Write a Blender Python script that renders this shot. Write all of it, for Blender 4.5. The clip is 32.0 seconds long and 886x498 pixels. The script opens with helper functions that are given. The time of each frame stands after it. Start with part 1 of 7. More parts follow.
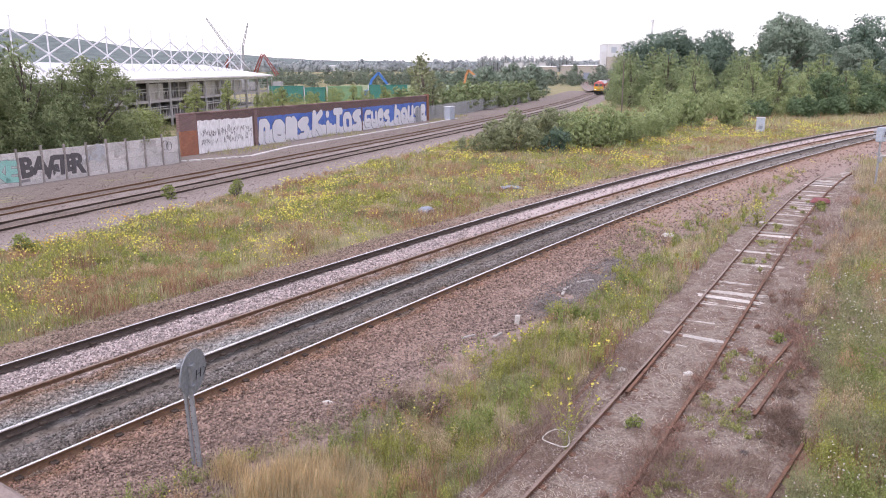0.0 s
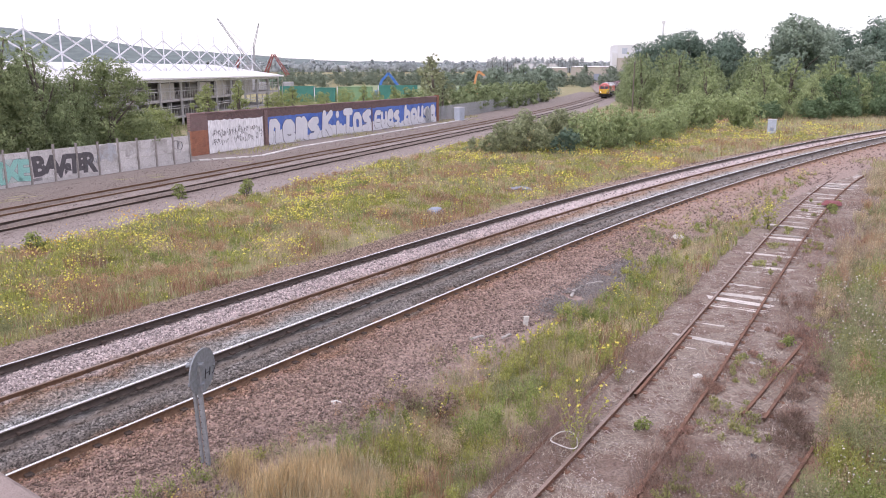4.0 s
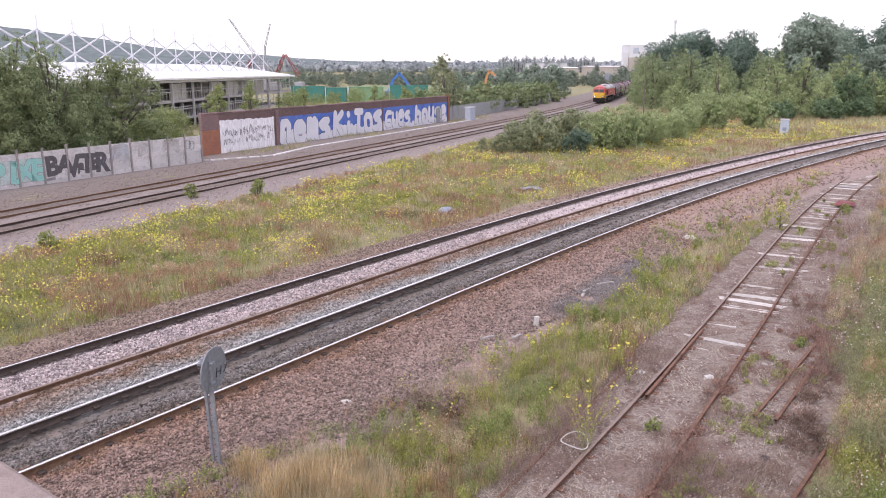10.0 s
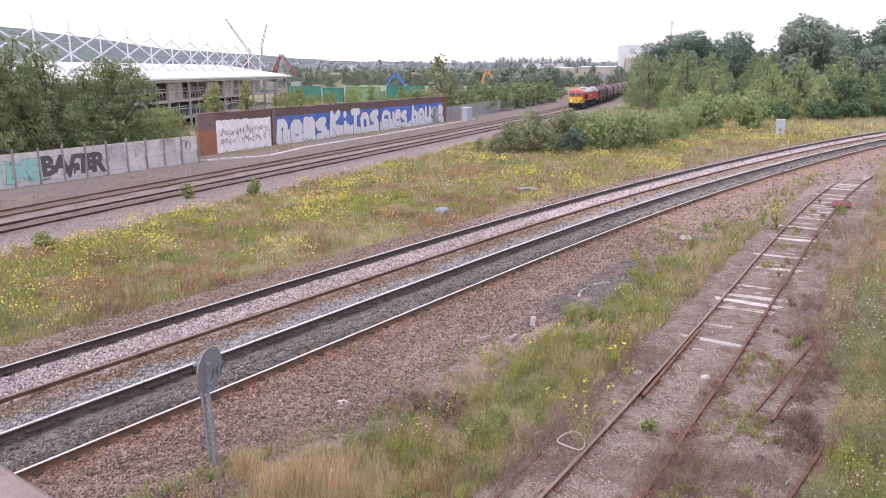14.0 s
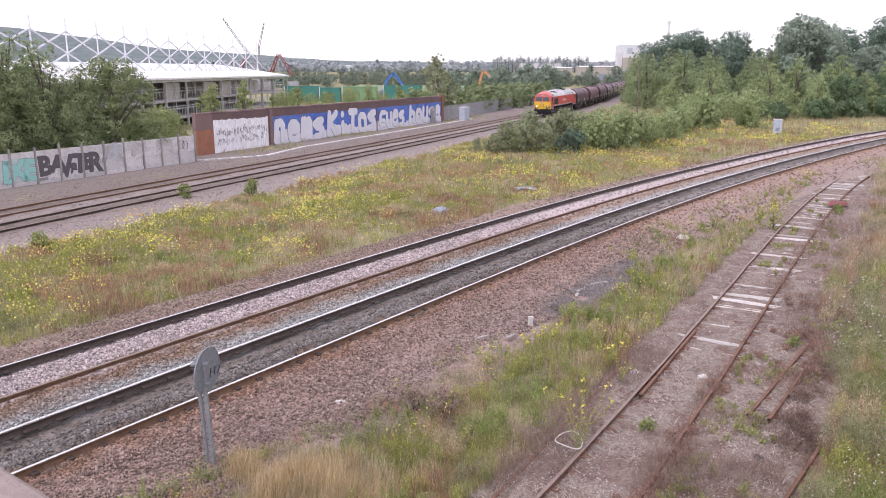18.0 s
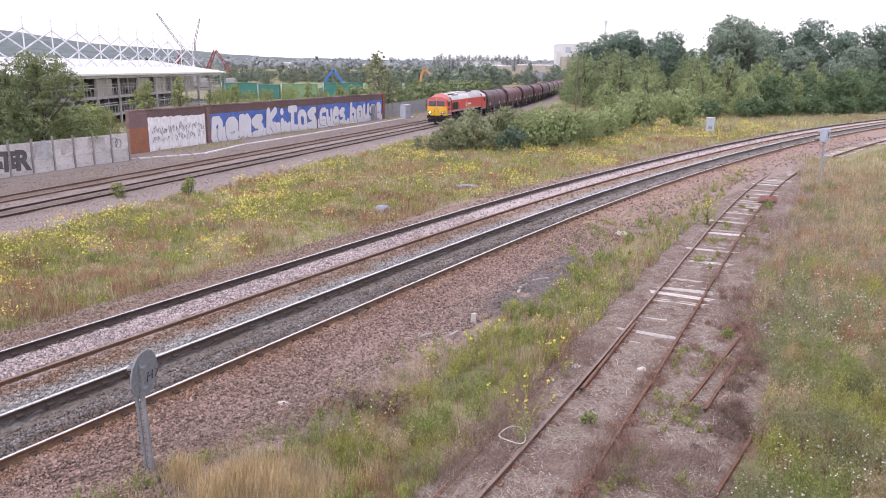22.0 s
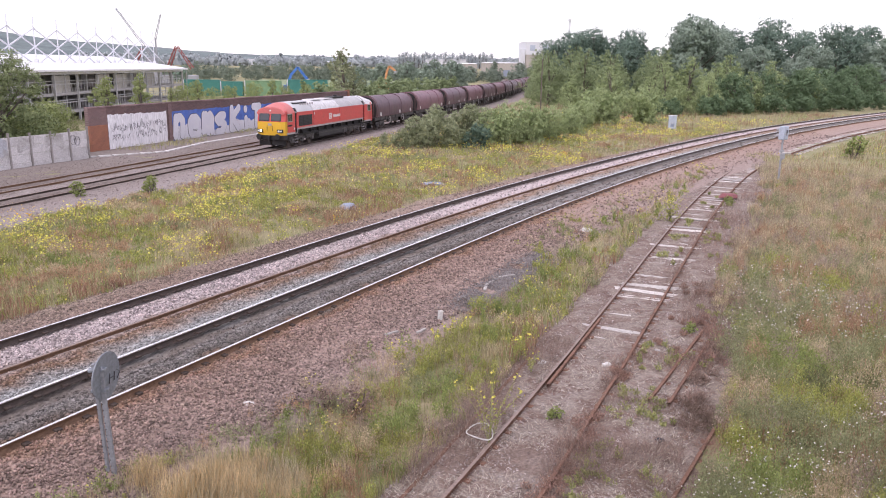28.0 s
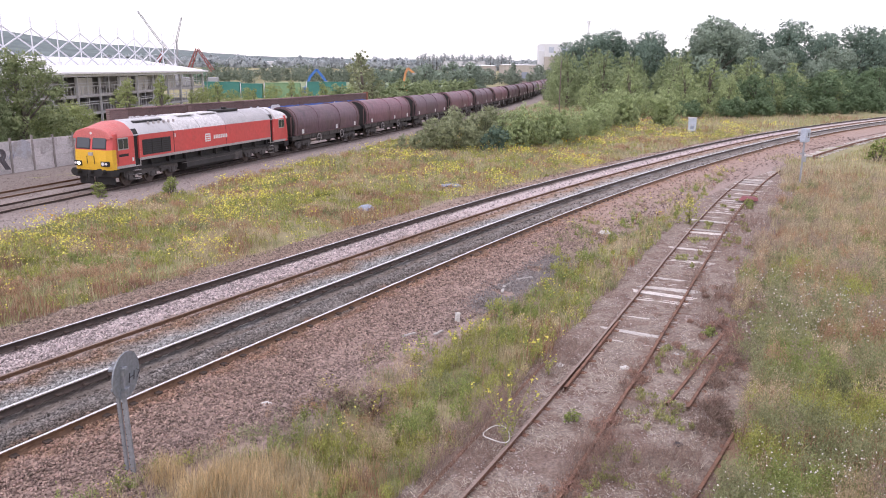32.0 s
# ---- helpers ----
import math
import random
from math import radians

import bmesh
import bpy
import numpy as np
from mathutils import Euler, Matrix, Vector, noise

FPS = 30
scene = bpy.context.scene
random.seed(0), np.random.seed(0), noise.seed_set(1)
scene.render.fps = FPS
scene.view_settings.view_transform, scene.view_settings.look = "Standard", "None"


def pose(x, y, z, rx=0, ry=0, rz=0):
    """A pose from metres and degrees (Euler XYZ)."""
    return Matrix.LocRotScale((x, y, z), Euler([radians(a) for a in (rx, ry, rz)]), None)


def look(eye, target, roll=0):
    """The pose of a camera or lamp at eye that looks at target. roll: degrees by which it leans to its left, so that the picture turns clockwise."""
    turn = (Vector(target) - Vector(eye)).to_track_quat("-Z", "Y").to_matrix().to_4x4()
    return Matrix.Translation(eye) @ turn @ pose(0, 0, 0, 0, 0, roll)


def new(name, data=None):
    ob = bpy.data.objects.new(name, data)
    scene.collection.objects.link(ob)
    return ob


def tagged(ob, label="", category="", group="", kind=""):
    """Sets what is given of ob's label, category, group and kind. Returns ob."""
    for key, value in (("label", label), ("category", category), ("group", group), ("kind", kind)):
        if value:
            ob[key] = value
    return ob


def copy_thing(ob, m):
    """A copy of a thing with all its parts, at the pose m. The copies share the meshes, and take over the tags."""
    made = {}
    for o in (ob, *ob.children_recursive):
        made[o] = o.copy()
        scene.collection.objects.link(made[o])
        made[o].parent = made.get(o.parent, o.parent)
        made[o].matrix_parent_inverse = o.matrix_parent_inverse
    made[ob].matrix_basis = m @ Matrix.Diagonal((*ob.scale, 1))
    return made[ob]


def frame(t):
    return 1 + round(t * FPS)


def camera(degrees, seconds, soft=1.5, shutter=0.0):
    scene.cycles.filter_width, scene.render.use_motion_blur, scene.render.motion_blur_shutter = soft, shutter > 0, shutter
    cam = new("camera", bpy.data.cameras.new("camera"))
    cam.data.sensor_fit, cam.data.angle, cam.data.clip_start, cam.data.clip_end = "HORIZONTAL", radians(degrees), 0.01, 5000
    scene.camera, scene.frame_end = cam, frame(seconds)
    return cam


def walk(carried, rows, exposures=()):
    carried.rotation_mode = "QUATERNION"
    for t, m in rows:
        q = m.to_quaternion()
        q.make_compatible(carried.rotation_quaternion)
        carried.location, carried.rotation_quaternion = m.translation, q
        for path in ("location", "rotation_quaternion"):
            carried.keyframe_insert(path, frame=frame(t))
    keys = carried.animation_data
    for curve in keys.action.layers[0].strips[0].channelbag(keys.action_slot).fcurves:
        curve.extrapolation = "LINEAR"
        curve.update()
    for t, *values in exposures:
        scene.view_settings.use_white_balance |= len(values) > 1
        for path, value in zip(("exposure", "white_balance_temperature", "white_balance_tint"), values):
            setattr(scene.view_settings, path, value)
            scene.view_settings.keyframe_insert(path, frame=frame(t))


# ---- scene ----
# camera: standing at the bridge parapet, only turned by the operator
EYE = (0.0, 0.0, 6.82)
VIEW = (  # seconds, tilt from straight down, lean, heading
    (0, 76.88, 0.11, -1.63), (0.5, 76.88, 0.08, -1.46), (1, 76.91, 0.05, -1.21), (1.5, 76.93, 0.08, -0.99),
    (2, 76.93, 0.03, -0.85), (2.5, 76.93, 0.03, -0.76), (3, 76.92, -0.00, -0.79), (3.5, 76.93, -0.03, -0.87),
    (5.5, 76.93, -0.10, -0.93), (6, 76.94, -0.11, -1.00), (6.5, 76.94, -0.14, -1.06), (7, 76.94, -0.22, -0.94),
    (7.5, 76.96, -0.19, -0.70), (8, 76.92, -0.08, -0.28), (8.5, 76.89, -0.03, -0.07), (9, 76.87, 0.02, -0.00),
    (9.5, 76.90, -0.00, -0.10), (10, 76.92, -0.00, -0.12), (10.5, 76.91, -0.00, -0.10), (11, 76.91, -0.00, -0.09),
    (11.5, 76.94, -0.02, -0.12), (12, 76.94, -0.06, -0.20), (12.5, 76.92, -0.08, -0.26), (13, 76.94, -0.07, -0.30),
    (13.5, 76.94, -0.09, -0.32), (14, 76.94, -0.07, -0.36), (14.5, 76.93, -0.08, -0.37), (16.5, 76.94, -0.09, -0.42),
    (17, 76.94, -0.10, -0.49), (17.5, 76.92, -0.10, -0.54), (18, 76.92, -0.07, -0.54), (18.5, 76.92, -0.13, -0.72),
    (19, 76.92, -0.14, -0.83), (19.5, 76.88, -0.18, -1.99), (20, 76.89, -0.47, -3.22), (20.5, 76.97, -0.67, -2.96),
    (20.6, 76.98, -0.61, -2.44), (20.7, 76.99, -0.56, -2.13), (20.8, 77.00, -0.50, -1.63), (20.9, 77.01, -0.45, -1.09),
    (21, 77.02, -0.39, -0.11), (21.1, 77.02, -0.30, 0.48), (21.2, 77.01, -0.20, 1.17), (21.3, 77.01, -0.11, 1.79),
    (21.4, 77.01, -0.02, 1.82), (21.5, 77.00, 0.08, 1.26), (21.6, 76.96, -0.03, 0.40), (21.7, 76.91, -0.13, -1.21),
    (21.8, 76.87, -0.23, -2.48), (21.9, 76.82, -0.34, -3.90), (22, 76.78, -0.44, -4.83), (22.5, 76.78, -0.68, -6.08),
    (23, 76.77, -0.93, -7.16), (23.5, 76.77, -0.91, -7.26), (24, 76.76, -0.94, -6.76), (24.5, 76.73, -0.75, -7.29),
    (25, 76.71, -0.71, -7.47), (25.5, 76.65, -0.71, -7.41), (27.5, 76.65, -0.58, -7.33), (28, 76.63, -0.67, -7.34),
    (28.5, 76.64, -0.79, -7.19), (29, 76.68, -0.65, -6.35), (29.5, 76.70, -0.50, -6.03), (30, 76.71, -0.45, -5.95),
    (30.5, 76.71, -0.41, -6.06), (31, 76.73, -0.44, -6.15), (31.5, 76.74, -0.39, -6.14), (32, 76.76, -0.63, -6.01),
)
cam = camera(59.7, 32.0, soft=1.0)
walk(cam, [(t, pose(*EYE, a, b, h)) for t, a, b, h in VIEW], exposures=[(0.0, 0.25, 6290, 23), (32.0, 0.25, 6290, 23)])

# ---- sky and sun: high thin overcast ----
world = bpy.data.worlds.new("sky")
scene.world = world
world.use_nodes = True
wn, wl = world.node_tree.nodes, world.node_tree.links
wn.clear()
sky = wn.new("ShaderNodeTexSky")
sky.sky_type, sky.sun_disc, sky.sun_elevation, sky.sun_rotation = "NISHITA", False, radians(48), radians(215)
sky_light, cloud_light, both, wout = wn.new("ShaderNodeBackground"), wn.new("ShaderNodeBackground"), wn.new("ShaderNodeAddShader"), wn.new("ShaderNodeOutputWorld")
sky_light.inputs["Strength"].default_value = 0.05
cloud_light.inputs["Color"].default_value, cloud_light.inputs["Strength"].default_value = (1.0, 0.97, 0.985, 1), 0.9
wl.new(sky.outputs["Color"], sky_light.inputs["Color"])
wl.new(sky_light.outputs[0], both.inputs[0])
wl.new(cloud_light.outputs[0], both.inputs[1])
wl.new(both.outputs[0], wout.inputs["Surface"])
sun = new("sun", bpy.data.lights.new("sun", "SUN"))
sun.data.energy, sun.data.angle, sun.data.color = 1.3, radians(14), (1.0, 0.96, 0.9)
sun.matrix_basis = look((0, 0, 60), (0 + 25, 35, 0))


# ---- materials ----
def shade(name, stops, scale=1.0, fine=(0.75, 1.2), fine_scale=14.0, rough=0.85, metal=0.0, bump=0.0, bump_scale=40.0, island=0.0, each=0.0,
          hue=0.0, spots=None, spot_scale=3.0, spot_at=(0.58, 0.68), stretch=(1, 1, 1), sheen=0.5, through_leaf=0.0):
    """A surface: colours laid out by coarse noise, varied by fine noise, by piece (island) or by object (each), with stains (spots) and relief."""
    m = bpy.data.materials.new(name)
    m.use_nodes = True
    n, k = m.node_tree.nodes, m.node_tree.links
    b = n["Principled BSDF"]
    b.inputs["Roughness"].default_value, b.inputs["Metallic"].default_value = rough, metal
    b.inputs["Specular IOR Level"].default_value = sheen
    co, mp = n.new("ShaderNodeTexCoord"), n.new("ShaderNodeMapping")
    mp.inputs["Scale"].default_value = stretch
    k.new(co.outputs["Object"], mp.inputs["Vector"])

    def noise_of(s, detail=5.0):
        t = n.new("ShaderNodeTexNoise")
        t.inputs["Scale"].default_value, t.inputs["Detail"].default_value, t.inputs["Roughness"].default_value = s, detail, 0.62
        k.new(mp.outputs[0], t.inputs["Vector"])
        return t.outputs["Fac"]

    ramp = n.new("ShaderNodeValToRGB")
    while len(ramp.color_ramp.elements) < len(stops):
        ramp.color_ramp.elements.new(0.5)
    for i, c in enumerate(stops):
        e = ramp.color_ramp.elements[i]
        e.position, e.color = (0.32 + 0.36 * i / max(1, len(stops) - 1)), (*c, 1)
    k.new(noise_of(scale), ramp.inputs["Fac"])
    colour = ramp.outputs["Color"]
    if spots:
        sr, mx = n.new("ShaderNodeMapRange"), n.new("ShaderNodeMix")
        mx.data_type = "RGBA"
        sr.inputs["From Min"].default_value, sr.inputs["From Max"].default_value = spot_at
        k.new(noise_of(spot_scale, 8.0), sr.inputs["Value"])
        k.new(sr.outputs[0], mx.inputs["Factor"])
        k.new(colour, mx.inputs["A"])
        mx.inputs["B"].default_value = (*spots, 1)
        colour = mx.outputs["Result"]
    hsv = n.new("ShaderNodeHueSaturation")
    fr = n.new("ShaderNodeMapRange")
    fr.inputs["From Min"].default_value, fr.inputs["From Max"].default_value = 0.3, 0.7
    fr.inputs["To Min"].default_value, fr.inputs["To Max"].default_value = fine
    k.new(noise_of(fine_scale), fr.inputs["Value"])
    value = fr.outputs[0]
    if island or each:
        g = n.new("ShaderNodeNewGeometry") if island else n.new("ShaderNodeObjectInfo")
        out = g.outputs["Random Per Island"] if island else g.outputs["Random"]
        amount = island or each
        ir, mu = n.new("ShaderNodeMapRange"), n.new("ShaderNodeMath")
        ir.inputs["To Min"].default_value, ir.inputs["To Max"].default_value = 1 - amount, 1 + amount
        mu.operation = "MULTIPLY"
        k.new(out, ir.inputs["Value"])
        k.new(ir.outputs[0], mu.inputs[0])
        k.new(value, mu.inputs[1])
        value = mu.outputs[0]
        if hue:
            hr, fl, ff = n.new("ShaderNodeMapRange"), n.new("ShaderNodeMath"), n.new("ShaderNodeMath")
            fl.operation, fl.inputs[1].default_value = "MULTIPLY", 37.0
            ff.operation = "FRACT"
            hr.inputs["To Min"].default_value, hr.inputs["To Max"].default_value = 0.5 - hue, 0.5 + hue
            k.new(out, fl.inputs[0])
            k.new(fl.outputs[0], ff.inputs[0])
            k.new(ff.outputs[0], hr.inputs["Value"])
            k.new(hr.outputs[0], hsv.inputs["Hue"])
    k.new(colour, hsv.inputs["Color"])
    k.new(value, hsv.inputs["Value"])
    k.new(hsv.outputs[0], b.inputs["Base Color"])
    if bump:
        bp = n.new("ShaderNodeBump")
        bp.inputs["Strength"].default_value, bp.inputs["Distance"].default_value = bump, 0.05
        k.new(noise_of(bump_scale, 6.0), bp.inputs["Height"])
        k.new(bp.outputs[0], b.inputs["Normal"])
    if through_leaf:
        tr, ad = n.new("ShaderNodeBsdfTranslucent"), n.new("ShaderNodeMixShader")
        ad.inputs[0].default_value = through_leaf
        k.new(hsv.outputs[0], tr.inputs["Color"])
        k.new(b.outputs[0], ad.inputs[1])
        k.new(tr.outputs[0], ad.inputs[2])
        k.new(ad.outputs[0], n["Material Output"].inputs["Surface"])
    return m


def banded(name, stops, at, scale=1.5, island=0.25, bump=0.0, bump_scale=30.0):
    """Ballast whose stone colour changes across the track: stops over the metres to the right of the outer rail ("across")."""
    m = shade(name, [(0.2, 0.2, 0.2)] * 2, scale, rough=0.92, island=island, bump=bump, bump_scale=bump_scale, fine=(0.6, 1.3), fine_scale=9.0, hue=0.012)
    n, k = m.node_tree.nodes, m.node_tree.links
    at_node, nz, co = n.new("ShaderNodeAttribute"), n.new("ShaderNodeTexNoise"), n.new("ShaderNodeTexCoord")
    at_node.attribute_name = "across"
    nz.inputs["Scale"].default_value, nz.inputs["Detail"].default_value = 0.9, 6.0
    k.new(co.outputs["Object"], nz.inputs["Vector"])
    add, rng, ramp = n.new("ShaderNodeMath"), n.new("ShaderNodeMapRange"), n.new("ShaderNodeValToRGB")
    add.operation = "MULTIPLY_ADD"
    add.inputs[1].default_value = 1.6
    k.new(nz.outputs["Fac"], add.inputs[0])
    k.new(at_node.outputs["Fac"], add.inputs[2])
    rng.inputs["From Min"].default_value, rng.inputs["From Max"].default_value = at[0] + 0.8, at[-1] + 0.8
    k.new(add.outputs[0], rng.inputs["Value"])
    while len(ramp.color_ramp.elements) < len(stops):
        ramp.color_ramp.elements.new(0.5)
    for e, c, p in zip(list(ramp.color_ramp.elements), stops, at):
        e.position, e.color = (p - at[0]) / (at[-1] - at[0]), (*c, 1)
    k.new(rng.outputs[0], ramp.inputs["Fac"])
    hsv = next(x for x in n if x.bl_idname == "ShaderNodeHueSaturation")
    k.new(ramp.outputs["Color"], hsv.inputs["Color"])
    return m


M = dict(
    soil=shade("grass_and_soil", [(0.29, 0.24, 0.14), (0.25, 0.24, 0.11), (0.36, 0.30, 0.19)], 0.35, fine_scale=5, bump=0.6, bump_scale=9, spots=(0.17, 0.185, 0.075), spot_scale=0.8),
    dirt=shade("trampled_dirt", [(0.17, 0.12, 0.097), (0.30, 0.245, 0.205), (0.215, 0.15, 0.12), (0.34, 0.285, 0.245)], 1.1, fine_scale=18, fine=(0.5, 1.4), bump=1.0, bump_scale=22, spots=(0.17, 0.105, 0.085), spot_scale=2.2, spot_at=(0.52, 0.66)),
    stone=banded("track_ballast", [(0.28, 0.22, 0.17), (0.31, 0.225, 0.19), (0.50, 0.425, 0.415), (0.49, 0.415, 0.405), (0.28, 0.18, 0.12), (0.37, 0.37, 0.365), (0.17, 0.14, 0.12), (0.25, 0.23, 0.215), (0.16, 0.135, 0.118), (0.295, 0.178, 0.12), (0.33, 0.232, 0.19), (0.315, 0.241, 0.213)],
                 [-3.6, -0.7, 0.2, 1.2, 1.75, 2.75, 3.55, 4.2, 4.75, 5.1, 5.5, 8.2], bump=0.9, bump_scale=22, island=0.58),
    gravel=banded("far_ballast", [(0.27, 0.225, 0.205), (0.25, 0.2, 0.18), (0.2, 0.155, 0.135), (0.34, 0.285, 0.265), (0.2, 0.155, 0.135), (0.32, 0.265, 0.245), (0.345, 0.29, 0.275)], [-6, -1, 0.7, 2.4, 4.1, 6.2, 9.0], bump=0.7, bump_scale=12),
    rail_side=shade("rusty_rail", [(0.165, 0.097, 0.06), (0.22, 0.132, 0.082)], 3, rough=0.8, metal=0.2, bump=0.3, bump_scale=60),
    rail_dark=shade("oily_rail", [(0.055, 0.042, 0.036), (0.085, 0.06, 0.048)], 3, rough=0.7, metal=0.2, bump=0.2, bump_scale=60),
    rail_head=shade("polished_rail_head", [(0.92, 0.91, 0.90), (0.82, 0.80, 0.79)], 0.6, rough=0.22, metal=0.95, stretch=(1, 1, 1)),
    rail_dull=shade("dull_rail_head", [(0.28, 0.2, 0.16), (0.36, 0.28, 0.24)], 0.8, rough=0.5, metal=0.6),
    rust=shade("heavy_rust", [(0.165, 0.082, 0.054), (0.23, 0.125, 0.085), (0.12, 0.064, 0.046)], 2.0, rough=0.95, bump=0.5, bump_scale=50),
    sleeper=shade("concrete_sleeper", [(0.2, 0.155, 0.13), (0.25, 0.21, 0.19)], 2.0, rough=0.9, bump=0.3, each=0.2),
    timber=shade("weathered_sleeper", [(0.47, 0.43, 0.40), (0.60, 0.565, 0.535), (0.35, 0.305, 0.275)], 1.5, rough=0.95, bump=0.7, bump_scale=30, each=0.3, stretch=(1, 6, 1)),
    concrete=shade("concrete_panel", [(0.54, 0.515, 0.505), (0.62, 0.60, 0.59), (0.47, 0.445, 0.43)], 0.7, rough=0.92, bump=0.25, bump_scale=14, each=0.1, spots=(0.27, 0.245, 0.23), spot_scale=0.9, spot_at=(0.55, 0.75)),
    post=shade("concrete_post", [(0.36, 0.33, 0.31), (0.28, 0.255, 0.24)], 2, rough=0.95, bump=0.3, each=0.12),
    brick=shade("dark_brick", [(0.195, 0.130, 0.125), (0.156, 0.107, 0.106)], 0.6, rough=0.95, bump=0.4, bump_scale=25, each=0.35, spots=(0.2, 0.15, 0.13), spot_scale=1.2),
    red_brick=shade("orange_brick", [(0.32, 0.14, 0.085), (0.24, 0.11, 0.075)], 1.0, rough=0.95, bump=0.4, bump_scale=25, each=0.3),
)


# ---- building helpers ----
def part(name, bm, material, parent=None, label="", smooth=False):
    """Links a bmesh (or a mesh) as one object under a thing or a part."""
    if isinstance(bm, bpy.types.Mesh):
        me = bm
    else:
        me = bpy.data.meshes.new(name)
        bm.to_mesh(me)
        bm.free()
    if material and not me.materials:
        me.materials.append(material)
    if smooth:
        for p in me.polygons:
            p.use_smooth = True
    ob = new(name, me)
    ob.parent = parent
    if label:
        ob["label"] = label
    return ob


def thing(name, label, category, m=None, group="", kind=""):
    ob = new(name)
    ob.empty_display_size = 0.2
    ob.matrix_basis = m or Matrix()
    return tagged(ob, label, category, group, kind)


def raw_mesh(name, verts, faces, material, across=None):
    """A mesh from arrays: faces is a list of integer arrays, each (count, corners)."""
    me = bpy.data.meshes.new(name)
    verts = np.asarray(verts, dtype=np.float32).reshape(-1, 3)
    faces = [np.asarray(f, dtype=np.int32) for f in faces if len(f)]
    loops = np.concatenate([f.ravel() for f in faces])
    sizes = np.concatenate([np.full(len(f), f.shape[1], dtype=np.int32) for f in faces])
    me.vertices.add(len(verts))
    me.vertices.foreach_set("co", verts.ravel())
    me.loops.add(len(loops))
    me.loops.foreach_set("vertex_index", loops)
    me.polygons.add(len(sizes))
    me.polygons.foreach_set("loop_start", np.concatenate([[0], np.cumsum(sizes)[:-1]]).astype(np.int32))
    if across is not None:
        me.attributes.new("across", "FLOAT", "POINT").data.foreach_set("value", np.asarray(across, dtype=np.float32))
    me.materials.append(material)
    me.update()
    me.validate()
    return me


def add_box(bm, x0, x1, y0, y1, z0, z1, bevel=0.0):
    made = bmesh.ops.create_cube(bm, size=1.0, matrix=Matrix.LocRotScale(((x0 + x1) / 2, (y0 + y1) / 2, (z0 + z1) / 2), None, (x1 - x0, y1 - y0, z1 - z0)))
    if bevel:
        vs = set(made["verts"])
        bmesh.ops.bevel(bm, geom=[e for e in bm.edges if e.verts[0] in vs and e.verts[1] in vs], offset=bevel, segments=1, affect="EDGES", profile=0.5)
    return bm


def box(x0, x1, y0, y1, z0, z1, bevel=0.0):
    return add_box(bmesh.new(), x0, x1, y0, y1, z0, z1, bevel)


def add_tube(bm, a, b, r0, r1=None, n=8):
    a, b = Vector(a), Vector(b)
    m = Matrix.Translation((a + b) / 2) @ (b - a).to_track_quat("Z", "Y").to_matrix().to_4x4()
    bmesh.ops.create_cone(bm, cap_ends=True, segments=n, radius1=r0, radius2=r0 if r1 is None else r1, depth=(b - a).length, matrix=m)
    return bm


def tube(a, b, r0, r1=None, n=8):
    return add_tube(bmesh.new(), a, b, r0, r1, n)


def add_beam(bm, a, b, w, h=None):
    """A square bar from a to b."""
    a, b = Vector(a), Vector(b)
    q = (b - a).to_track_quat("Z", "Y")
    bmesh.ops.create_cube(bm, size=1.0, matrix=Matrix.LocRotScale((a + b) / 2, q, (w, h or w, (b - a).length)))
    return bm


def beam(a, b, w, h=None):
    return add_beam(bmesh.new(), a, b, w, h)


def loft(sections, close_ends=True):
    """Faces between rings of equal length; each ring is a list of (x, y, z)."""
    bm = bmesh.new()
    rings = [[bm.verts.new(p) for p in ring] for ring in sections]
    n = len(rings[0])
    for r, q in zip(rings, rings[1:]):
        for i in range(n):
            bm.faces.new((r[i], r[(i + 1) % n], q[(i + 1) % n], q[i]))
    if close_ends:
        bm.faces.new(rings[0][::-1])
        bm.faces.new(rings[-1])
    bmesh.ops.recalc_face_normals(bm, faces=bm.faces)
    return bm


# ---- the lines of the railway ----
def line(x0, y0, heading, at, bends, s0, s1, ds=0.25):
    """A line by its curvature at some lengths along it: arrays of length, x, y and heading."""
    s = np.arange(s0, s1 + ds / 2, ds)
    k = np.interp(s, at, bends)
    a = np.concatenate([[0], np.cumsum((k[1:] + k[:-1]) / 2 * ds)])
    a = a - np.interp(0, s, a) + heading
    x = np.concatenate([[0], np.cumsum((np.cos(a[1:]) + np.cos(a[:-1])) / 2 * ds)])
    y = np.concatenate([[0], np.cumsum((np.sin(a[1:]) + np.sin(a[:-1])) / 2 * ds)])
    return s, x - np.interp(0, s, x) + x0, y - np.interp(0, s, y) + y0, a


MAIN = line(0, 31.08, 0.9457, [-30, 10, 40, 70, 100, 140], [0.003112, -0.003624, -0.001744, -0.003145, -0.001815, -0.001833], -60, 300)
FAR = line(-10, 70.34, 1.16166, [-90, -60, -30, 0, 30, 60, 90, 120, 150, 180], [-0.0015, -0.00144, -0.00053, 0.00017, 0.00065, 0.00091, 0.00095, 0.00078, 0.0004, 0], -100, 420)
SIDING = line(5.398, 18.0, 1.01475, [-30, -10, 0, 30, 60], [0.0036, 0.0036, 0.0018, -0.0036, -0.0089], -30, 60)
DISTANT = line(60, 268, 1.385, [0, 100, 300], [0.0, 0.0006, 0.001], -30, 330, 1.0)
CANT, FAR_Z, SIDING_Z = 0.12, -0.38, -0.55


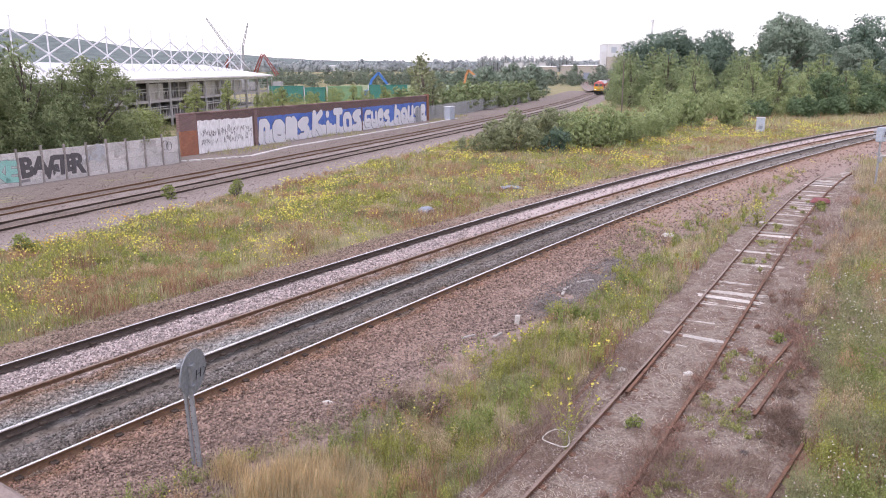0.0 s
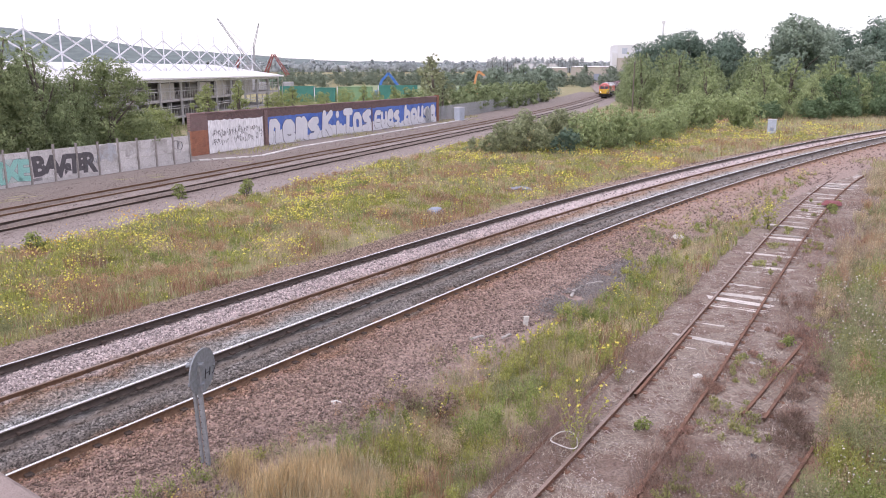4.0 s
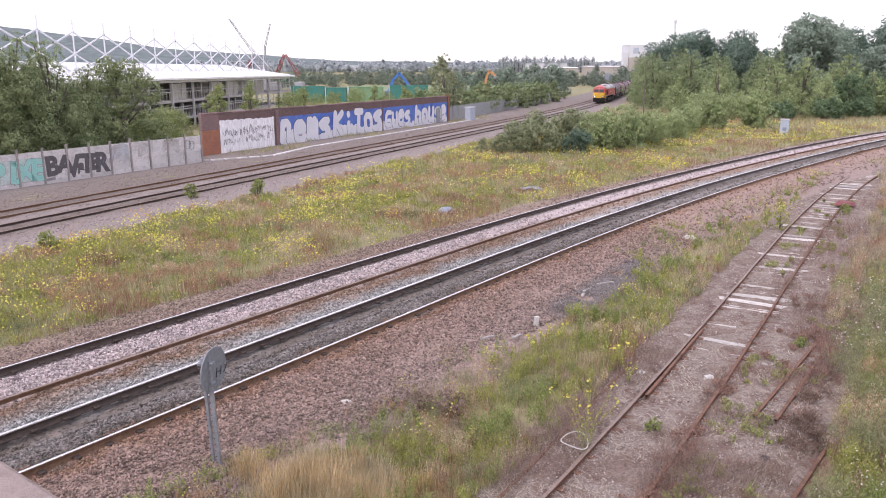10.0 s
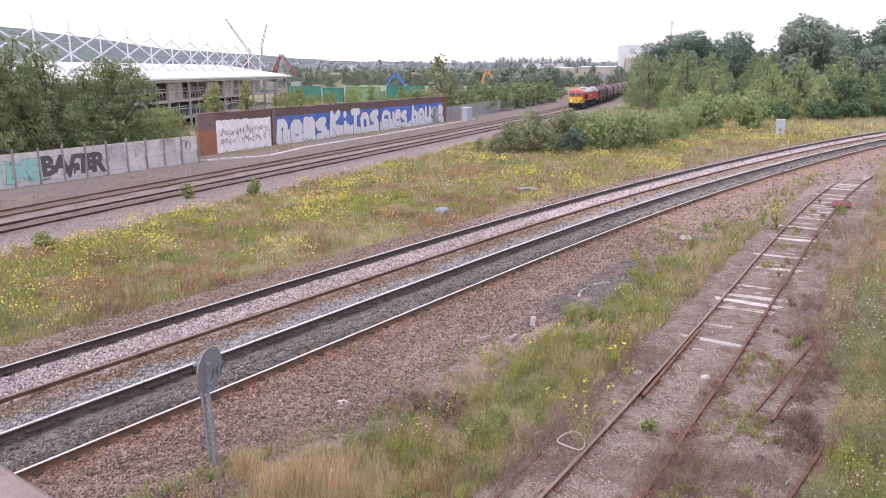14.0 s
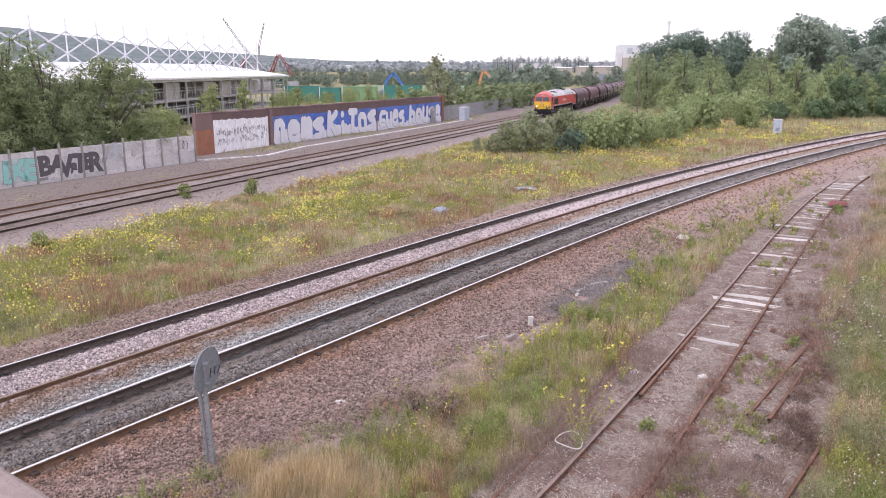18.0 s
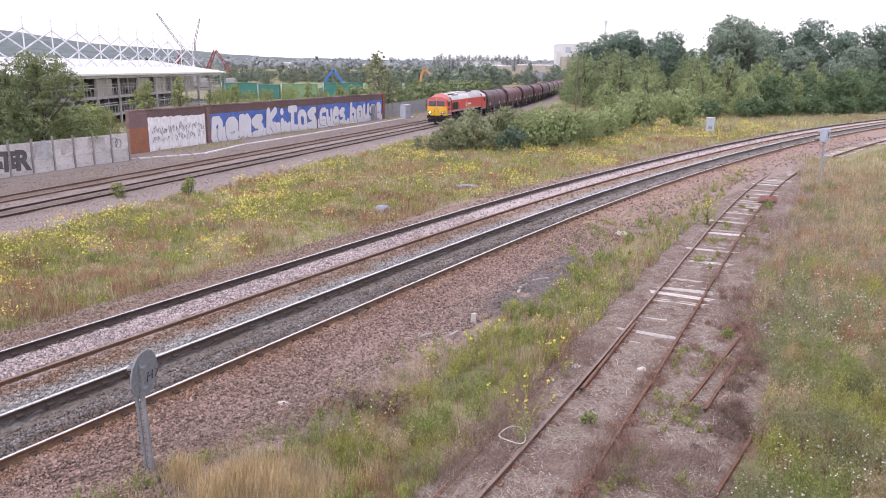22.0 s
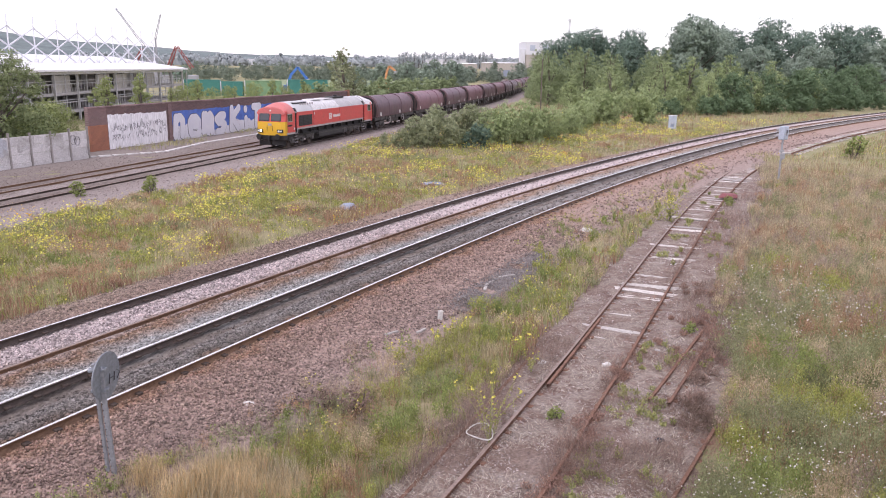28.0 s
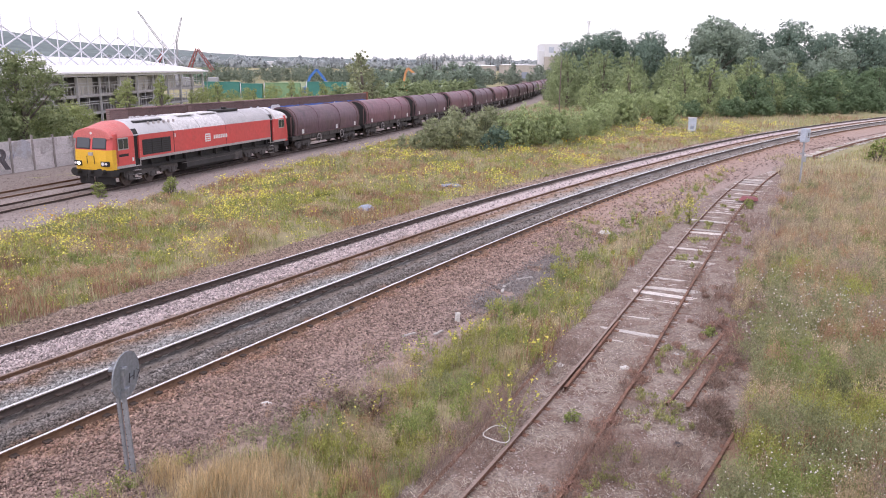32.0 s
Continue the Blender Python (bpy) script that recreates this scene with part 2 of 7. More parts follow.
def spot(L, s, off=0.0):
    """The place at length s, off metres to the right, and the heading."""
    a = np.interp(s, L[0], L[3])
    return np.interp(s, L[0], L[1]) + off * np.sin(a), np.interp(s, L[0], L[2]) - off * np.cos(a), a


def beside(L, x, y, step=4):
    """For arrays of places: the length along the line and the metres to its right."""
    x, y = np.asarray(x, float), np.asarray(y, float)
    lx, ly, ls, la = L[1][::step], L[2][::step], L[0][::step], L[3][::step]
    s, d = np.empty(x.shape), np.empty(x.shape)
    for i in range(0, len(x), 20000):
        xx, yy = x[i:i + 20000], y[i:i + 20000]
        j = np.argmin((xx[:, None] - lx) ** 2 + (yy[:, None] - ly) ** 2, axis=1)
        s[i:i + 20000] = ls[j] + (xx - lx[j]) * np.cos(la[j]) + (yy - ly[j]) * np.sin(la[j])
        d[i:i + 20000] = (xx - lx[j]) * np.sin(la[j]) - (yy - ly[j]) * np.cos(la[j])
    return s, d


RAIL_SECTION = [(-0.07, -0.159), (0.07, -0.159), (0.07, -0.148), (0.012, -0.13), (0.010, -0.05), (0.036, -0.036), (0.036, -0.006), (0.028, 0), (-0.028, 0), (-0.036, -0.006), (-0.036, -0.036), (-0.010, -0.05), (-0.012, -0.13), (-0.07, -0.148)]


def rail(L, s0, s1, off, z, parent, side, head, step=1.0, wobble=0.0, label="", shiny=(6, 7, 8)):
    """One rail with its running surface in the metal of the head."""
    s = np.arange(s0, s1 + 0.01, step)
    wob = wobble * np.array([noise.noise((0.35 * t, off, 3.1)) for t in s])
    x, y, a = spot(L, s, off + wob)
    n = len(RAIL_SECTION)
    v = np.empty((len(s), n, 3))
    for i, (u, w) in enumerate(RAIL_SECTION):
        v[:, i, 0], v[:, i, 1], v[:, i, 2] = x + u * np.sin(a), y - u * np.cos(a), z + 1.15 * w + wob * 0.4
    i, j = np.meshgrid(np.arange(len(s) - 1), np.arange(n), indexing="ij")
    f = np.stack([i * n + j, i * n + (j + 1) % n, (i + 1) * n + (j + 1) % n, (i + 1) * n + j], -1).reshape(-1, 4)
    me = raw_mesh("rail", v, [f], side)
    me.materials.append(head)
    idx = np.tile((np.isin(np.arange(n), shiny)).astype(np.int32), len(s) - 1)
    me.polygons.foreach_set("material_index", idx)
    return part("rail", me, None, parent, label)


def sleepers(L, s0, s1, step, mid, z, size, material, parent, jitter=0.02, skip=0.0, seed=1):
    """Sleepers as parts of the track, on shared meshes."""
    rnd = random.Random(seed)
    shapes = []
    for v in range(4):
        bm = box(-size[0] / 2, size[0] / 2, -size[1] / 2, size[1] / 2, -size[2], 0, 0.02)
        for q in bm.verts:
            q.co += Vector((rnd.uniform(-1, 1), rnd.uniform(-1, 1), rnd.uniform(-1, 0.3))) * jitter
        me = bpy.data.meshes.new("sleeper")
        bm.to_mesh(me)
        bm.free()
        me.materials.append(material)
        shapes.append(me)
    s = s0
    while s < s1:
        if rnd.random() >= skip:
            x, y, a = spot(L, s + rnd.uniform(-1, 1) * jitter, mid + rnd.uniform(-1, 1) * jitter)
            ob = part("sleeper", rnd.choice(shapes), None, parent)
            ob.matrix_basis = pose(x, y, z + rnd.uniform(-1, 1) * jitter * 0.5, rnd.uniform(-1, 1) * jitter * 30, 0, math.degrees(a) - 90 + rnd.uniform(-1, 1) * jitter * 40)
        s += step


def bed(name, L, s0, s1, ds, profile, material, label, rough=0.03, seed=0.0):
    """A bed of ballast: profile is (off, z) pairs, filled in every 0.25 m and roughened."""
    offs = np.arange(profile[0][0], profile[-1][0] + 0.01, 0.25)
    zs = np.interp(offs, [p[0] for p in profile], [p[1] for p in profile])
    s = np.arange(s0, s1 + 0.01, ds)
    v = np.empty((len(s), len(offs), 3))
    for i, t in enumerate(s):
        edge = 0.55 * noise.noise((t * 0.22, seed, 1.7)), 0.55 * noise.noise((t * 0.2, seed, 9.7))
        w = (offs - offs[0]) / (offs[-1] - offs[0])
        o = offs + edge[0] * np.clip(1 - 5 * w, 0, 1) + edge[1] * np.clip(5 * w - 4, 0, 1)
        x, y, a = spot(L, t, o)
        v[i, :, 0], v[i, :, 1], v[i, :, 2] = x, y, zs
    v[:, :, 2] += (np.random.rand(*v.shape[:2]) - 0.5) * 2 * rough
    n = len(offs)
    i, j = np.meshgrid(np.arange(len(s) - 1), np.arange(n - 1), indexing="ij")
    f = np.stack([i * n + j, i * n + j + 1, (i + 1) * n + j + 1, (i + 1) * n + j], -1).reshape(-1, 4)
    me = raw_mesh(name, v, [f], material, np.tile(offs, len(s)))
    ob = part(name, me, None, None, smooth=True)
    return tagged(ob, label, "ballast", kind="structure")


# ---- the ground ----
def cloud(x, y, scale, seed=0):
    """Smooth random values from 0 to 1 for arrays of places, in patches of that many metres."""
    x, y = np.asarray(x, float) / scale, np.asarray(y, float) / scale
    i, j = np.floor(x).astype(int), np.floor(y).astype(int)
    u, v = x - i, y - j
    u, v = u * u * (3 - 2 * u), v * v * (3 - 2 * v)
    table = np.random.RandomState(seed).rand(256, 256)

    def at(p, q):
        return table[p % 256, q % 256]

    return at(i, j) * (1 - u) * (1 - v) + at(i + 1, j) * u * (1 - v) + at(i, j + 1) * (1 - u) * v + at(i + 1, j + 1) * u * v


def lump(x, y):
    return 0.2 * (cloud(x, y, 5.0, 1) - 0.5) + 0.1 * (cloud(x, y, 1.4, 2) - 0.5)


def ground_height(x, y):
    """Height of the bare ground for arrays of places."""
    x, y = np.asarray(x, float).ravel(), np.asarray(y, float).ravel()
    s, d = beside(MAIN, x, y, 8)
    near = np.interp(d, [-6, -4, -3, 0, 5, 7, 9], [-0.58, -0.58, -0.66, -0.6, -0.6, -0.6, -0.7])
    z = np.where((np.abs(d) < 80), near, np.where(d < 0, -0.58, -0.7))
    sf, df = beside(FAR, x, y, 8)
    z = np.where(df < 10, np.interp(df, [-12, -7, -4, 9, 10], [-0.75, -0.68, -0.62, -0.6, -0.58]), z)
    ss, ds = beside(SIDING, x, y, 8)
    z = np.where((ds > -1.3) & (ds < 4.0) & (ss > -24) & (ss < 52), z - 0.2, z)
    rise = np.interp(y, [260, 420, 900, 2500], [0, 1.0, 4.0, 10.0])
    bumps = lump(x, y) * np.where(df > 9.5, 1.0, 0.25)
    return z + bumps + rise


gx = np.concatenate([[-3000, -1500, -800, -400, -220, -140, -95], np.arange(-70, 116, 1.0), [130, 160, 220, 400, 800, 1500, 3000]])
gy = np.concatenate([[-400, -150, -60, -25, -10, 0, 4], np.arange(7, 140, 1.0), np.arange(144, 300, 5.0), [330, 420, 600, 900, 1500, 3000]])
GX, GY = np.meshgrid(gx, gy, indexing="ij")
gv = np.stack([GX.ravel(), GY.ravel(), ground_height(GX, GY)], 1)
gi, gj = np.meshgrid(np.arange(len(gx) - 1), np.arange(len(gy) - 1), indexing="ij")
gf = np.stack([gi * len(gy) + gj, (gi + 1) * len(gy) + gj, (gi + 1) * len(gy) + gj + 1, gi * len(gy) + gj + 1], -1).reshape(-1, 4)
ground = tagged(part("ground", raw_mesh("ground", gv, [gf], M["soil"]), None, None, smooth=True), "rough grassy ground with dry straw and bare soil", "ground", kind="structure")

MAIN_BED = [(-3.6, -0.62), (-2.6, -0.46), (-1.2, -0.34), (-0.75, -0.15), (-0.2, -0.10), (0.15, -0.13), (0.4, -0.085), (1.3, -0.085), (1.45, -0.12), (2.4, -0.17), (3.3, -0.12), (3.5, -0.205), (3.85, -0.19), (4.05, -0.085), (4.7, -0.1), (4.88, -0.182), (5.3, -0.175), (5.7, -0.195), (6.6, -0.40), (7.6, -0.47), (8.4, -0.72)]
bed("ballast_main", MAIN, -34, 210, 0.5, MAIN_BED, M["stone"], "pinkish grey crushed stone ballast stained brown beside the rails", 0.014)
bed("ballast_far", FAR, -95, 330, 1.0, [(-9.2, -0.61), (-7.0, -0.61), (-5.5, -0.6), (-2.0, -0.58), (-1.0, -0.52), (0, -0.5), (4.9, -0.5), (6.2, -0.52), (8.0, -0.56), (9.6, -0.66)], M["gravel"], "pale pinkish gravel bed under the far tracks", 0.03, 5.0)
bed("ballast_siding", SIDING, -24, 52, 0.5, [(-1.6, -0.8), (-0.9, -0.66), (-0.35, -0.645), (-0.1, -0.685), (1.65, -0.685), (1.9, -0.645), (2.9, -0.66), (3.4, -0.70), (4.3, -0.82)], M["dirt"], "trampled stony dirt with dead weeds round the old siding", 0.02, 8.0)
bed("ballast_distant", DISTANT, -20, 320, 4.0, [(-4, -0.2), (0, 0.3), (5, 0.3), (8, -0.2)], M["gravel"], "gravel bed of a line far off", 0.03, 2.0)


def railway(name, L, s0, s1, off, z_left, z_right, side, head, label, step, material, size, sleeper_z, first, last, skip=0.0, jitter=0.02, spacing=0.65, wobble=0.0, head2=None, side2=None, shiny=(6, 7, 8)):
    t = thing(name, label, "railway track", group="tracks", kind="structure")
    rail(L, s0, s1, off, z_left, t, side, head, step, wobble, shiny=shiny)
    rail(L, s0, s1, off + 1.505, z_right, t, side2 or side, head2 or head, step, wobble)
    if material:
        sleepers(L, first, last, spacing, off + 0.7525, sleeper_z, size, material, t, jitter, skip, seed=int(100 * off) + 7)
    return t


railway("main_track", MAIN, -34, 210, 0.0, CANT, 0.0, M["rail_dark"], M["rail_head"], "worn main line track with dark rails on ballast", 1.0, M["sleeper"], (2.5, 0.26, 0.2), -0.182, -30, 66, head2=M["rail_dull"], side2=M["rail_side"])
railway("main_track", MAIN, -34, 210, 3.408, CANT, 0.0, M["rail_dark"], M["rail_head"], "main line track with bright polished rails on grey ballast", 1.0, M["sleeper"], (2.5, 0.26, 0.2), -0.182, -30, 66, side2=M["rail_side"], shiny=(5, 6, 7, 8))
railway("far_track", FAR, -95, 330, 0.0, FAR_Z, FAR_Z, M["rail_side"], M["rail_dull"], "far track with rust-brown rails on gravel", 2.0, M["sleeper"], (2.5, 0.26, 0.15), FAR_Z - 0.14, -90, 60, spacing=0.7)
railway("far_track", FAR, -95, 330, 3.4, FAR_Z, FAR_Z, M["rail_dark"], M["rail_dull"], "track with dark rails that carries the goods train", 2.0, M["sleeper"], (2.5, 0.26, 0.15), FAR_Z - 0.14, -90, 60, spacing=0.7)
railway("siding_track", SIDING, -20, 46.5, 0.0, SIDING_Z, SIDING_Z, M["rust"], M["rail_dull"], "disused siding with rusty rails and bleached timber sleepers", 0.5, M["timber"], (2.4, 0.21, 0.13), SIDING_Z - 0.105, 7.2, 46, 0.24, 0.06, 0.76, 0.03, M["rust"])
sleepers(SIDING, -12, 7, 0.78, 0.7525, SIDING_Z - 0.125, (2.5, 0.23, 0.13), M["timber"], bpy.data.objects["siding_track"], 0.05, 0.78, 5)
railway("distant_track", DISTANT, -20, 320, 0.0, 0.5, 0.5, M["rail_side"], M["rail_dull"], "track far off on a gravel bed", 8.0, None, None, 0, 0, 0)
railway("old_track", MAIN, 52, 150, 7.5, -0.42, -0.42, M["rust"], M["rail_dull"], "disused rusty track beside the main line", 2.0, M["timber"], (2.4, 0.24, 0.12), -0.55, 53, 100, 0.2, 0.05, 0.8, 0.02)


# ---- walls beside the far line ----
M.update(
    white_paint=shade("flaking_white_paint", [(0.90, 0.89, 0.90), (0.80, 0.79, 0.81), (0.92, 0.91, 0.92)], 0.8, rough=0.85, fine_scale=6, bump=0.15, spots=(0.27, 0.22, 0.21), spot_scale=1.6, spot_at=(0.6, 0.7), stretch=(1, 1, 0.3)),
    pale_blue=shade("faded_blue_wash", [(0.44, 0.46, 0.50), (0.50, 0.51, 0.53)], 0.9, rough=0.9, spots=(0.40, 0.375, 0.36), spot_scale=1.5, spot_at=(0.45, 0.6)),
    white_wash=shade("faded_white_wash", [(0.54, 0.525, 0.51), (0.60, 0.585, 0.575)], 0.9, rough=0.9, spots=(0.42, 0.395, 0.38), spot_scale=1.8, spot_at=(0.42, 0.58)),
    blue_paint=shade("blue_mural_paint", [(0.06, 0.13, 0.46), (0.11, 0.20, 0.55), (0.05, 0.09, 0.36)], 0.4, rough=0.8, fine_scale=5, spots=(0.2, 0.24, 0.42), spot_scale=0.6),
    letter=shade("white_letter_paint", [(0.76, 0.76, 0.79), (0.66, 0.67, 0.72)], 0.6, rough=0.8, fine=(0.88, 1.08)),
    outline=shade("black_spray_paint", [(0.04, 0.038, 0.045), (0.075, 0.07, 0.08)], 1.0, rough=0.8),
    tag_grey=shade("worn_grey_spray", [(0.22, 0.21, 0.215), (0.32, 0.31, 0.31)], 1.2, rough=0.85),
    tag_black=shade("weathered_black_spray", [(0.075, 0.07, 0.078), (0.12, 0.112, 0.12), (0.06, 0.056, 0.062)], 1.4, rough=0.85, spots=(0.3, 0.28, 0.275), spot_scale=2.4, spot_at=(0.6, 0.75)),
    letter_worn=shade("worn_pale_outline", [(0.66, 0.63, 0.62), (0.56, 0.53, 0.52)], 1.2, rough=0.85, spots=(0.46, 0.43, 0.42), spot_scale=2.0, spot_at=(0.5, 0.65)),
    teal_wash=shade("thin_teal_wash", [(0.46, 0.60, 0.565), (0.50, 0.56, 0.54)], 1.0, rough=0.85, spots=(0.47, 0.45, 0.44), spot_scale=1.8, spot_at=(0.45, 0.65)),
    teal=shade("teal_spray_paint", [(0.25, 0.56, 0.50), (0.36, 0.62, 0.57)], 1.0, rough=0.8),
    steel=shade("white_painted_steel", [(0.72, 0.73, 0.76), (0.62, 0.63, 0.67)], 1.0, rough=0.55),
    steel_mid=shade("dull_galvanised_frame", [(0.46, 0.455, 0.46), (0.54, 0.53, 0.535)], 0.8, rough=0.6),
    steel_dark=shade("grey_steel_frame", [(0.34, 0.335, 0.34), (0.42, 0.41, 0.415)], 0.8, rough=0.6),
    roofing=shade("white_roof_membrane", [(0.80, 0.79, 0.80), (0.73, 0.72, 0.73)], 0.1, rough=0.6, fine=(0.93, 1.05), fine_scale=1.0),
    slab=shade("bare_floor_slab", [(0.46, 0.44, 0.44), (0.37, 0.355, 0.355)], 0.4, rough=0.9),
    # the dim inside of the stand is put into this back wall colour
    inner=shade("shade_toned_interior", [(0.17, 0.16, 0.165), (0.24, 0.23, 0.23)], 0.4, rough=0.9),
    board=shade("pale_wall_board", [(0.52, 0.49, 0.45), (0.44, 0.42, 0.39)], 0.4, rough=0.85),
    green_sheet=shade("green_hoarding", [(0.04, 0.19, 0.155), (0.06, 0.24, 0.20)], 0.6, rough=0.55, fine=(0.85, 1.1)),
    pale_green=shade("pale_green_netting", [(0.17, 0.30, 0.16), (0.23, 0.37, 0.21)], 0.5, rough=0.8),
    crane_red=shade("crane_red", [(0.32, 0.09, 0.08), (0.24, 0.08, 0.075)], 1.0, rough=0.6),
    crane_grey=shade("crane_grey", [(0.28, 0.29, 0.31), (0.36, 0.36, 0.38)], 1.0, rough=0.6),
    machine_blue=shade("machine_blue", [(0.05, 0.16, 0.48), (0.07, 0.21, 0.55)], 1.0, rough=0.5),
    machine_orange=shade("machine_orange", [(0.68, 0.34, 0.14), (0.60, 0.28, 0.12)], 1.0, rough=0.5),
    galv=shade("galvanised_steel", [(0.34, 0.36, 0.38), (0.42, 0.43, 0.45)], 2.0, rough=0.5, metal=0.4),
    cabinet=shade("pale_grey_cabinet", [(0.46, 0.51, 0.58), (0.40, 0.45, 0.53)], 1.5, rough=0.6, spots=(0.3, 0.33, 0.42), spot_scale=3.0),
    # the hill's bluish cast is distance haze put into its colour
    hill=shade("haze_tinted_hill", [(0.115, 0.15, 0.15), (0.145, 0.18, 0.175), (0.10, 0.13, 0.135)], 0.012, rough=1.0, fine_scale=0.06, fine=(0.75, 1.25)),
    field=shade("pale_field", [(0.20, 0.25, 0.13), (0.25, 0.295, 0.16)], 0.02, rough=1.0, fine_scale=0.2),
    cladding=shade("white_cladding", [(0.68, 0.69, 0.71), (0.60, 0.61, 0.63)], 0.05, rough=0.6, fine=(0.95, 1.04)),
    beige=shade("beige_wall", [(0.46, 0.42, 0.37), (0.40, 0.37, 0.33)], 0.1, rough=0.8),
    wood=shade("weathered_pole", [(0.14, 0.115, 0.095), (0.19, 0.16, 0.135)], 2.0, rough=0.9, stretch=(3, 3, 0.3)),
    heap_red=shade("dull_red_heap", [(0.24, 0.07, 0.075), (0.19, 0.06, 0.065)], 3, rough=0.6),
    litter_white=shade("dirty_white_litter", [(0.68, 0.66, 0.63), (0.5, 0.48, 0.45)], 6, rough=0.8),
    litter_blue=shade("blue_grey_sheet", [(0.30, 0.34, 0.42), (0.22, 0.25, 0.31)], 5, rough=0.6),
    parapet=shade("weathered_parapet", [(0.30, 0.235, 0.215), (0.36, 0.29, 0.265), (0.25, 0.2, 0.185)], 2.0, rough=0.95, bump=0.5, bump_scale=60),
    sign_post=shade("galvanised_sign_post", [(0.24, 0.25, 0.27), (0.31, 0.32, 0.34)], 1.5, rough=0.5, metal=0.2),
    sign_back=shade("grey_sign_back", [(0.205, 0.225, 0.25), (0.255, 0.275, 0.30)], 1.5, rough=0.5, metal=0.2),
)

# brick pattern worked into the two brick materials
for m in (M["brick"], M["red_brick"]):
    n, k = m.node_tree.nodes, m.node_tree.links
    hs = next(q for q in n if q.bl_idname == "ShaderNodeHueSaturation")
    br, mx, co, mp = n.new("ShaderNodeTexBrick"), n.new("ShaderNodeMix"), n.new("ShaderNodeTexCoord"), n.new("ShaderNodeMapping")
    mp.inputs["Rotation"].default_value = (radians(90), 0, 0)
    br.inputs["Color1"].default_value, br.inputs["Color2"].default_value, br.inputs["Mortar"].default_value = (0.8, 0.8, 0.8, 1), (1.2, 1.1, 1.05, 1), (1.5, 1.6, 1.6, 1)
    br.inputs["Scale"].default_value, br.inputs["Brick Width"].default_value, br.inputs["Row Height"].default_value, br.inputs["Mortar Size"].default_value = 1.0, 0.225, 0.075, 0.008
    mx.data_type, mx.blend_type = "RGBA", "MULTIPLY"
    mx.inputs["Factor"].default_value = 1.0
    k.new(co.outputs["Object"], mp.inputs["Vector"])
    k.new(mp.outputs[0], br.inputs["Vector"])
    k.new(hs.outputs[0], mx.inputs["A"])
    k.new(br.outputs["Color"], mx.inputs["B"])
    k.new(mx.outputs["Result"], n["Principled BSDF"].inputs["Base Color"])


def letters(text, material, parent, m, size, bold, name="letter", depth=0.004, width=None):
    """Flat painted letters from the built-in font, one mesh a letter group, standing in the plane of m."""
    cu = bpy.data.curves.new(name, "FONT")
    cu.body, cu.size, cu.offset, cu.extrude, cu.resolution_u = text, size, bold, depth, 3
    tmp = new("tmp_text", cu)
    me = bpy.data.meshes.new_from_object(tmp.evaluated_get(bpy.context.evaluated_depsgraph_get()))
    bpy.data.objects.remove(tmp)
    xs = [v.co.x for v in me.vertices]
    mid = (min(xs) + max(xs)) / 2
    for v in me.vertices:
        v.co.x = (v.co.x - mid) * (width / (max(xs) - min(xs)) if width else 1.0)
    me.materials.clear()
    me.materials.append(material)
    ob = part(name, me, None, parent)
    ob.matrix_basis = m
    return ob


def paint_patch(u0, u1, bottom, top, y, material, parent, label, seed, ragged=0.12, step=0.25):
    """A thin coat of paint on a wall with a ragged edge."""
    us = np.arange(u0, u1 + 0.001, step)
    lo = [bottom(u) + ragged * noise.noise((u * 1.7, seed, 0.3)) for u in us]
    hi = [top(u) + ragged * noise.noise((u * 2.1, seed, 7.3)) for u in us]
    bm = bmesh.new()
    rows = [[bm.verts.new((u, y, z)) for u, z in zip(us, zz)] for zz in (lo, hi)]
    back = [[bm.verts.new((u, y + 0.006, z)) for u, z in zip(us, zz)] for zz in (lo, hi)]
    for i in range(len(us) - 1):
        bm.faces.new((rows[0][i], rows[0][i + 1], rows[1][i + 1], rows[1][i]))
        bm.faces.new((rows[1][i], rows[1][i + 1], back[1][i + 1], back[1][i]))
        bm.faces.new((rows[0][i + 1], rows[0][i], back[0][i], back[0][i + 1]))
    return part("paint", bm, material, parent, label)


# concrete panel fence
F0, F1 = Vector((-35.2, 34.2, 0)), Vector((-19.75, 63.9, 0))
along = (F1 - F0).normalized()
fence = thing("wall_concrete", "grey concrete panel fence with slim posts and graffiti", "wall", Matrix.LocRotScale(F0, Euler((0, 0, math.atan2(along.y, along.x))), None), kind="structure")
PITCH, COUNT = 1.79, 18
FIRST = 33.42 - PITCH * COUNT
rnd = random.Random(4)
for i in range(COUNT + 1):
    u = FIRST + PITCH * i
    top = 1.57
    ob = part("fence_post", box(-0.065, 0.065, -0.11, 0.06, -0.95, top + rnd.uniform(0.2, 0.34), 0.02), M["post"], fence)
    ob.location = (u, 0, 0)
    ob.rotation_euler = (rnd.uniform(-0.01, 0.01), rnd.uniform(-0.015, 0.015), 0)
    if i < COUNT:
        for j in range(4):
            h = (top + 0.95) / 4
            ob = part("concrete_panel", box(0.07, PITCH - 0.07, -0.03, 0.04, -0.95 + h * j + 0.008, -0.95 + h * (j + 1) - 0.004, 0.012), M["concrete"], fence)
            ob.location = (u, rnd.uniform(-0.008, 0.008), 0)


def on_fence(u, z, y=-0.045, lean=0):
    return pose(u, y, z, 90, 0, 0) @ pose(0, 0, 0, 0, 0, lean)


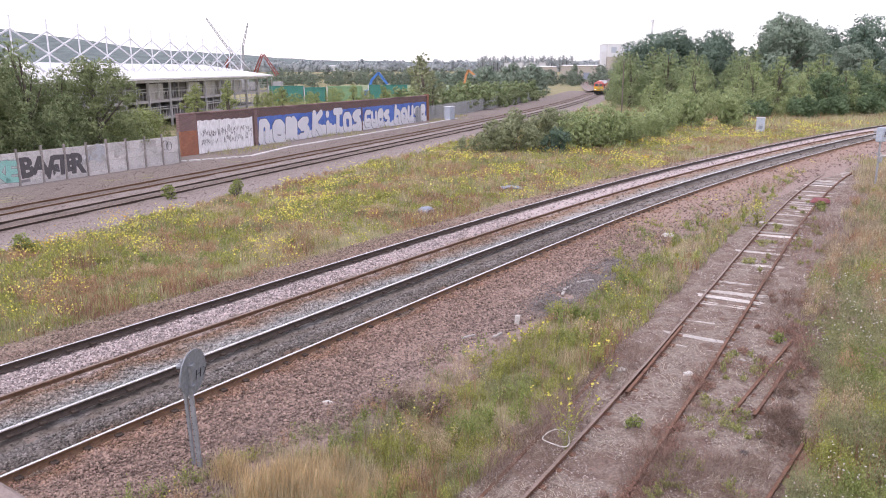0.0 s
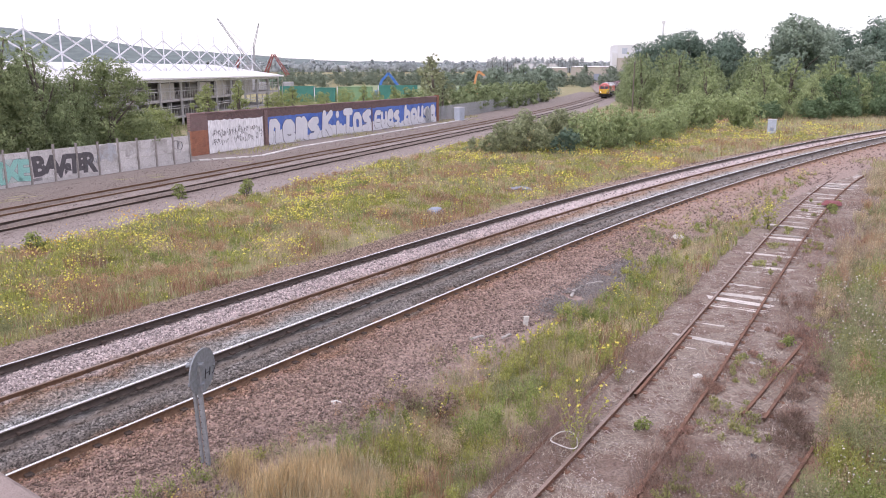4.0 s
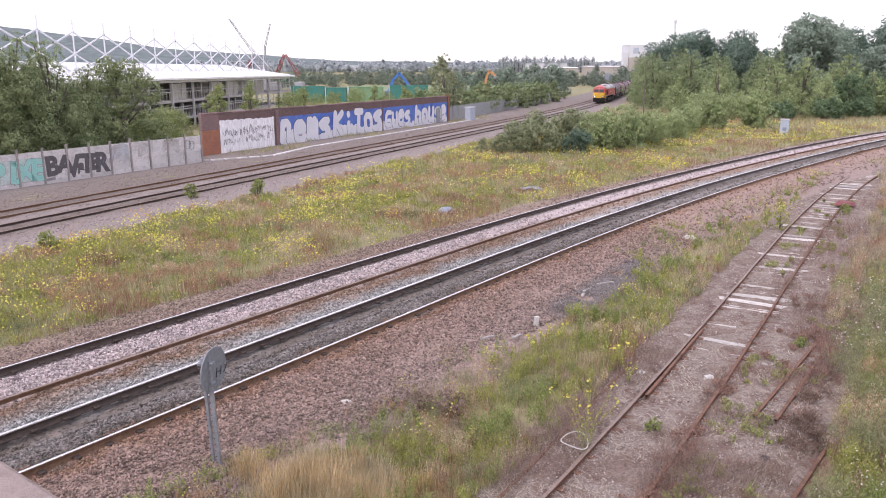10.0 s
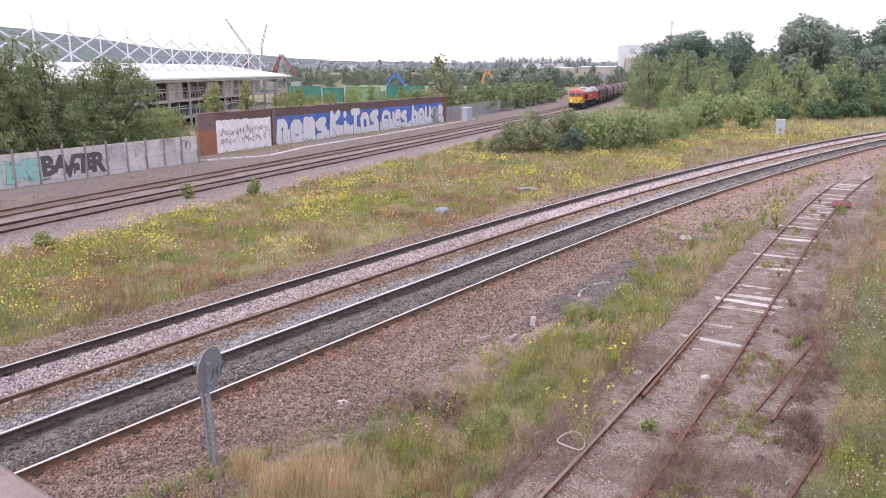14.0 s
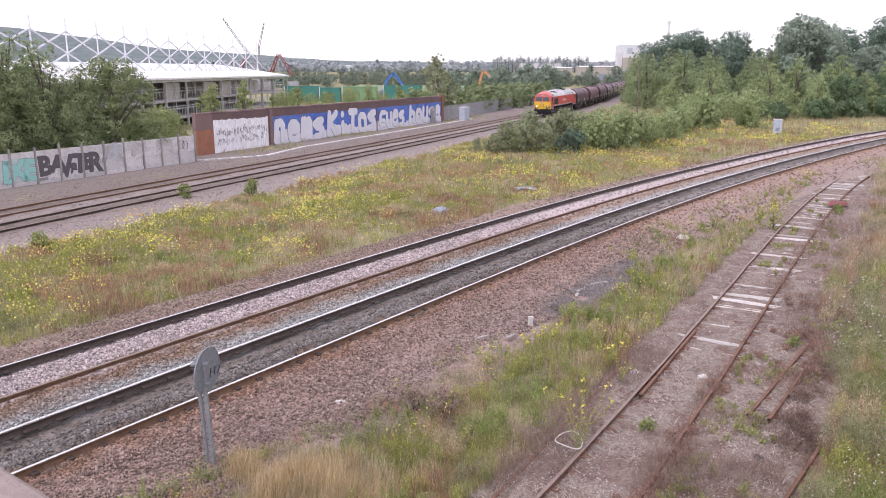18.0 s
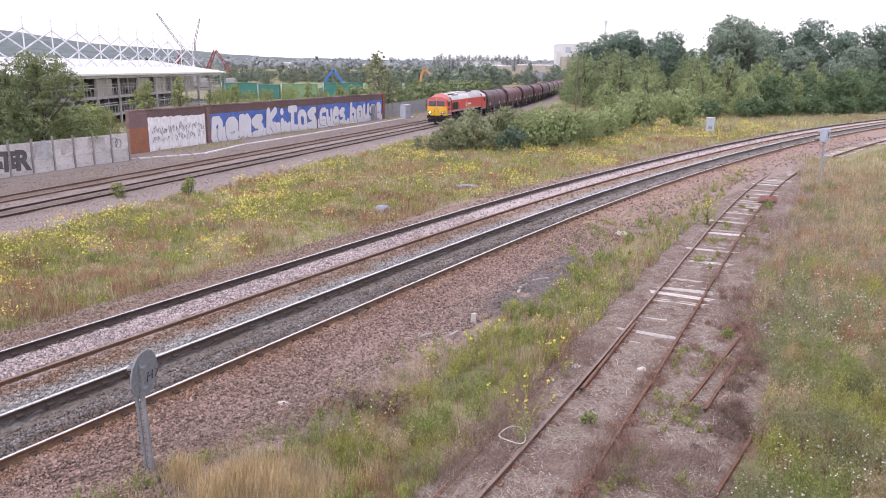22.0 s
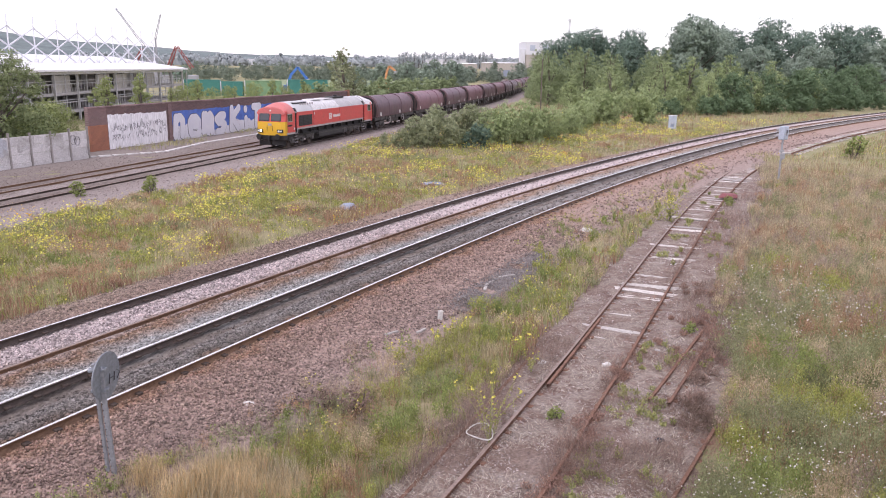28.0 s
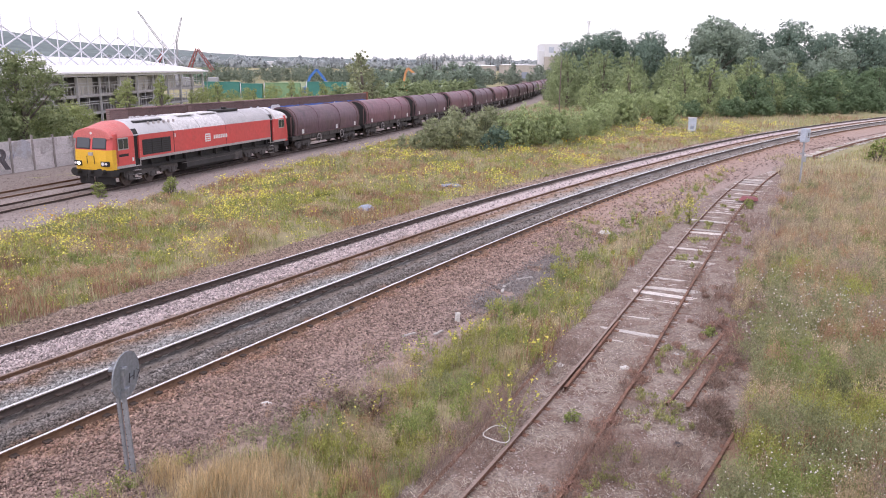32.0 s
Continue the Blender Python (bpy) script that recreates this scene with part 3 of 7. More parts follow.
FENCE_LEN = (F1 - F0).length
g = part("graffiti", box(FENCE_LEN - 14.3, FENCE_LEN - 13.6, -0.040, -0.036, -0.42, 0.35), M["tag_grey"], fence, "faded black block graffiti with pale outlines")
for i, (ch, u, z, size, lean) in enumerate((("B", 13.7, -0.05, 1.75, 3), ("A", 12.85, 0.05, 1.55, -4), ("V", 12.2, -0.3, 1.95, 2), ("S", 11.55, -0.25, 1.0, 6), ("T", 11.1, -0.15, 1.75, -3), ("E", 10.4, 0.0, 1.45, 3), ("R", 9.75, -0.22, 1.85, -3))):
    letters(ch, M["letter_worn"], g, on_fence(FENCE_LEN - u, z, -0.047 - 0.0005 * i, lean), size, 0.17, "letter_outline", 0.002)
    letters(ch, M["tag_black"], g, on_fence(FENCE_LEN - u, z, -0.056 - 0.0005 * i, lean), size, 0.095, "letter", 0.002)
g2 = part("graffiti", box(FENCE_LEN - 17.9, FENCE_LEN - 14.5, -0.040, -0.036, -0.3, 1.2), M["teal_wash"], fence, "pale teal block graffiti")
for i, ch in enumerate("PIXE"):
    letters(ch, M["tag_grey"], g2, on_fence(FENCE_LEN - 17.45 + 0.86 * i, -0.22, -0.047, 5 * (-1) ** i), 1.8, 0.13, "letter_outline", 0.002)
    letters(ch, M["teal"], g2, on_fence(FENCE_LEN - 17.45 + 0.86 * i, -0.22, -0.054, 5 * (-1) ** i), 1.8, 0.1, "letter", 0.002)
for u, z, w, h, mat_ in ((9.4, 0.55, 1.3, 0.7, "litter_blue"), (8.0, 0.2, 0.9, 0.5, "litter_white"), (5.6, 0.8, 1.2, 0.35, "letter"), (3.9, 0.75, 1.4, 0.3, "letter"), (1.4, 0.75, 0.9, 0.9, "letter")):
    for q in range(5):
        part("tag_stroke", beam((FENCE_LEN - u + w * (q - 2) / 5 - 0.1, -0.042, z - h / 2 + 0.1 * (q % 2)), (FENCE_LEN - u + w * (q - 2) / 5 + 0.12, -0.042, z + h / 2 - 0.14 * (q % 3)), 0.05, 0.006), M[mat_], fence)
for du, dz, r in ((1.55, 0.95, 0.36), (1.15, 0.85, 0.34)):
    ring_bm = bmesh.new()
    for i in range(16):
        a, b = i * math.pi / 8, (i + 1) * math.pi / 8
        add_beam(ring_bm, (FENCE_LEN - du + r * 0.8 * math.cos(a), -0.045, dz + r * math.sin(a)), (FENCE_LEN - du + r * 0.8 * math.cos(b), -0.045, dz + r * math.sin(b)), 0.09, 0.01)
    part("tag_ring", ring_bm, M["tag_grey"], fence)

for u0, u1, lo, hi, mt, sd in ((8.9, 7.2, 0.35, 1.45, "pale_blue", 21.0), (6.6, 4.9, 0.6, 1.5, "white_wash", 22.0), (4.2, 2.4, 0.5, 1.45, "white_wash", 23.0), (21.5, 18.4, -0.4, 1.2, "pale_blue", 24.0)):
    paint_patch(FENCE_LEN - u0, FENCE_LEN - u1, lambda u: lo, lambda u: hi, -0.038, M[mt], fence, "faded patch of old paint", sd, 0.35)

# brick wall with the mural
W0 = Vector((-20.95, 68.3, 0))
wall_dir = math.atan2(0.907, 0.42)
brick_wall = thing("wall_brick", "long dark brick wall with a blue and white graffiti mural", "wall", Matrix.LocRotScale(W0, Euler((0, 0, wall_dir)), None), kind="structure")
part("wall", box(2.2, 52.4, 0, 0.35, -1.3, 2.95), M["brick"], brick_wall)
part("end_section", box(0, 2.2, -0.004, 0.35, -1.3, 1.55), M["red_brick"], brick_wall, "bare orange brick end of the wall")
part("end_top", box(0, 2.2, 0, 0.35, 1.55, 2.95), M["brick"], brick_wall)
for i in range(26):
    part("coping", box(2.02 * i, 2.02 * i + 2.0, -0.05, 0.4, 2.95, 3.09, 0.02), M["brick"], brick_wall)
part("pier", box(10.45, 10.95, -0.12, 0.35, -1.2, 2.93, 0.02), M["brick"], brick_wall)
part("pier", box(32.25, 32.5, -0.05, 0.35, -1.2, 2.6, 0.02), M["brick"], brick_wall)
part("pier", box(51.9, 52.5, -0.12, 0.4, -1.2, 3.2, 0.02), M["red_brick"], brick_wall, "orange brick end pier")
paint_patch(2.25, 10.4, lambda u: -0.62, lambda u: 2.36 - 0.01 * u, -0.012, M["white_paint"], brick_wall, "flaking white painted panel with scrawled tags", 1.0)
for i in range(40):
    u_, z_ = 2.8 + 0.37 * (i % 20), (1.25 if i < 20 else 0.45) + rnd.uniform(-0.15, 0.15)
    if rnd.random() < (0.15 if i < 20 else 0.4):
        continue
    tag, last = bmesh.new(), None
    turn_, r_ = rnd.uniform(0, 6), rnd.uniform(0.14, 0.24)
    for q in range(11):
        turn_ += rnd.uniform(-0.6, 2.6)
        k_ = r_ * rnd.uniform(0.35, 1.25)
        a = (u_ + 0.8 * k_ * math.cos(turn_) + 0.03 * q, -0.022 - 0.0004 * q, z_ + 1.6 * k_ * math.sin(turn_))
        if last:
            add_beam(tag, last, a, 0.026, 0.004)
        last = a
    part("tag", tag, M["outline"] if i % 4 == 0 else M["tag_grey"], brick_wall)
paint_patch(11.0, 51.85, lambda u: -0.75 + 0.3 * (u > 32), lambda u: 2.2, -0.012, M["blue_paint"], brick_wall, "deep blue painted ground of the mural", 4.0)
paint_patch(11.3, 51.8, lambda u: -0.8, lambda u: 0.35 + 0.35 * math.sin(0.6 * u), -0.020, M["letter"], brick_wall, "white lower part of the mural", 9.0, 0.35)


GLYPHS = dict(n="00-05 04-15-25-34-30", e="03-43-44-35-15-04-01-10-30-41", m="00-05 04-15-24-20 24-35-44-40", s="45-25-04-13-33-42-20-00", k="00-06 03-46 13-40", i="20-23 26-26", t="06-46 26-20", o="04-15-35-44-41-30-10-01-04", c="45-15-04-01-10-40", u="05-01-10-30-41-45 45-40", h="00-06 03-24-43-40")


def bubble(ch, u, base, w, h, r, y, material, lean, name):
    """A rounded letter sprayed with a fat stroke: overlapping pads, each a hair in front of the last."""
    bm, step = bmesh.new(), 0
    for stroke in GLYPHS[ch].split():
        pts = [(int(q[0]) / 4 - 0.5, int(q[1]) / 6) for q in stroke.split("-")]
        pts = [(u + a * w + lean * (b - 0.5), base + b * h) for a, b in pts]
        for (ax, az), (bx, bz) in zip(pts, pts[1:]):
            t = math.atan2(bz - az, bx - ax) if (ax, az) != (bx, bz) else 0.0
            ring = [(bx + r * math.cos(t - math.pi / 2 + i * math.pi / 8), bz + 1.1 * r * math.sin(t - math.pi / 2 + i * math.pi / 8)) for i in range(9)]
            ring += [(ax + r * math.cos(t + math.pi / 2 + i * math.pi / 8), az + 1.1 * r * math.sin(t + math.pi / 2 + i * math.pi / 8)) for i in range(9)]
            yy = y - 0.0007 * step
            front = [bm.verts.new((p, yy, q)) for p, q in ring]
            back = [bm.verts.new((p, y + 0.003, q)) for p, q in ring]
            bm.faces.new(front)
            for i in range(18):
                bm.faces.new((front[i], back[i], back[(i + 1) % 18], front[(i + 1) % 18]))
            step += 1
    bmesh.ops.recalc_face_normals(bm, faces=bm.faces)
    part(name, bm, material, brick_wall)


def mural(word, u0, u1, base, tall):
    step_u = (u1 - u0) / len(word)
    for i, ch in enumerate(word):
        u = u0 + step_u * (i + 0.5)
        lean, dz = (0.25, -0.1, 0.15, -0.2, 0.2)[i % 5], 0.1 * (-1) ** i
        w = step_u * 0.62
        r = 0.165 * step_u
        bubble(ch, u, base + 0.35 + dz, w, tall - 0.7, r + 0.045, -0.030, M["outline"], lean, "letter_outline")
        bubble(ch, u, base + 0.35 + dz, w, tall - 0.7, r, -0.050, M["letter"], lean, "letter")


mural("nems", 11.1, 20.4, -0.6, 2.75)
mural("kitos", 20.9, 32.1, -0.6, 2.85)
mural("cues", 32.9, 39.9, -0.5, 2.6)
mural("house", 41.2, 51.4, -0.5, 2.6)

# ---- the unfinished stand beyond ----
stand = thing("stadium_building", "unfinished steel-framed stand with white roof and lattice masts", "building", kind="structure")
S0, BAY = Vector((-36.4, 89.5, 0)), Vector((0.64, 6.63, 0))
across_dir = Vector((-0.995, 0.096, 0))


def on_stand(i, back, z):
    p = S0 + BAY * i + across_dir * back
    return (p.x, p.y, z)


for i in range(-5, 11):
    part("column", beam(on_stand(i, 0, -1.0), on_stand(i, 0, 5.4), 0.26), M["steel_mid"], stand)
    for z in (1.9, 4.3):
        part("scaffold_tube", beam(on_stand(i, 0.3, z), on_stand(min(i + 1, 10), 0.3, z + 0.04) if i < 10 else on_stand(i, 2.8, z), 0.09), M["steel_mid"], stand)
    part("scaffold_pole", beam(on_stand(i + 0.55, 0.25, -0.9), on_stand(i + 0.55, 0.25, 5.2), 0.11), M["steel_mid"], stand)
    part("column", beam(on_stand(i + 0.35, 3.0, -1.0), on_stand(i + 0.35, 3.0, 5.4), 0.3), M["steel_dark"], stand)
    if i < 10:
        for z in (2.9, 0.6):
            part("floor_slab", loft([[on_stand(q, 0.1, z), on_stand(q, 8.5, z), on_stand(q, 8.5, z - 0.35), on_stand(q, 0.1, z - 0.35)] for q in (i, i + 1)]), M["slab"], stand)
            rail_part = part("guard_rail", beam(on_stand(i, 0.15, z + 1.05), on_stand(i + 1, 0.15, z + 1.05), 0.1), M["steel_mid"], stand)
            for q in range(7):
                part("baluster", beam(on_stand(i + (q + 0.5) / 7, 0.15, z), on_stand(i + (q + 0.5) / 7, 0.15, z + 1.05), 0.07), M["steel_mid"], rail_part)
        part("edge_beam", beam(on_stand(i, 0, 5.3), on_stand(i + 1, 0, 5.3), 0.4, 0.3), M["steel"], stand)
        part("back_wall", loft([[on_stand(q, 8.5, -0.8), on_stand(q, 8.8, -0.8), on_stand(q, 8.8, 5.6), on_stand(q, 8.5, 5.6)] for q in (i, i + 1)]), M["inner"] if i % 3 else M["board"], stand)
        if i in (2, 4, 5, 7):
            part("wall_board", loft([[on_stand(q, 0.5, 2.9), on_stand(q, 0.6, 2.9), on_stand(q, 0.6, 5.0), on_stand(q, 0.5, 5.0)] for q in (i + 0.1, i + 0.85)]), M["board"], stand, "pale wall boards fixed between columns")
        part("roof_sheet", loft([[on_stand(q, -1.2, 5.52), on_stand(q, 13, 7.6), on_stand(q, 13, 7.75), on_stand(q, -1.2, 5.75)] for q in (i, i + 1)]), M["roofing"], stand)
for i in range(-5, 11):
    top_z = 11.0
    mast_ = part("mast", beam(on_stand(i, 5.0, 6.2), on_stand(i, 5.0, top_z + 1.3), 0.13), M["steel"], stand)
    part("mast_foot", beam(on_stand(i, 5.0, 6.3), on_stand(i, 5.0, 7.0), 0.45), M["steel"], mast_)
    for q in (-1, 1):
        if -5 <= i + 1.9 * q <= 11.1:
            part("diagonal", beam(on_stand(i, 5.0 + 0.1 * q, top_z), on_stand(i + 1.9 * q, 5.0 + 0.1 * q, 6.5), 0.14), M["steel"], stand)
part("roof_end", loft([[on_stand(10, -1.2, 5.52), on_stand(10, 8, 6.9), on_stand(10, 8, 7.0), on_stand(10, -1.2, 5.75)], [on_stand(11.1, 1.2, 5.6), on_stand(11.1, 2.0, 5.7), on_stand(11.1, 2.0, 5.75), on_stand(11.1, 1.2, 5.7)]]), M["roofing"], stand)


def lattice(name, label, a, b, w, material, group=""):
    """A lattice boom from a to b with four chords and zigzag lacing."""
    t = thing(name, label, "crane", group=group)
    a, b = Vector(a), Vector(b)
    d = (b - a).normalized()
    u = d.cross(Vector((0, 1, 0))).normalized() * w
    v = d.cross(u).normalized() * w
    n = max(4, int((b - a).length / (w * 3)))
    for i, (p, q) in enumerate(((1, 1), (1, -1), (-1, -1), (-1, 1))):
        k = u * p + v * q
        part("chord", beam(a + k, b + k * 0.5, w * 0.42), material, t)
    for i in range(n):
        f, h = i / n, (i + 1) / n
        s = 1 if i % 2 else -1
        part("lacing", beam(a.lerp(b, f) + u * s * (1 - f / 2), a.lerp(b, h) - u * s * (1 - h / 2), w * 0.28), material, t)
    return t


crane = lattice("crane_jib", "grey lattice crane jib rising behind the stand", (-58.5, 260, 8.0), (-68.6, 260, 22.8), 0.32, M["crane_grey"], "cranes")
part("cable", tube((-68.6, 260, 22.8), (-55.0, 260, 9.0), 0.05, None, 5), M["crane_grey"], crane)
part("cab", box(-60.5, -57.5, 258.5, 261.5, 5.5, 8.2, 0.2), M["crane_grey"], crane)
part("track_base", box(-61.5, -56.5, 258, 262, -1, 5.5, 0.3), M["crane_grey"], crane)
crane = lattice("crane_jib", "slim dark crane jib behind the stand", (-57.9, 262, 14.0), (-55.8, 262, 21.5), 0.26, M["crane_grey"], "cranes")
part("tower", beam((-57.9, 262, -1), (-57.9, 262, 14.2), 0.5), M["crane_grey"], crane)
crane = lattice("crane_boom", "dark red lattice boom of a crane", (-53.5, 255, 4.0), (-50.3, 255, 11.6), 0.55, M["crane_red"], "cranes")
lattice_b = lattice("crane_boom", "dark red lattice boom of a crane", (-45.8, 255, 5.0), (-50.0, 255, 11.6), 0.45, M["crane_red"], "cranes")
for q in ((-53.5, 255), (-45.8, 255)):
    part("base", box(q[0] - 1.5, q[0] + 1.5, q[1] - 1.5, q[1] + 1.5, -1, 3.0, 0.2), M["crane_grey"], lattice_b if q[0] > -50 else crane)
lattice("crane_boom", "dark red lattice boom of a crane", (-66.0, 262, 4.0), (-62.0, 262, 11.0), 0.6, M["crane_red"], "cranes")


def container(x, y, w, z, m, label, turn=0):
    t = thing("site_container", label, "container", pose(x, y, 0, 0, 0, turn), "site containers")
    part("body", box(0, w, 0, 2.5, -0.8, z, 0.04), m, t)
    for i in range(int(w / 0.6)):
        part("rib", box(0.3 + 0.6 * i, 0.5 + 0.6 * i, -0.05, 0.02, -0.7, z - 0.15), m, t)
    part("door_post", box(-0.06, 0.14, -0.1, 0.1, -0.8, z + 0.05), M["cladding"], t)
    part("roof_edge", box(0, w, -0.06, 0.1, z - 0.12, z + 0.03), m, t)


container(-36.4, 190, 8.2, 2.95, M["green_sheet"], "dark green corrugated site container")
container(-28.0, 190, 5.0, 2.6, M["green_sheet"], "green corrugated site container")
container(-22.6, 191, 8.4, 2.8, M["pale_green"], "pale green netted hoarding bay")
container(-12.6, 190, 9.4, 3.15, M["green_sheet"], "green corrugated site container beside a blue machine")


def machine(name, label, x, y, pts, m, w):
    """A site machine: tracked base, cab and a jointed arm through the given (dx, z) points."""
    t = thing(name, label, "excavator", pose(x, y, 0))
    part("track", box(-2.0, 2.0, -1.4, -0.8, -0.7, 0.3, 0.2), T_DARK, t)
    part("track", box(-2.0, 2.0, 0.8, 1.4, -0.7, 0.3, 0.2), T_DARK, t)
    part("house", box(-1.8, 1.6, -1.2, 1.2, 0.3, 1.7, 0.15), m, t)
    part("cab", box(0.2, 1.6, -1.2, 0.1, 1.7, 2.9, 0.1), m, t)
    for a, b in zip(pts, pts[1:]):
        part("arm", beam((a[0], 0, a[1]), (b[0], 0, b[1]), w, w * 1.1), m, t)
    part("bucket", box(pts[-1][0] - 0.5, pts[-1][0] + 0.5, -0.5, 0.5, pts[-1][1] - 0.7, pts[-1][1] + 0.1, 0.15), T_DARK, t)


T_DARK = M["steel_dark"]
machine("excavator", "orange excavator with its arm raised", 11.0, 210, ((0.4, 1.6), (1.1, 5.2), (1.7, 6.5), (3.4, 5.2)), M["machine_orange"], 0.5)
machine("lifting_machine", "blue site lifting machine with bent arm", -12.5, 200, ((-0.8, 1.5), (0.2, 4.2), (1.9, 6.0), (4.2, 3.0)), M["machine_blue"], 0.55)

# palisade fence and cabinet beside the far line
palisade = thing("palisade_fence", "grey steel palisade fence beside the track", "fence", kind="structure")
for i in range(150):
    s = 42 + 0.55 * i
    x, y, a = spot(FAR, s, -8.0 + 0.5 * math.sin(s * 0.05))
    pale_part = part("pale", box(-0.17, 0.17, -0.02, 0.02, -1.0, 1.45 + 0.12 * (i % 2)), M["galv"], palisade)
    pale_part.matrix_basis = pose(x, y, 0, 0, 0, math.degrees(a))
t = thing("trackside_cabinet", "pale grey steel trackside equipment cabinet", "cabinet", pose(4.3, 117.5, -0.65, 0, 0, 60))
part("body", box(-0.8, 0.8, -0.45, 0.45, 0.0, 1.95, 0.04), M["cabinet"], t)
part("roof", box(-0.88, 0.88, -0.53, 0.53, 1.95, 2.03, 0.02), M["cladding"], t)
for q in (-0.4, 0.4):
    d = part("door", box(q - 0.37, q + 0.37, -0.48, -0.455, 0.15, 1.85, 0.01), M["cabinet"], t)
    part("handle", box(q + 0.2, q + 0.26, -0.52, -0.48, 0.9, 1.15), M["steel_dark"], d)

# ---- the distance ----
hx = np.linspace(-2200, 2200, 140)
ridge = np.interp(hx, [-2200, -1200, -830, -690, -515, -303, -175, 0, 400, 900, 2200], [150, 120, 87, 70, 45, 31, 23, 20, 22, 25, 32])
ridge = ridge + 2.5 * (cloud(hx, hx * 0, 18, 5) - 0.5)
hv, rows_y = [], [(1180, 0.0), (1300, 0.45), (1420, 0.85), (1500, 1.0), (1700, 0.9)]
for yy, k in rows_y:
    hv += [(x, yy, -2 + (z + 2) * k) for x, z in zip(hx, ridge)]
hi, hj = np.meshgrid(np.arange(len(rows_y) - 1), np.arange(len(hx) - 1), indexing="ij")
hf = np.stack([hi * len(hx) + hj, hi * len(hx) + hj + 1, (hi + 1) * len(hx) + hj + 1, (hi + 1) * len(hx) + hj], -1).reshape(-1, 4)
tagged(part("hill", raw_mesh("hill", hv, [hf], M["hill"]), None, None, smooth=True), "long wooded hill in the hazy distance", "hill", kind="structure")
tagged(part("field", loft([[(q, 205, -0.8), (q, 205, 0.1), (q, 300, 1.0), (q, 300, -0.8)] for q in (-30, 30)]), M["field"]), "pale green field beyond the site", "field", kind="structure")
for x, y, w, d, h, m, label in ((106.5, 450, 16, 20, 20.5, "beige", "tall beige and white plant building"), (84, 455, 26, 18, 8.5, "beige", "beige industrial shed below the plant"), (70, 520, 20, 18, 8, "beige", "beige industrial shed among the trees"), (-190, 1150, 70, 20, 12, "cladding", "white shed at the foot of the hill"), (-110, 1150, 55, 20, 9, "cladding", "pale shed at the foot of the hill"), (-40, 1120, 60, 20, 10, "cladding", "pale shed at the foot of the hill"), (95, 900, 50, 20, 14, "cladding", "white shed among trees")):
    t = thing("industrial_building", label, "building", pose(x, y, 0), "sheds in the distance")
    part("wall", box(0, w, 0, d, -2, h), M[m], t)
    part("roof", loft([[(q, -0.3, h), (q, d / 2, h + 0.03 * d), (q, d + 0.3, h), (q, d / 2, h - 0.01)] for q in (-0.3, w + 0.3)]), M["roofing"], t)
    if h > 20:
        part("upper_cladding", box(-0.2, w + 0.2, -0.2, d, h - 7.0, h), M["cladding"], t, "white upper cladding")
        for q in range(2):
            part("window", box(2 + 7.5 * q, 5 + 7.5 * q, -0.35, -0.21, h - 4.8, h - 1.6), M["cabinet"], t)
        part("side_duct", box(-3, -0.2, 2, 6, -2, h - 4), M["cladding"], t)
    else:
        for q in range(int(w / 8)):
            part("shed_door", box(2 + 8 * q, 6 + 8 * q, -0.2, 0.05, -2, h * 0.55), M["litter_blue"], t)
t = thing("chimney_mast", "thin pale mast above the trees", "mast", pose(131.3, 450, 0))
part("shaft", tube((0, 0, -2), (0, 0, 33.5), 0.8, 0.6, 10), M["cladding"], t)
part("head", tube((0, 0, 32.3), (0, 0, 33.8), 1.0, None, 10), M["cladding"], t)
t = thing("telegraph_pole", "slim weathered wooden pole in front of the trees", "pole", pose(29.5, 114.3, -0.7))
part("shaft", tube((0, 0, -0.3), (0, 0, 8.6), 0.1, 0.075, 8), M["wood"], t)
part("cap", tube((0, 0, 8.6), (0, 0, 8.68), 0.12, 0.05, 8), M["galv"], t)


# ---- vegetation ----
def leafy(name, a, b, c, rough=0.75, patch=0.5, var=0.35, hue=0.02, thru=0.36, fine_scale=3.0):
    return shade(name, [a, b, c], patch, rough=rough, island=var, hue=hue, fine=(0.8, 1.2), fine_scale=fine_scale, sheen=0.25, through_leaf=thru)


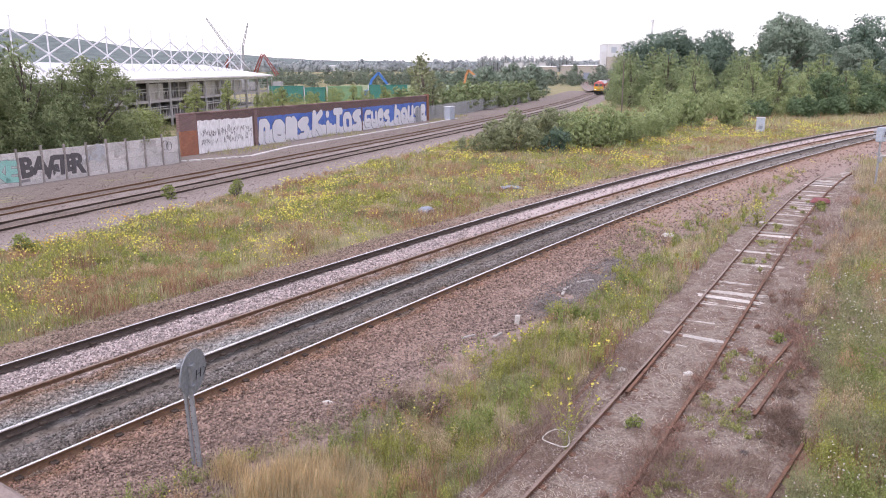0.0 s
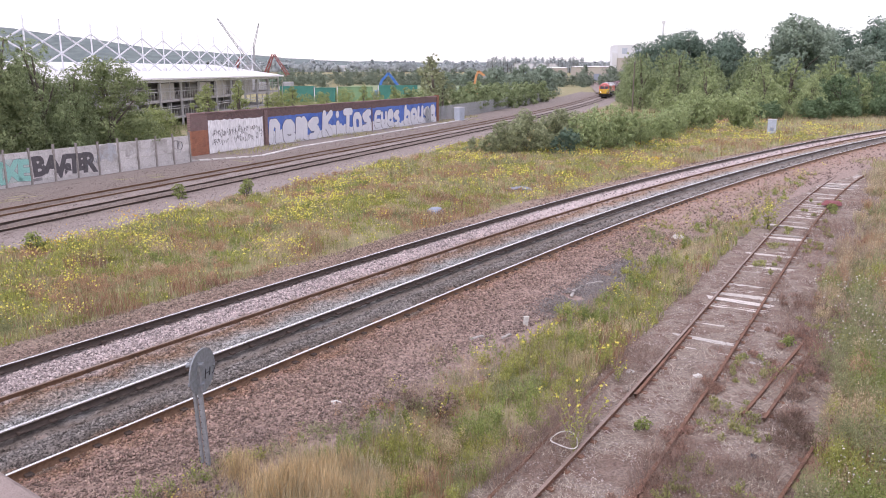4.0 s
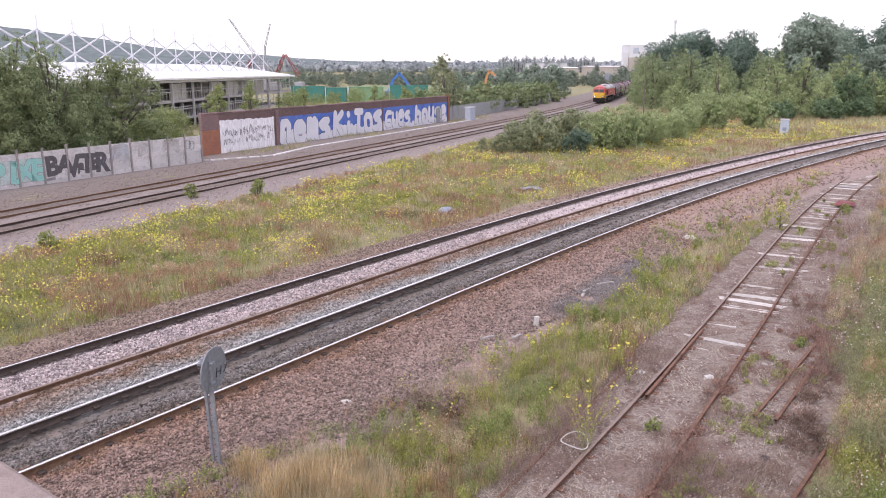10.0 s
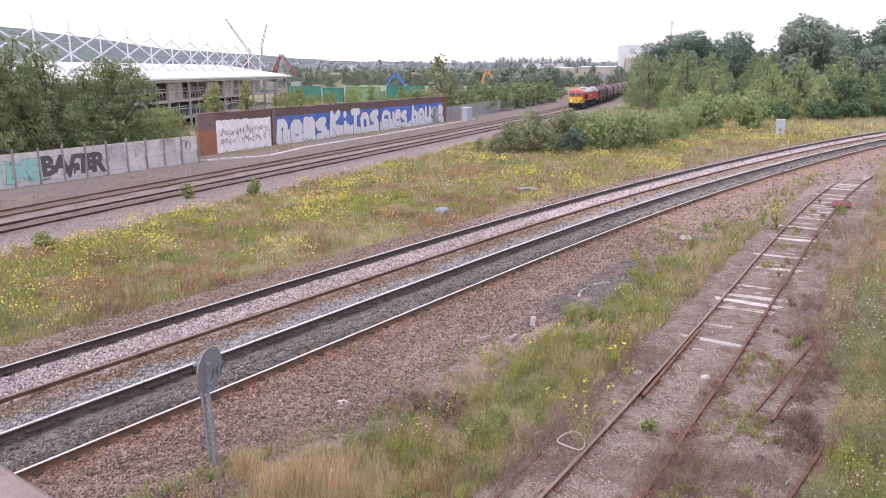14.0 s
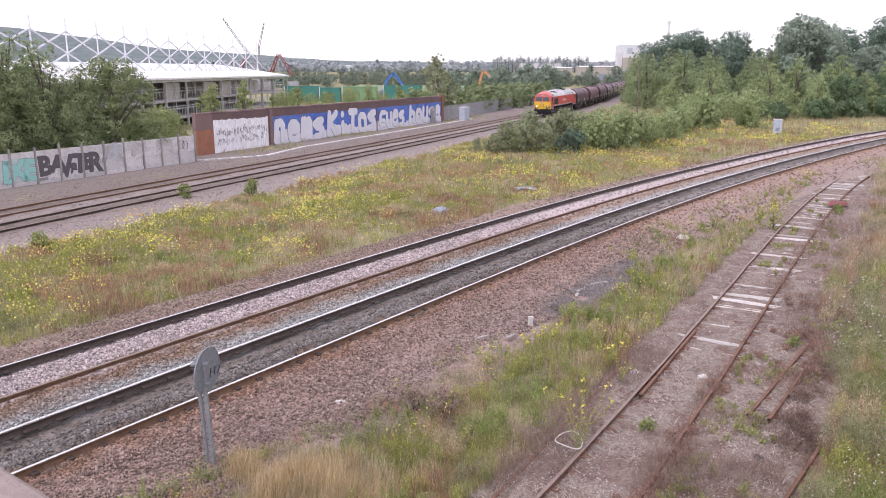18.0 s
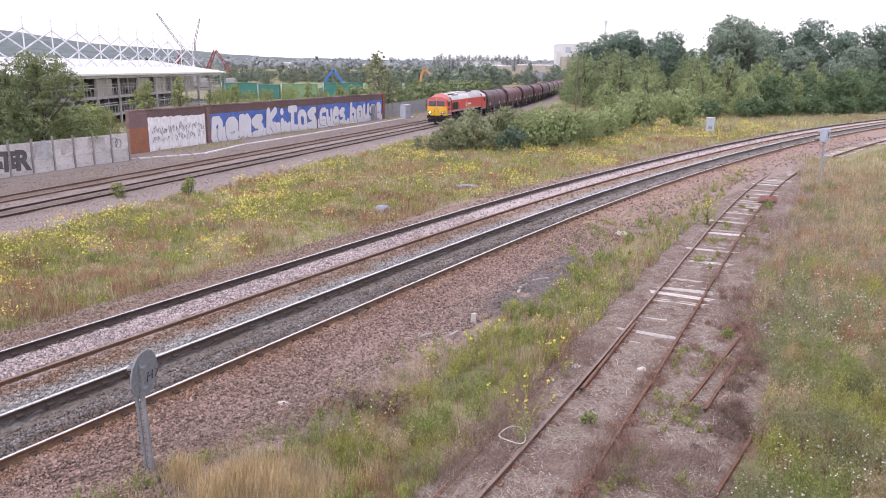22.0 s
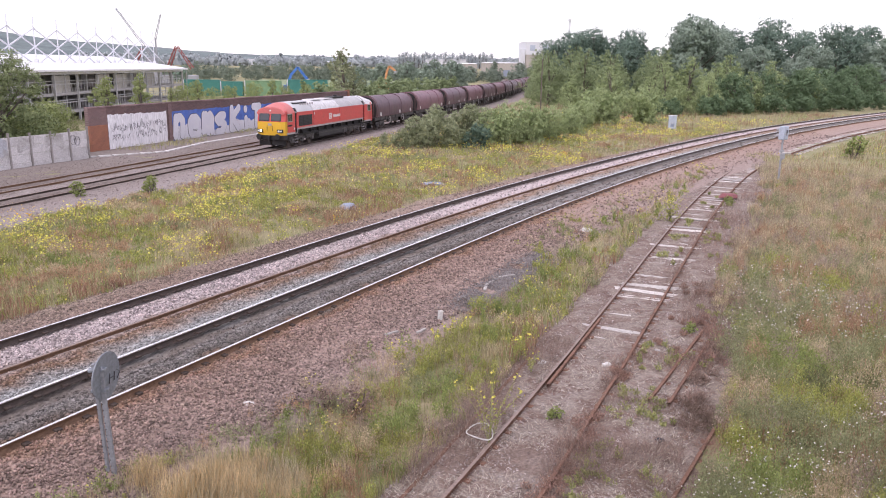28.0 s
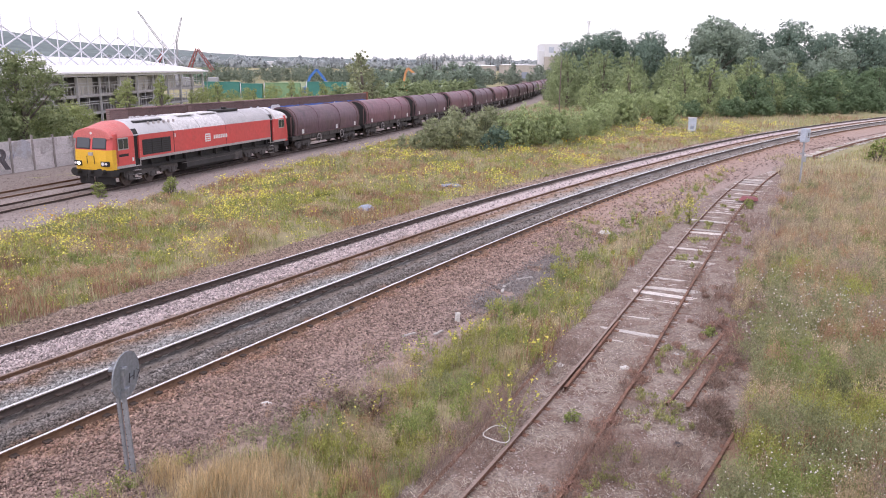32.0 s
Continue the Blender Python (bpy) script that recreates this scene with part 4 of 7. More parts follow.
V = dict(
    grass=leafy("green_grass", (0.335, 0.335, 0.145), (0.43, 0.405, 0.19), (0.27, 0.295, 0.12)),
    straw=leafy("dry_straw_grass", (0.53, 0.455, 0.295), (0.46, 0.40, 0.265), (0.59, 0.515, 0.36), hue=0.012),
    russet=leafy("russet_dock", (0.319, 0.19, 0.131), (0.396, 0.247, 0.163), (0.275, 0.172, 0.131), hue=0.012),
    weed=leafy("green_weed", (0.295, 0.315, 0.12), (0.365, 0.37, 0.16), (0.225, 0.255, 0.095)),
    # grass and weed again, paled to put distance haze into their colour
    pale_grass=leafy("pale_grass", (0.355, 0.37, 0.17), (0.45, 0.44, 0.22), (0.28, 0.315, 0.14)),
    pale_weed=leafy("haze_paled_weed", (0.325, 0.355, 0.155), (0.405, 0.42, 0.20), (0.25, 0.285, 0.125)),
    dead=leafy("dead_brown_weed", (0.265, 0.200, 0.155), (0.334, 0.244, 0.202), (0.207, 0.158, 0.124), hue=0.01),
    rusty=leafy("red_brown_dead_weed", (0.300, 0.200, 0.150), (0.378, 0.244, 0.195), (0.234, 0.158, 0.120), hue=0.01),
    yellow=leafy("yellow_petals", (0.80, 0.735, 0.17), (0.74, 0.68, 0.14), (0.84, 0.78, 0.26), var=0.2, hue=0.01),
    orange=leafy("golden_petals", (0.80, 0.52, 0.05), (0.74, 0.46, 0.05), (0.8, 0.56, 0.1), var=0.15, hue=0.01),
    white=leafy("white_petals", (0.72, 0.70, 0.66), (0.65, 0.62, 0.58), (0.75, 0.72, 0.7), var=0.15, hue=0.01),
    birch=leafy("birch_leaves", (0.265, 0.328, 0.165), (0.334, 0.400, 0.215), (0.207, 0.259, 0.132), var=0.2, hue=0.01, patch=0.35),
    willow=leafy("willow_leaves", (0.315, 0.385, 0.185), (0.397, 0.470, 0.240), (0.246, 0.304, 0.148), var=0.2, hue=0.01, patch=0.5),
    dark=leafy("dark_leaves", (0.167, 0.240, 0.189), (0.221, 0.301, 0.232), (0.134, 0.196, 0.158), var=0.2, hue=0.01, patch=0.3),
    silver=leafy("silver_leaves", (0.265, 0.335, 0.250), (0.334, 0.409, 0.325), (0.207, 0.265, 0.200), var=0.2, hue=0.01, patch=0.3),
    green=leafy("mid_green_leaves", (0.145, 0.215, 0.112), (0.183, 0.262, 0.146), (0.113, 0.170, 0.090), var=0.2, hue=0.01, patch=0.4),
    alder=leafy("alder_leaves", (0.215, 0.265, 0.125), (0.28, 0.33, 0.165), (0.165, 0.21, 0.10), var=0.2, hue=0.015, patch=0.5),
    dull=leafy("dull_bush_leaves", (0.290, 0.325, 0.185), (0.365, 0.397, 0.240), (0.226, 0.257, 0.148), var=0.2, hue=0.01, patch=0.8),
    blue=leafy("blue_green_leaves", (0.123, 0.189, 0.134), (0.162, 0.234, 0.172), (0.098, 0.150, 0.111), var=0.2, hue=0.01, patch=0.8),
    sallow=leafy("sallow_leaves", (0.285, 0.345, 0.135), (0.354, 0.400, 0.175), (0.216, 0.275, 0.110), var=0.2, hue=0.01, patch=0.6),
    bark=shade("grey_bark", [(0.12, 0.10, 0.085), (0.18, 0.155, 0.13)], 3.0, rough=0.95, bump=0.5),
    # distance haze is mixed into the next two leaf colours
    haze=leafy("haze_tinted_leaves", (0.520, 0.560, 0.570), (0.560, 0.600, 0.610), (0.490, 0.530, 0.540), var=0.08, hue=0.005, patch=0.03, fine_scale=0.3, thru=0.6),
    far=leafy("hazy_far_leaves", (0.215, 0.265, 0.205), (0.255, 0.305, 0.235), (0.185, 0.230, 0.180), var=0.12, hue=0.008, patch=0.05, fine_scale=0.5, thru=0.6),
)
rng = np.random.RandomState(11)


def surface_height(x, y):
    """The ground or the bed of the siding, whichever is higher."""
    z = ground_height(x, y)
    s, d = beside(SIDING, x, y, 8)
    return np.where((d > -1.2) & (d < 3.6) & (s > -24) & (s < 52), np.maximum(z, np.where((d > -0.2) & (d < 1.7), -0.69, -0.66)), z)


def blades(name, x, y, z, height, width, material, label, lean=0.35, category="grass", parent=None):
    """Grass: one bent, tapered blade at each place, all one mesh."""
    n = len(x)
    az, ln = rng.rand(n) * 2 * np.pi, lean * height * (0.3 + rng.rand(n))
    face = rng.rand(n) * np.pi
    dx, dy = np.cos(az) * ln, np.sin(az) * ln
    px, py = np.cos(face) * width / 2, np.sin(face) * width / 2
    v = np.empty((n, 5, 3))
    for i, (f, k, sgn) in enumerate(((0, 1.0, -1), (0, 1.0, 1), (0.55, 0.75, -1), (0.55, 0.75, 1), (1.0, 0, 0))):
        v[:, i, 0] = x + dx * f * f + sgn * px * k
        v[:, i, 1] = y + dy * f * f + sgn * py * k
        v[:, i, 2] = z - 0.03 + height * f * (1 - 0.12 * f)
    b = np.arange(n)[:, None] * 5
    me = raw_mesh(name, v, [b + np.array([[0, 1, 3, 2]]), b + np.array([[2, 3, 4]])], material)
    return tagged(part(name, me, None, parent), label, category, kind="stuff")


def leaf_quads(c, size, flat=0.0, out=None, slim=0.55, axis=None):
    """A diamond leaf at each place; out: directions that the leaves tend to face; axis: the way along which they hang."""
    n = len(c)
    d = rng.randn(n, 3)
    if out is not None:
        d = d * 0.6 + out * 1.1
    d[:, 2] += flat
    d /= np.linalg.norm(d, axis=1, keepdims=True) + 1e-9
    u = np.cross(d, rng.randn(n, 3))
    u /= np.linalg.norm(u, axis=1, keepdims=True) + 1e-9
    if axis is not None:
        u = u * 0.7 + np.array(axis)
        u -= d * np.sum(u * d, axis=1, keepdims=True)
        u /= np.linalg.norm(u, axis=1, keepdims=True) + 1e-9
    w = np.cross(d, u)
    s = np.asarray(size).reshape(-1, 1) * (0.6 + 0.8 * rng.rand(n, 1))
    v = np.stack([c - u * s, c - w * s * slim, c + u * s, c + w * s * slim], 1)
    f = np.arange(n)[:, None] * 4 + np.array([[0, 1, 2, 3]])
    return v.reshape(-1, 3), f


def leaves(name, c, size, material, label, category, flat=0.0, slim=0.55):
    v, f = leaf_quads(c, size, flat, None, slim)
    return tagged(part(name, raw_mesh(name, v, [f], material), None, None), label, category, kind="stuff")


def sample(n, r0, r1, power=0.7, left=-38, right=44):
    """Places spread over the view from the bridge, denser near by."""
    u = rng.rand(n)
    p = 1 - power
    r = (r0 ** p + u * (r1 ** p - r0 ** p)) ** (1 / p)
    a = np.radians(left + (right - left) * rng.rand(n))
    return r * np.sin(a), r * np.cos(a), r


def zones(x, y):
    sm, dm = beside(MAIN, x, y, 8)
    sf, df = beside(FAR, x, y, 8)
    ss, ds = beside(SIDING, x, y, 8)
    e = (cloud(x, y, 1.6, 21) - 0.5) * 1.6 + (cloud(x, y, 0.6, 22) - 0.5) * 0.6
    on_siding = (ss > -24) & (ss < 52)
    wedge = (dm < -2.75 + 0.6 * e) & (df > 8.9 + e) & (sm > -60)
    cess = np.interp(sm, [-20, -10, -6, -2, 1.5, 4, 8, 15, 30, 60], [6.9, 7.3, 7.9, 8.4, 8.2, 6.4, 5.2, 5.0, 5.8, 6.6])
    middle = (dm > cess + 0.7 * e) & np.where(on_siding, ds < -0.95 + 0.3 * e, True) & (dm < 60)
    edge = np.interp(ss, [-8, 0, 8, 12, 20, 34, 46], [3.7, 4.0, 3.4, 2.9, 3.4, 3.6, 1.5])
    right = on_siding & (ds > edge + 0.6 * e) & (dm > 7)
    middle = middle & ~(on_siding & (ds > -0.9))
    old = (dm > 6.4) & (dm < 10.6) & (sm > 50) & (sm < 130)
    siding = on_siding & (ds > -1.0) & (ds < edge)
    return wedge, (middle & ~old), right, siding, dm, df, ds, ss


x, y, r = sample(620000, 8.6, 150, 0.75)
wedge, middle, right, siding, dm, df, ds, ss = zones(x, y)
keep = wedge | (middle & ((rng.rand(len(x)) < 0.68) | (y > 45))) | (right & ((rng.rand(len(x)) < 0.5) | (y > 34)))
x, y, r, wedge, middle, right = x[keep], y[keep], r[keep], wedge[keep], middle[keep], right[keep]
z = surface_height(x, y)
p1, p2, p3, p4 = cloud(x, y, 2.6, 31), cloud(x, y, 1.1, 32), cloud(x, y, 4.5, 33), cloud(x, y, 0.8, 34)
size = (r / 16.0) ** 0.62
pick = rng.rand(len(x)) * 0.55 + 0.45 * p2
tall = 0.6 + 0.8 * p4
bald = (p1 * 0.6 + p3 * 0.4 > 0.66) & (rng.rand(len(x)) < 0.75)
kind = np.where(pick < 0.46, 0, np.where(pick < 0.54, 1, np.where(pick < 0.58, 2, 3)))
straw_patch = (middle & (np.hypot(x - 7.9, y - 30.3) < 1.3)) | (middle & (np.hypot(x - 3.2, y - 19.1) < 0.8)) | (middle & (np.hypot((x + 2.25) * 0.8, (y - 12.7)) < 1.2)) | (p3 > 0.72) | (right & (p1 > 0.38) & (y > 22))
kind = np.where(right & (y < 26) & (kind == 1) & (rng.rand(len(x)) < 0.75), 3, kind)
kind = np.where(straw_patch & (rng.rand(len(x)) < 0.85), 1, kind)
tall = np.where(straw_patch & middle & (y < 15), 1.7, tall)
tall = np.where(right, tall * 1.35, tall)
kind = np.where((p1 < np.where(wedge, 0.25, 0.18)) & (rng.rand(len(x)) < 0.55), 2, kind)
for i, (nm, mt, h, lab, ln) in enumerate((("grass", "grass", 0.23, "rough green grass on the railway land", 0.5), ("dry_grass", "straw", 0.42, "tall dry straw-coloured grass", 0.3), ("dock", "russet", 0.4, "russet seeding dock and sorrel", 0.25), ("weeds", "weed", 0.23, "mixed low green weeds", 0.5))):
    # between the lines, the haze-paled copies of grass and weed
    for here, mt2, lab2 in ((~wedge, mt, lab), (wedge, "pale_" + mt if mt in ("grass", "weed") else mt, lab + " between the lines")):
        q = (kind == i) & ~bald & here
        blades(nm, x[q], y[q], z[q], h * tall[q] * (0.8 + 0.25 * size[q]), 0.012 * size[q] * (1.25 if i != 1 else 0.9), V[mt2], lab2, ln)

def flowers(name, x, y, r, height, heads, spread, size, material, label):
    """Flower heads in loose clusters on stems."""
    n = len(x)
    z = surface_height(x, y)
    h = height * (0.7 + 0.6 * rng.rand(n))
    k = (r / 16) ** 0.55
    pts = np.stack([np.repeat(x, heads), np.repeat(y, heads), np.repeat(z + h, heads)], 1)
    pts += rng.randn(n * heads, 3) * np.repeat(spread * np.sqrt(k), heads)[:, None] * np.array([1, 1, 0.55])
    return leaves(name, pts, np.repeat(size * k, heads), material, label, "flowers", 1.3, 0.85)


for nm, mt, zone, count, seed, cut, hh, heads, sp, sz, lab in (
        ("yellow_flowers", "yellow", 0, 2300, 51, 0.57, 0.38, 12, 0.18, 0.025, "pale yellow wild flowers in drifts over the grass"),
        ("yellow_flowers", "yellow", 0, 900, 55, 0.42, 0.34, 6, 0.2, 0.022, "pale yellow wild flowers scattered over the grass"),
        ("golden_flowers", "orange", 0, 170, 52, 0.78, 0.6, 14, 0.14, 0.026, "clumps of golden ragwort"),
        ("yellow_flowers", "yellow", 1, 420, 53, 0.58, 0.5, 9, 0.12, 0.021, "yellow wild flowers among the foreground grass"),
        ("white_flowers", "white", 2, 1000, 54, 0.42, 0.74, 4, 0.16, 0.020, "tiny white flowers over the weeds")):
    cx, cy, cr = sample(count * 9, 10, 120, 0.6)
    a_, b_, c_, *_ = zones(cx, cy)
    want = (a_, b_, c_)[zone] & ((zone != 1) | (np.hypot(cx + 2.3, cy - 12.7) > 2.0)) & ((zone != 2) | (cy < 25)) & ((zone != 0) | (cy > 31) | (rng.rand(len(cx)) < 0.35)) & (0.6 * cloud(cx, cy, 3.4, seed) + 0.4 * cloud(cx, cy, 1.2, seed + 9) > cut)
    flowers(nm, cx[want][:count], cy[want][:count], cr[want][:count], hh, heads, sp, sz, V[mt], lab)


def clumps(name, x, y, r, radius, height, per, leaf, material, label, upright=True):
    """Weeds in plumes: tufts of stems with upright leaves, each with its own girth and height."""
    n = len(x)
    k = (r / 15) ** 0.4
    g = radius * (0.5 + 1.0 * rng.rand(n)) * k
    h = height * (0.5 + 0.85 * rng.rand(n))
    rho, an = np.sqrt(rng.rand(n, per)), rng.rand(n, per) * 6.283
    f = rng.rand(n, per) ** 0.55
    spread = 0.45 + 0.55 * f
    px_ = x[:, None] + g[:, None] * rho * spread * np.cos(an)
    py_ = y[:, None] + g[:, None] * rho * spread * np.sin(an)
    pz_ = surface_height(x, y)[:, None] + 0.02 + h[:, None] * f * (1 - 0.5 * rho ** 2) * (0.7 + 0.6 * rng.rand(n, per))
    c = np.stack([px_, py_, pz_], -1).reshape(-1, 3)
    size = np.repeat(leaf * (r / 15) ** 0.55, per)
    if upright:
        u = np.stack([np.cos(an) * rho * 0.5, np.sin(an) * rho * 0.5, 0 * rho + 0.9], -1).reshape(-1, 3) + rng.randn(n * per, 3) * 0.5
        u /= np.linalg.norm(u, axis=1, keepdims=True)
        w = np.cross(u, rng.randn(n * per, 3))
        w /= np.linalg.norm(w, axis=1, keepdims=True) + 1e-9
        sz = (size * (0.6 + 0.8 * rng.rand(n * per)))[:, None]
        v = np.stack([c - u * sz * 1.5, c + w * sz * 0.5, c + u * sz * 1.4, c - w * sz * 0.5], 1).reshape(-1, 3)
        q = np.arange(n * per)[:, None] * 4 + np.array([[0, 1, 2, 3]])
    else:
        out = np.stack([np.cos(an) * rho, np.sin(an) * rho, 0.6 + 0 * rho], -1).reshape(-1, 3)
        v, q = leaf_quads(c, size, 0.3, out, 0.42)
    return tagged(part(name, raw_mesh(name, v, [q], material), None, None), label, "weeds", kind="stuff")


V.update(
    lime=leafy("yellow_green_weed", (0.320, 0.340, 0.100), (0.403, 0.415, 0.130), (0.250, 0.269, 0.080)),
    sage=leafy("sage_green_weed", (0.265, 0.285, 0.145), (0.334, 0.348, 0.189), (0.207, 0.225, 0.116)),
    bright=leafy("fresh_green_weed", (0.250, 0.300, 0.100), (0.315, 0.366, 0.130), (0.195, 0.237, 0.080)),
    deep=leafy("deep_green_weed", (0.165, 0.185, 0.085), (0.208, 0.226, 0.111), (0.129, 0.146, 0.068)),
    tan=leafy("tan_seed_heads", (0.50, 0.40, 0.25), (0.58, 0.475, 0.325), (0.42, 0.325, 0.20), hue=0.012),
    ginger=leafy("ginger_dock", (0.41, 0.265, 0.165), (0.49, 0.335, 0.215), (0.34, 0.215, 0.14), hue=0.012),
    mauve=leafy("faded_mauve_seed", (0.36, 0.275, 0.22), (0.43, 0.345, 0.28), (0.30, 0.225, 0.18), hue=0.012),
)
# what grows where: zone (0 between the lines, 1 near grass, 2 beyond the siding), how many clumps, size of the patches, and the kinds:
# material, name, liking near by and far off, girth, height, leaves, leaf length, label
KINDS = (
    (2, 5200, 1.3, 201, (
        ("lime", "leafy_weeds", 0.02, -0.16, 0.15, 0.52, 105, 0.017, "yellow-green weeds in full leaf beyond the siding"),
        ("sage", "leafy_weeds", 0.06, 0.0, 0.17, 0.66, 110, 0.016, "tall sage green weeds beyond the siding"),
        ("bright", "leafy_weeds", -0.03, -0.14, 0.14, 0.56, 100, 0.016, "fresh green upright weeds beyond the siding"),
        ("deep", "leafy_weeds", -0.06, -0.2, 0.16, 0.4, 90, 0.018, "low dark green weeds beyond the siding"),
        ("ginger", "dock_clumps", -0.10, 0.06, 0.13, 0.58, 90, 0.014, "ginger seeding dock among the weeds"),
        ("tan", "seed_heads", -0.08, 0.1, 0.17, 0.6, 90, 0.014, "tan dry seed heads over the weeds"),
        ("mauve", "seed_heads", -0.08, 0.08, 0.15, 0.62, 90, 0.014, "faded mauve seed heads over the weeds"))),
    (1, 2300, 1.0, 231, (
        ("bright", "leafy_weeds", 0.05, -0.04, 0.10, 0.5, 85, 0.019, "fresh green spires of weed in the near grass"),
        ("lime", "leafy_weeds", 0.05, 0.08, 0.12, 0.38, 85, 0.018, "yellow-green weeds in the near grass"),
        ("sage", "leafy_weeds", 0.0, 0.0, 0.13, 0.4, 85, 0.015, "sage green weeds in the near grass"),
        ("ginger", "dock_clumps", -0.09, -0.08, 0.12, 0.42, 80, 0.013, "ginger seeding dock in the near grass"),
        ("tan", "seed_heads", -0.04, 0.03, 0.13, 0.42, 80, 0.013, "tan seed heads standing in the near grass"),
        ("mauve", "seed_heads", -0.04, 0.0, 0.12, 0.4, 80, 0.013, "faded mauve seed heads in the near grass"))),
    (0, 4300, 2.3, 261, (
        ("lime", "leafy_weeds", 0.12, 0.10, 0.2, 0.34, 70, 0.021, "yellow-green weeds under the flowers"),
        ("sage", "leafy_weeds", -0.02, -0.04, 0.2, 0.34, 70, 0.021, "low sage green weeds between the lines"),
        ("bright", "leafy_weeds", -0.07, -0.12, 0.18, 0.34, 70, 0.021, "fresh green weeds between the lines"),
        ("ginger", "dock_clumps", -0.08, 0.02, 0.2, 0.38, 70, 0.019, "ginger dock in patches between the lines"),
        ("tan", "seed_heads", -0.02, 0.0, 0.24, 0.32, 70, 0.019, "tan dry seed heads between the lines"))))
for zone, count, patch, seed, kinds in KINDS:
    cx, cy, cr = sample(count * (16 if zone else 5), 9.5, 62 if zone else 105, 0.95)
    want = zones(cx, cy)[zone]
    if zone == 0:
        # bare straw strip next to the ballast
        want &= (zones(cx, cy)[4] < -4.6 + 2.0 * (cloud(cx, cy, 3.0, 66) - 0.5)) | (rng.rand(len(cx)) < 0.3)
    if zone == 1:
        want &= np.hypot((cx + 2.2) * 0.62, cy - 12.75) > 1.0
    cx, cy, cr = cx[want][:count], cy[want][:count], cr[want][:count]
    like = np.stack([np.interp(cy, [15, 30], [k[2], k[3]]) + 0.62 * cloud(cx, cy, patch, seed + 3 * i) + 0.38 * cloud(cx, cy, patch * 0.4, seed + 3 * i + 1) + 0.10 * rng.rand(len(cx)) for i, k in enumerate(kinds)])
    best = np.argmax(like, axis=0)
    for i, (mt, nm, _, _, rad, hh, per, lf, lab) in enumerate(kinds):
        q = best == i
        if q.any():
            clumps(nm, cx[q], cy[q], cr[q], rad, hh, per, lf, V[mt], lab)
# small green weeds that grow in the dirt of the siding
cx, cy, cr = sample(6000, 10, 50, 0.9, -5, 44)
s_, d_ = beside(SIDING, cx, cy, 8)
want = (s_ > -12) & (s_ < 40) & (((d_ > 1.75) & (d_ < 3.6)) | ((d_ > 0.3) & (d_ < 1.2) & (s_ > 5))) & (cloud(cx, cy, 1.3, 121) > 0.52)
clumps("dirt_weeds", cx[want][:150], cy[want][:150], cr[want][:150], 0.12, 0.16, 50, 0.024, V["weed"], "small green weeds growing in the siding dirt")

# red-brown tangles that climb over the buried rail, and a dead brown bush in the grass
for mt, d0, spread, s0, s1, seed, count, lab in (("rusty", 1.55, 0.13, -9, 7.5, 141, 60, "red-brown tangled dead weeds over the buried rail"), ("dead", 3.75, 0.3, -9, 9, 144, 130, "brown tangled dead weeds beside the siding"), ("rusty", 3.3, 0.5, 2, 12, 147, 60, "red-brown dead weeds at the edge of the dirt")):
    s_ = rng.uniform(s0, s1, count * 5)
    d_ = d0 + rng.randn(len(s_)) * spread
    ok = cloud(s_, d_, 1.6, seed) > 0.5
    cx, cy, _ = spot(SIDING, s_[ok][:count], d_[ok][:count])
    clumps("dead_weeds", cx, cy, np.hypot(cx, cy), 0.17, 0.2, 130, 0.017, V[mt], lab)

# dead tangles over the siding
for nm, mt, lo, hi, cut, seed, lab in (("dead_weeds", "dead", -1.1, -0.15, 0.48, 63, "dark dead weeds along the half buried rail"), ("dead_weeds", "dead", 1.2, 4.6, 0.47, 61, "tangled dead brown weeds over the old siding"), ("rusty_weeds", "rusty", 0.9, 4.3, 0.58, 62, "red-brown dead weeds beside the rusty rails")):
    cx, cy, cr = sample(230000, 10, 62, 0.9, -5, 44)
    s_, d_ = beside(SIDING, cx, cy, 8)
    want = (d_ > lo) & (d_ < hi) & (s_ > -12) & (s_ < (3.5 if hi < 0 else 36)) & (0.6 * cloud(cx, cy, 1.5, seed) + 0.4 * cloud(cx, cy, 0.6, seed + 1) > cut)
    heap = np.clip((0.6 * cloud(cx, cy, 1.5, seed) + 0.4 * cloud(cx, cy, 0.6, seed + 1) - cut) / 0.22, 0.12, 1.3)
    want &= rng.rand(len(cx)) < 0.25 + heap
    cx, cy, cr, heap = cx[want], cy[want], cr[want], heap[want]
    blades(nm, cx, cy, surface_height(cx, cy) + 0.26 * heap * rng.rand(len(cx)), 0.12 + 0.30 * heap * rng.rand(len(cx)), 0.007 * (cr / 15) ** 0.5, V[mt], lab, 1.1, "weeds")
cx, cy, cr = sample(60000, 10, 62, 0.9, -5, 44)
s_, d_ = beside(SIDING, cx, cy, 8)
want = (d_ > -1.0) & (d_ < 4) & (s_ > -12) & ((s_ < 3) | (d_ > 2.0) | (rng.rand(len(cx)) < 0.25)) & (cloud(cx, cy, 0.9, 66) > 0.42)
cx, cy, cr = cx[want][:14000], cy[want][:14000], cr[want][:14000]
blades("straw_litter", cx, cy, surface_height(cx, cy) + 0.02, 0.06 + 0.05 * rng.rand(len(cx)), 0.011 * (cr / 15) ** 0.5, shade("bleached_straw", [(0.5, 0.44, 0.36), (0.6, 0.54, 0.46)], 2, island=0.25), "bleached dead stalks lying on the dirt", 3.0, "straw")


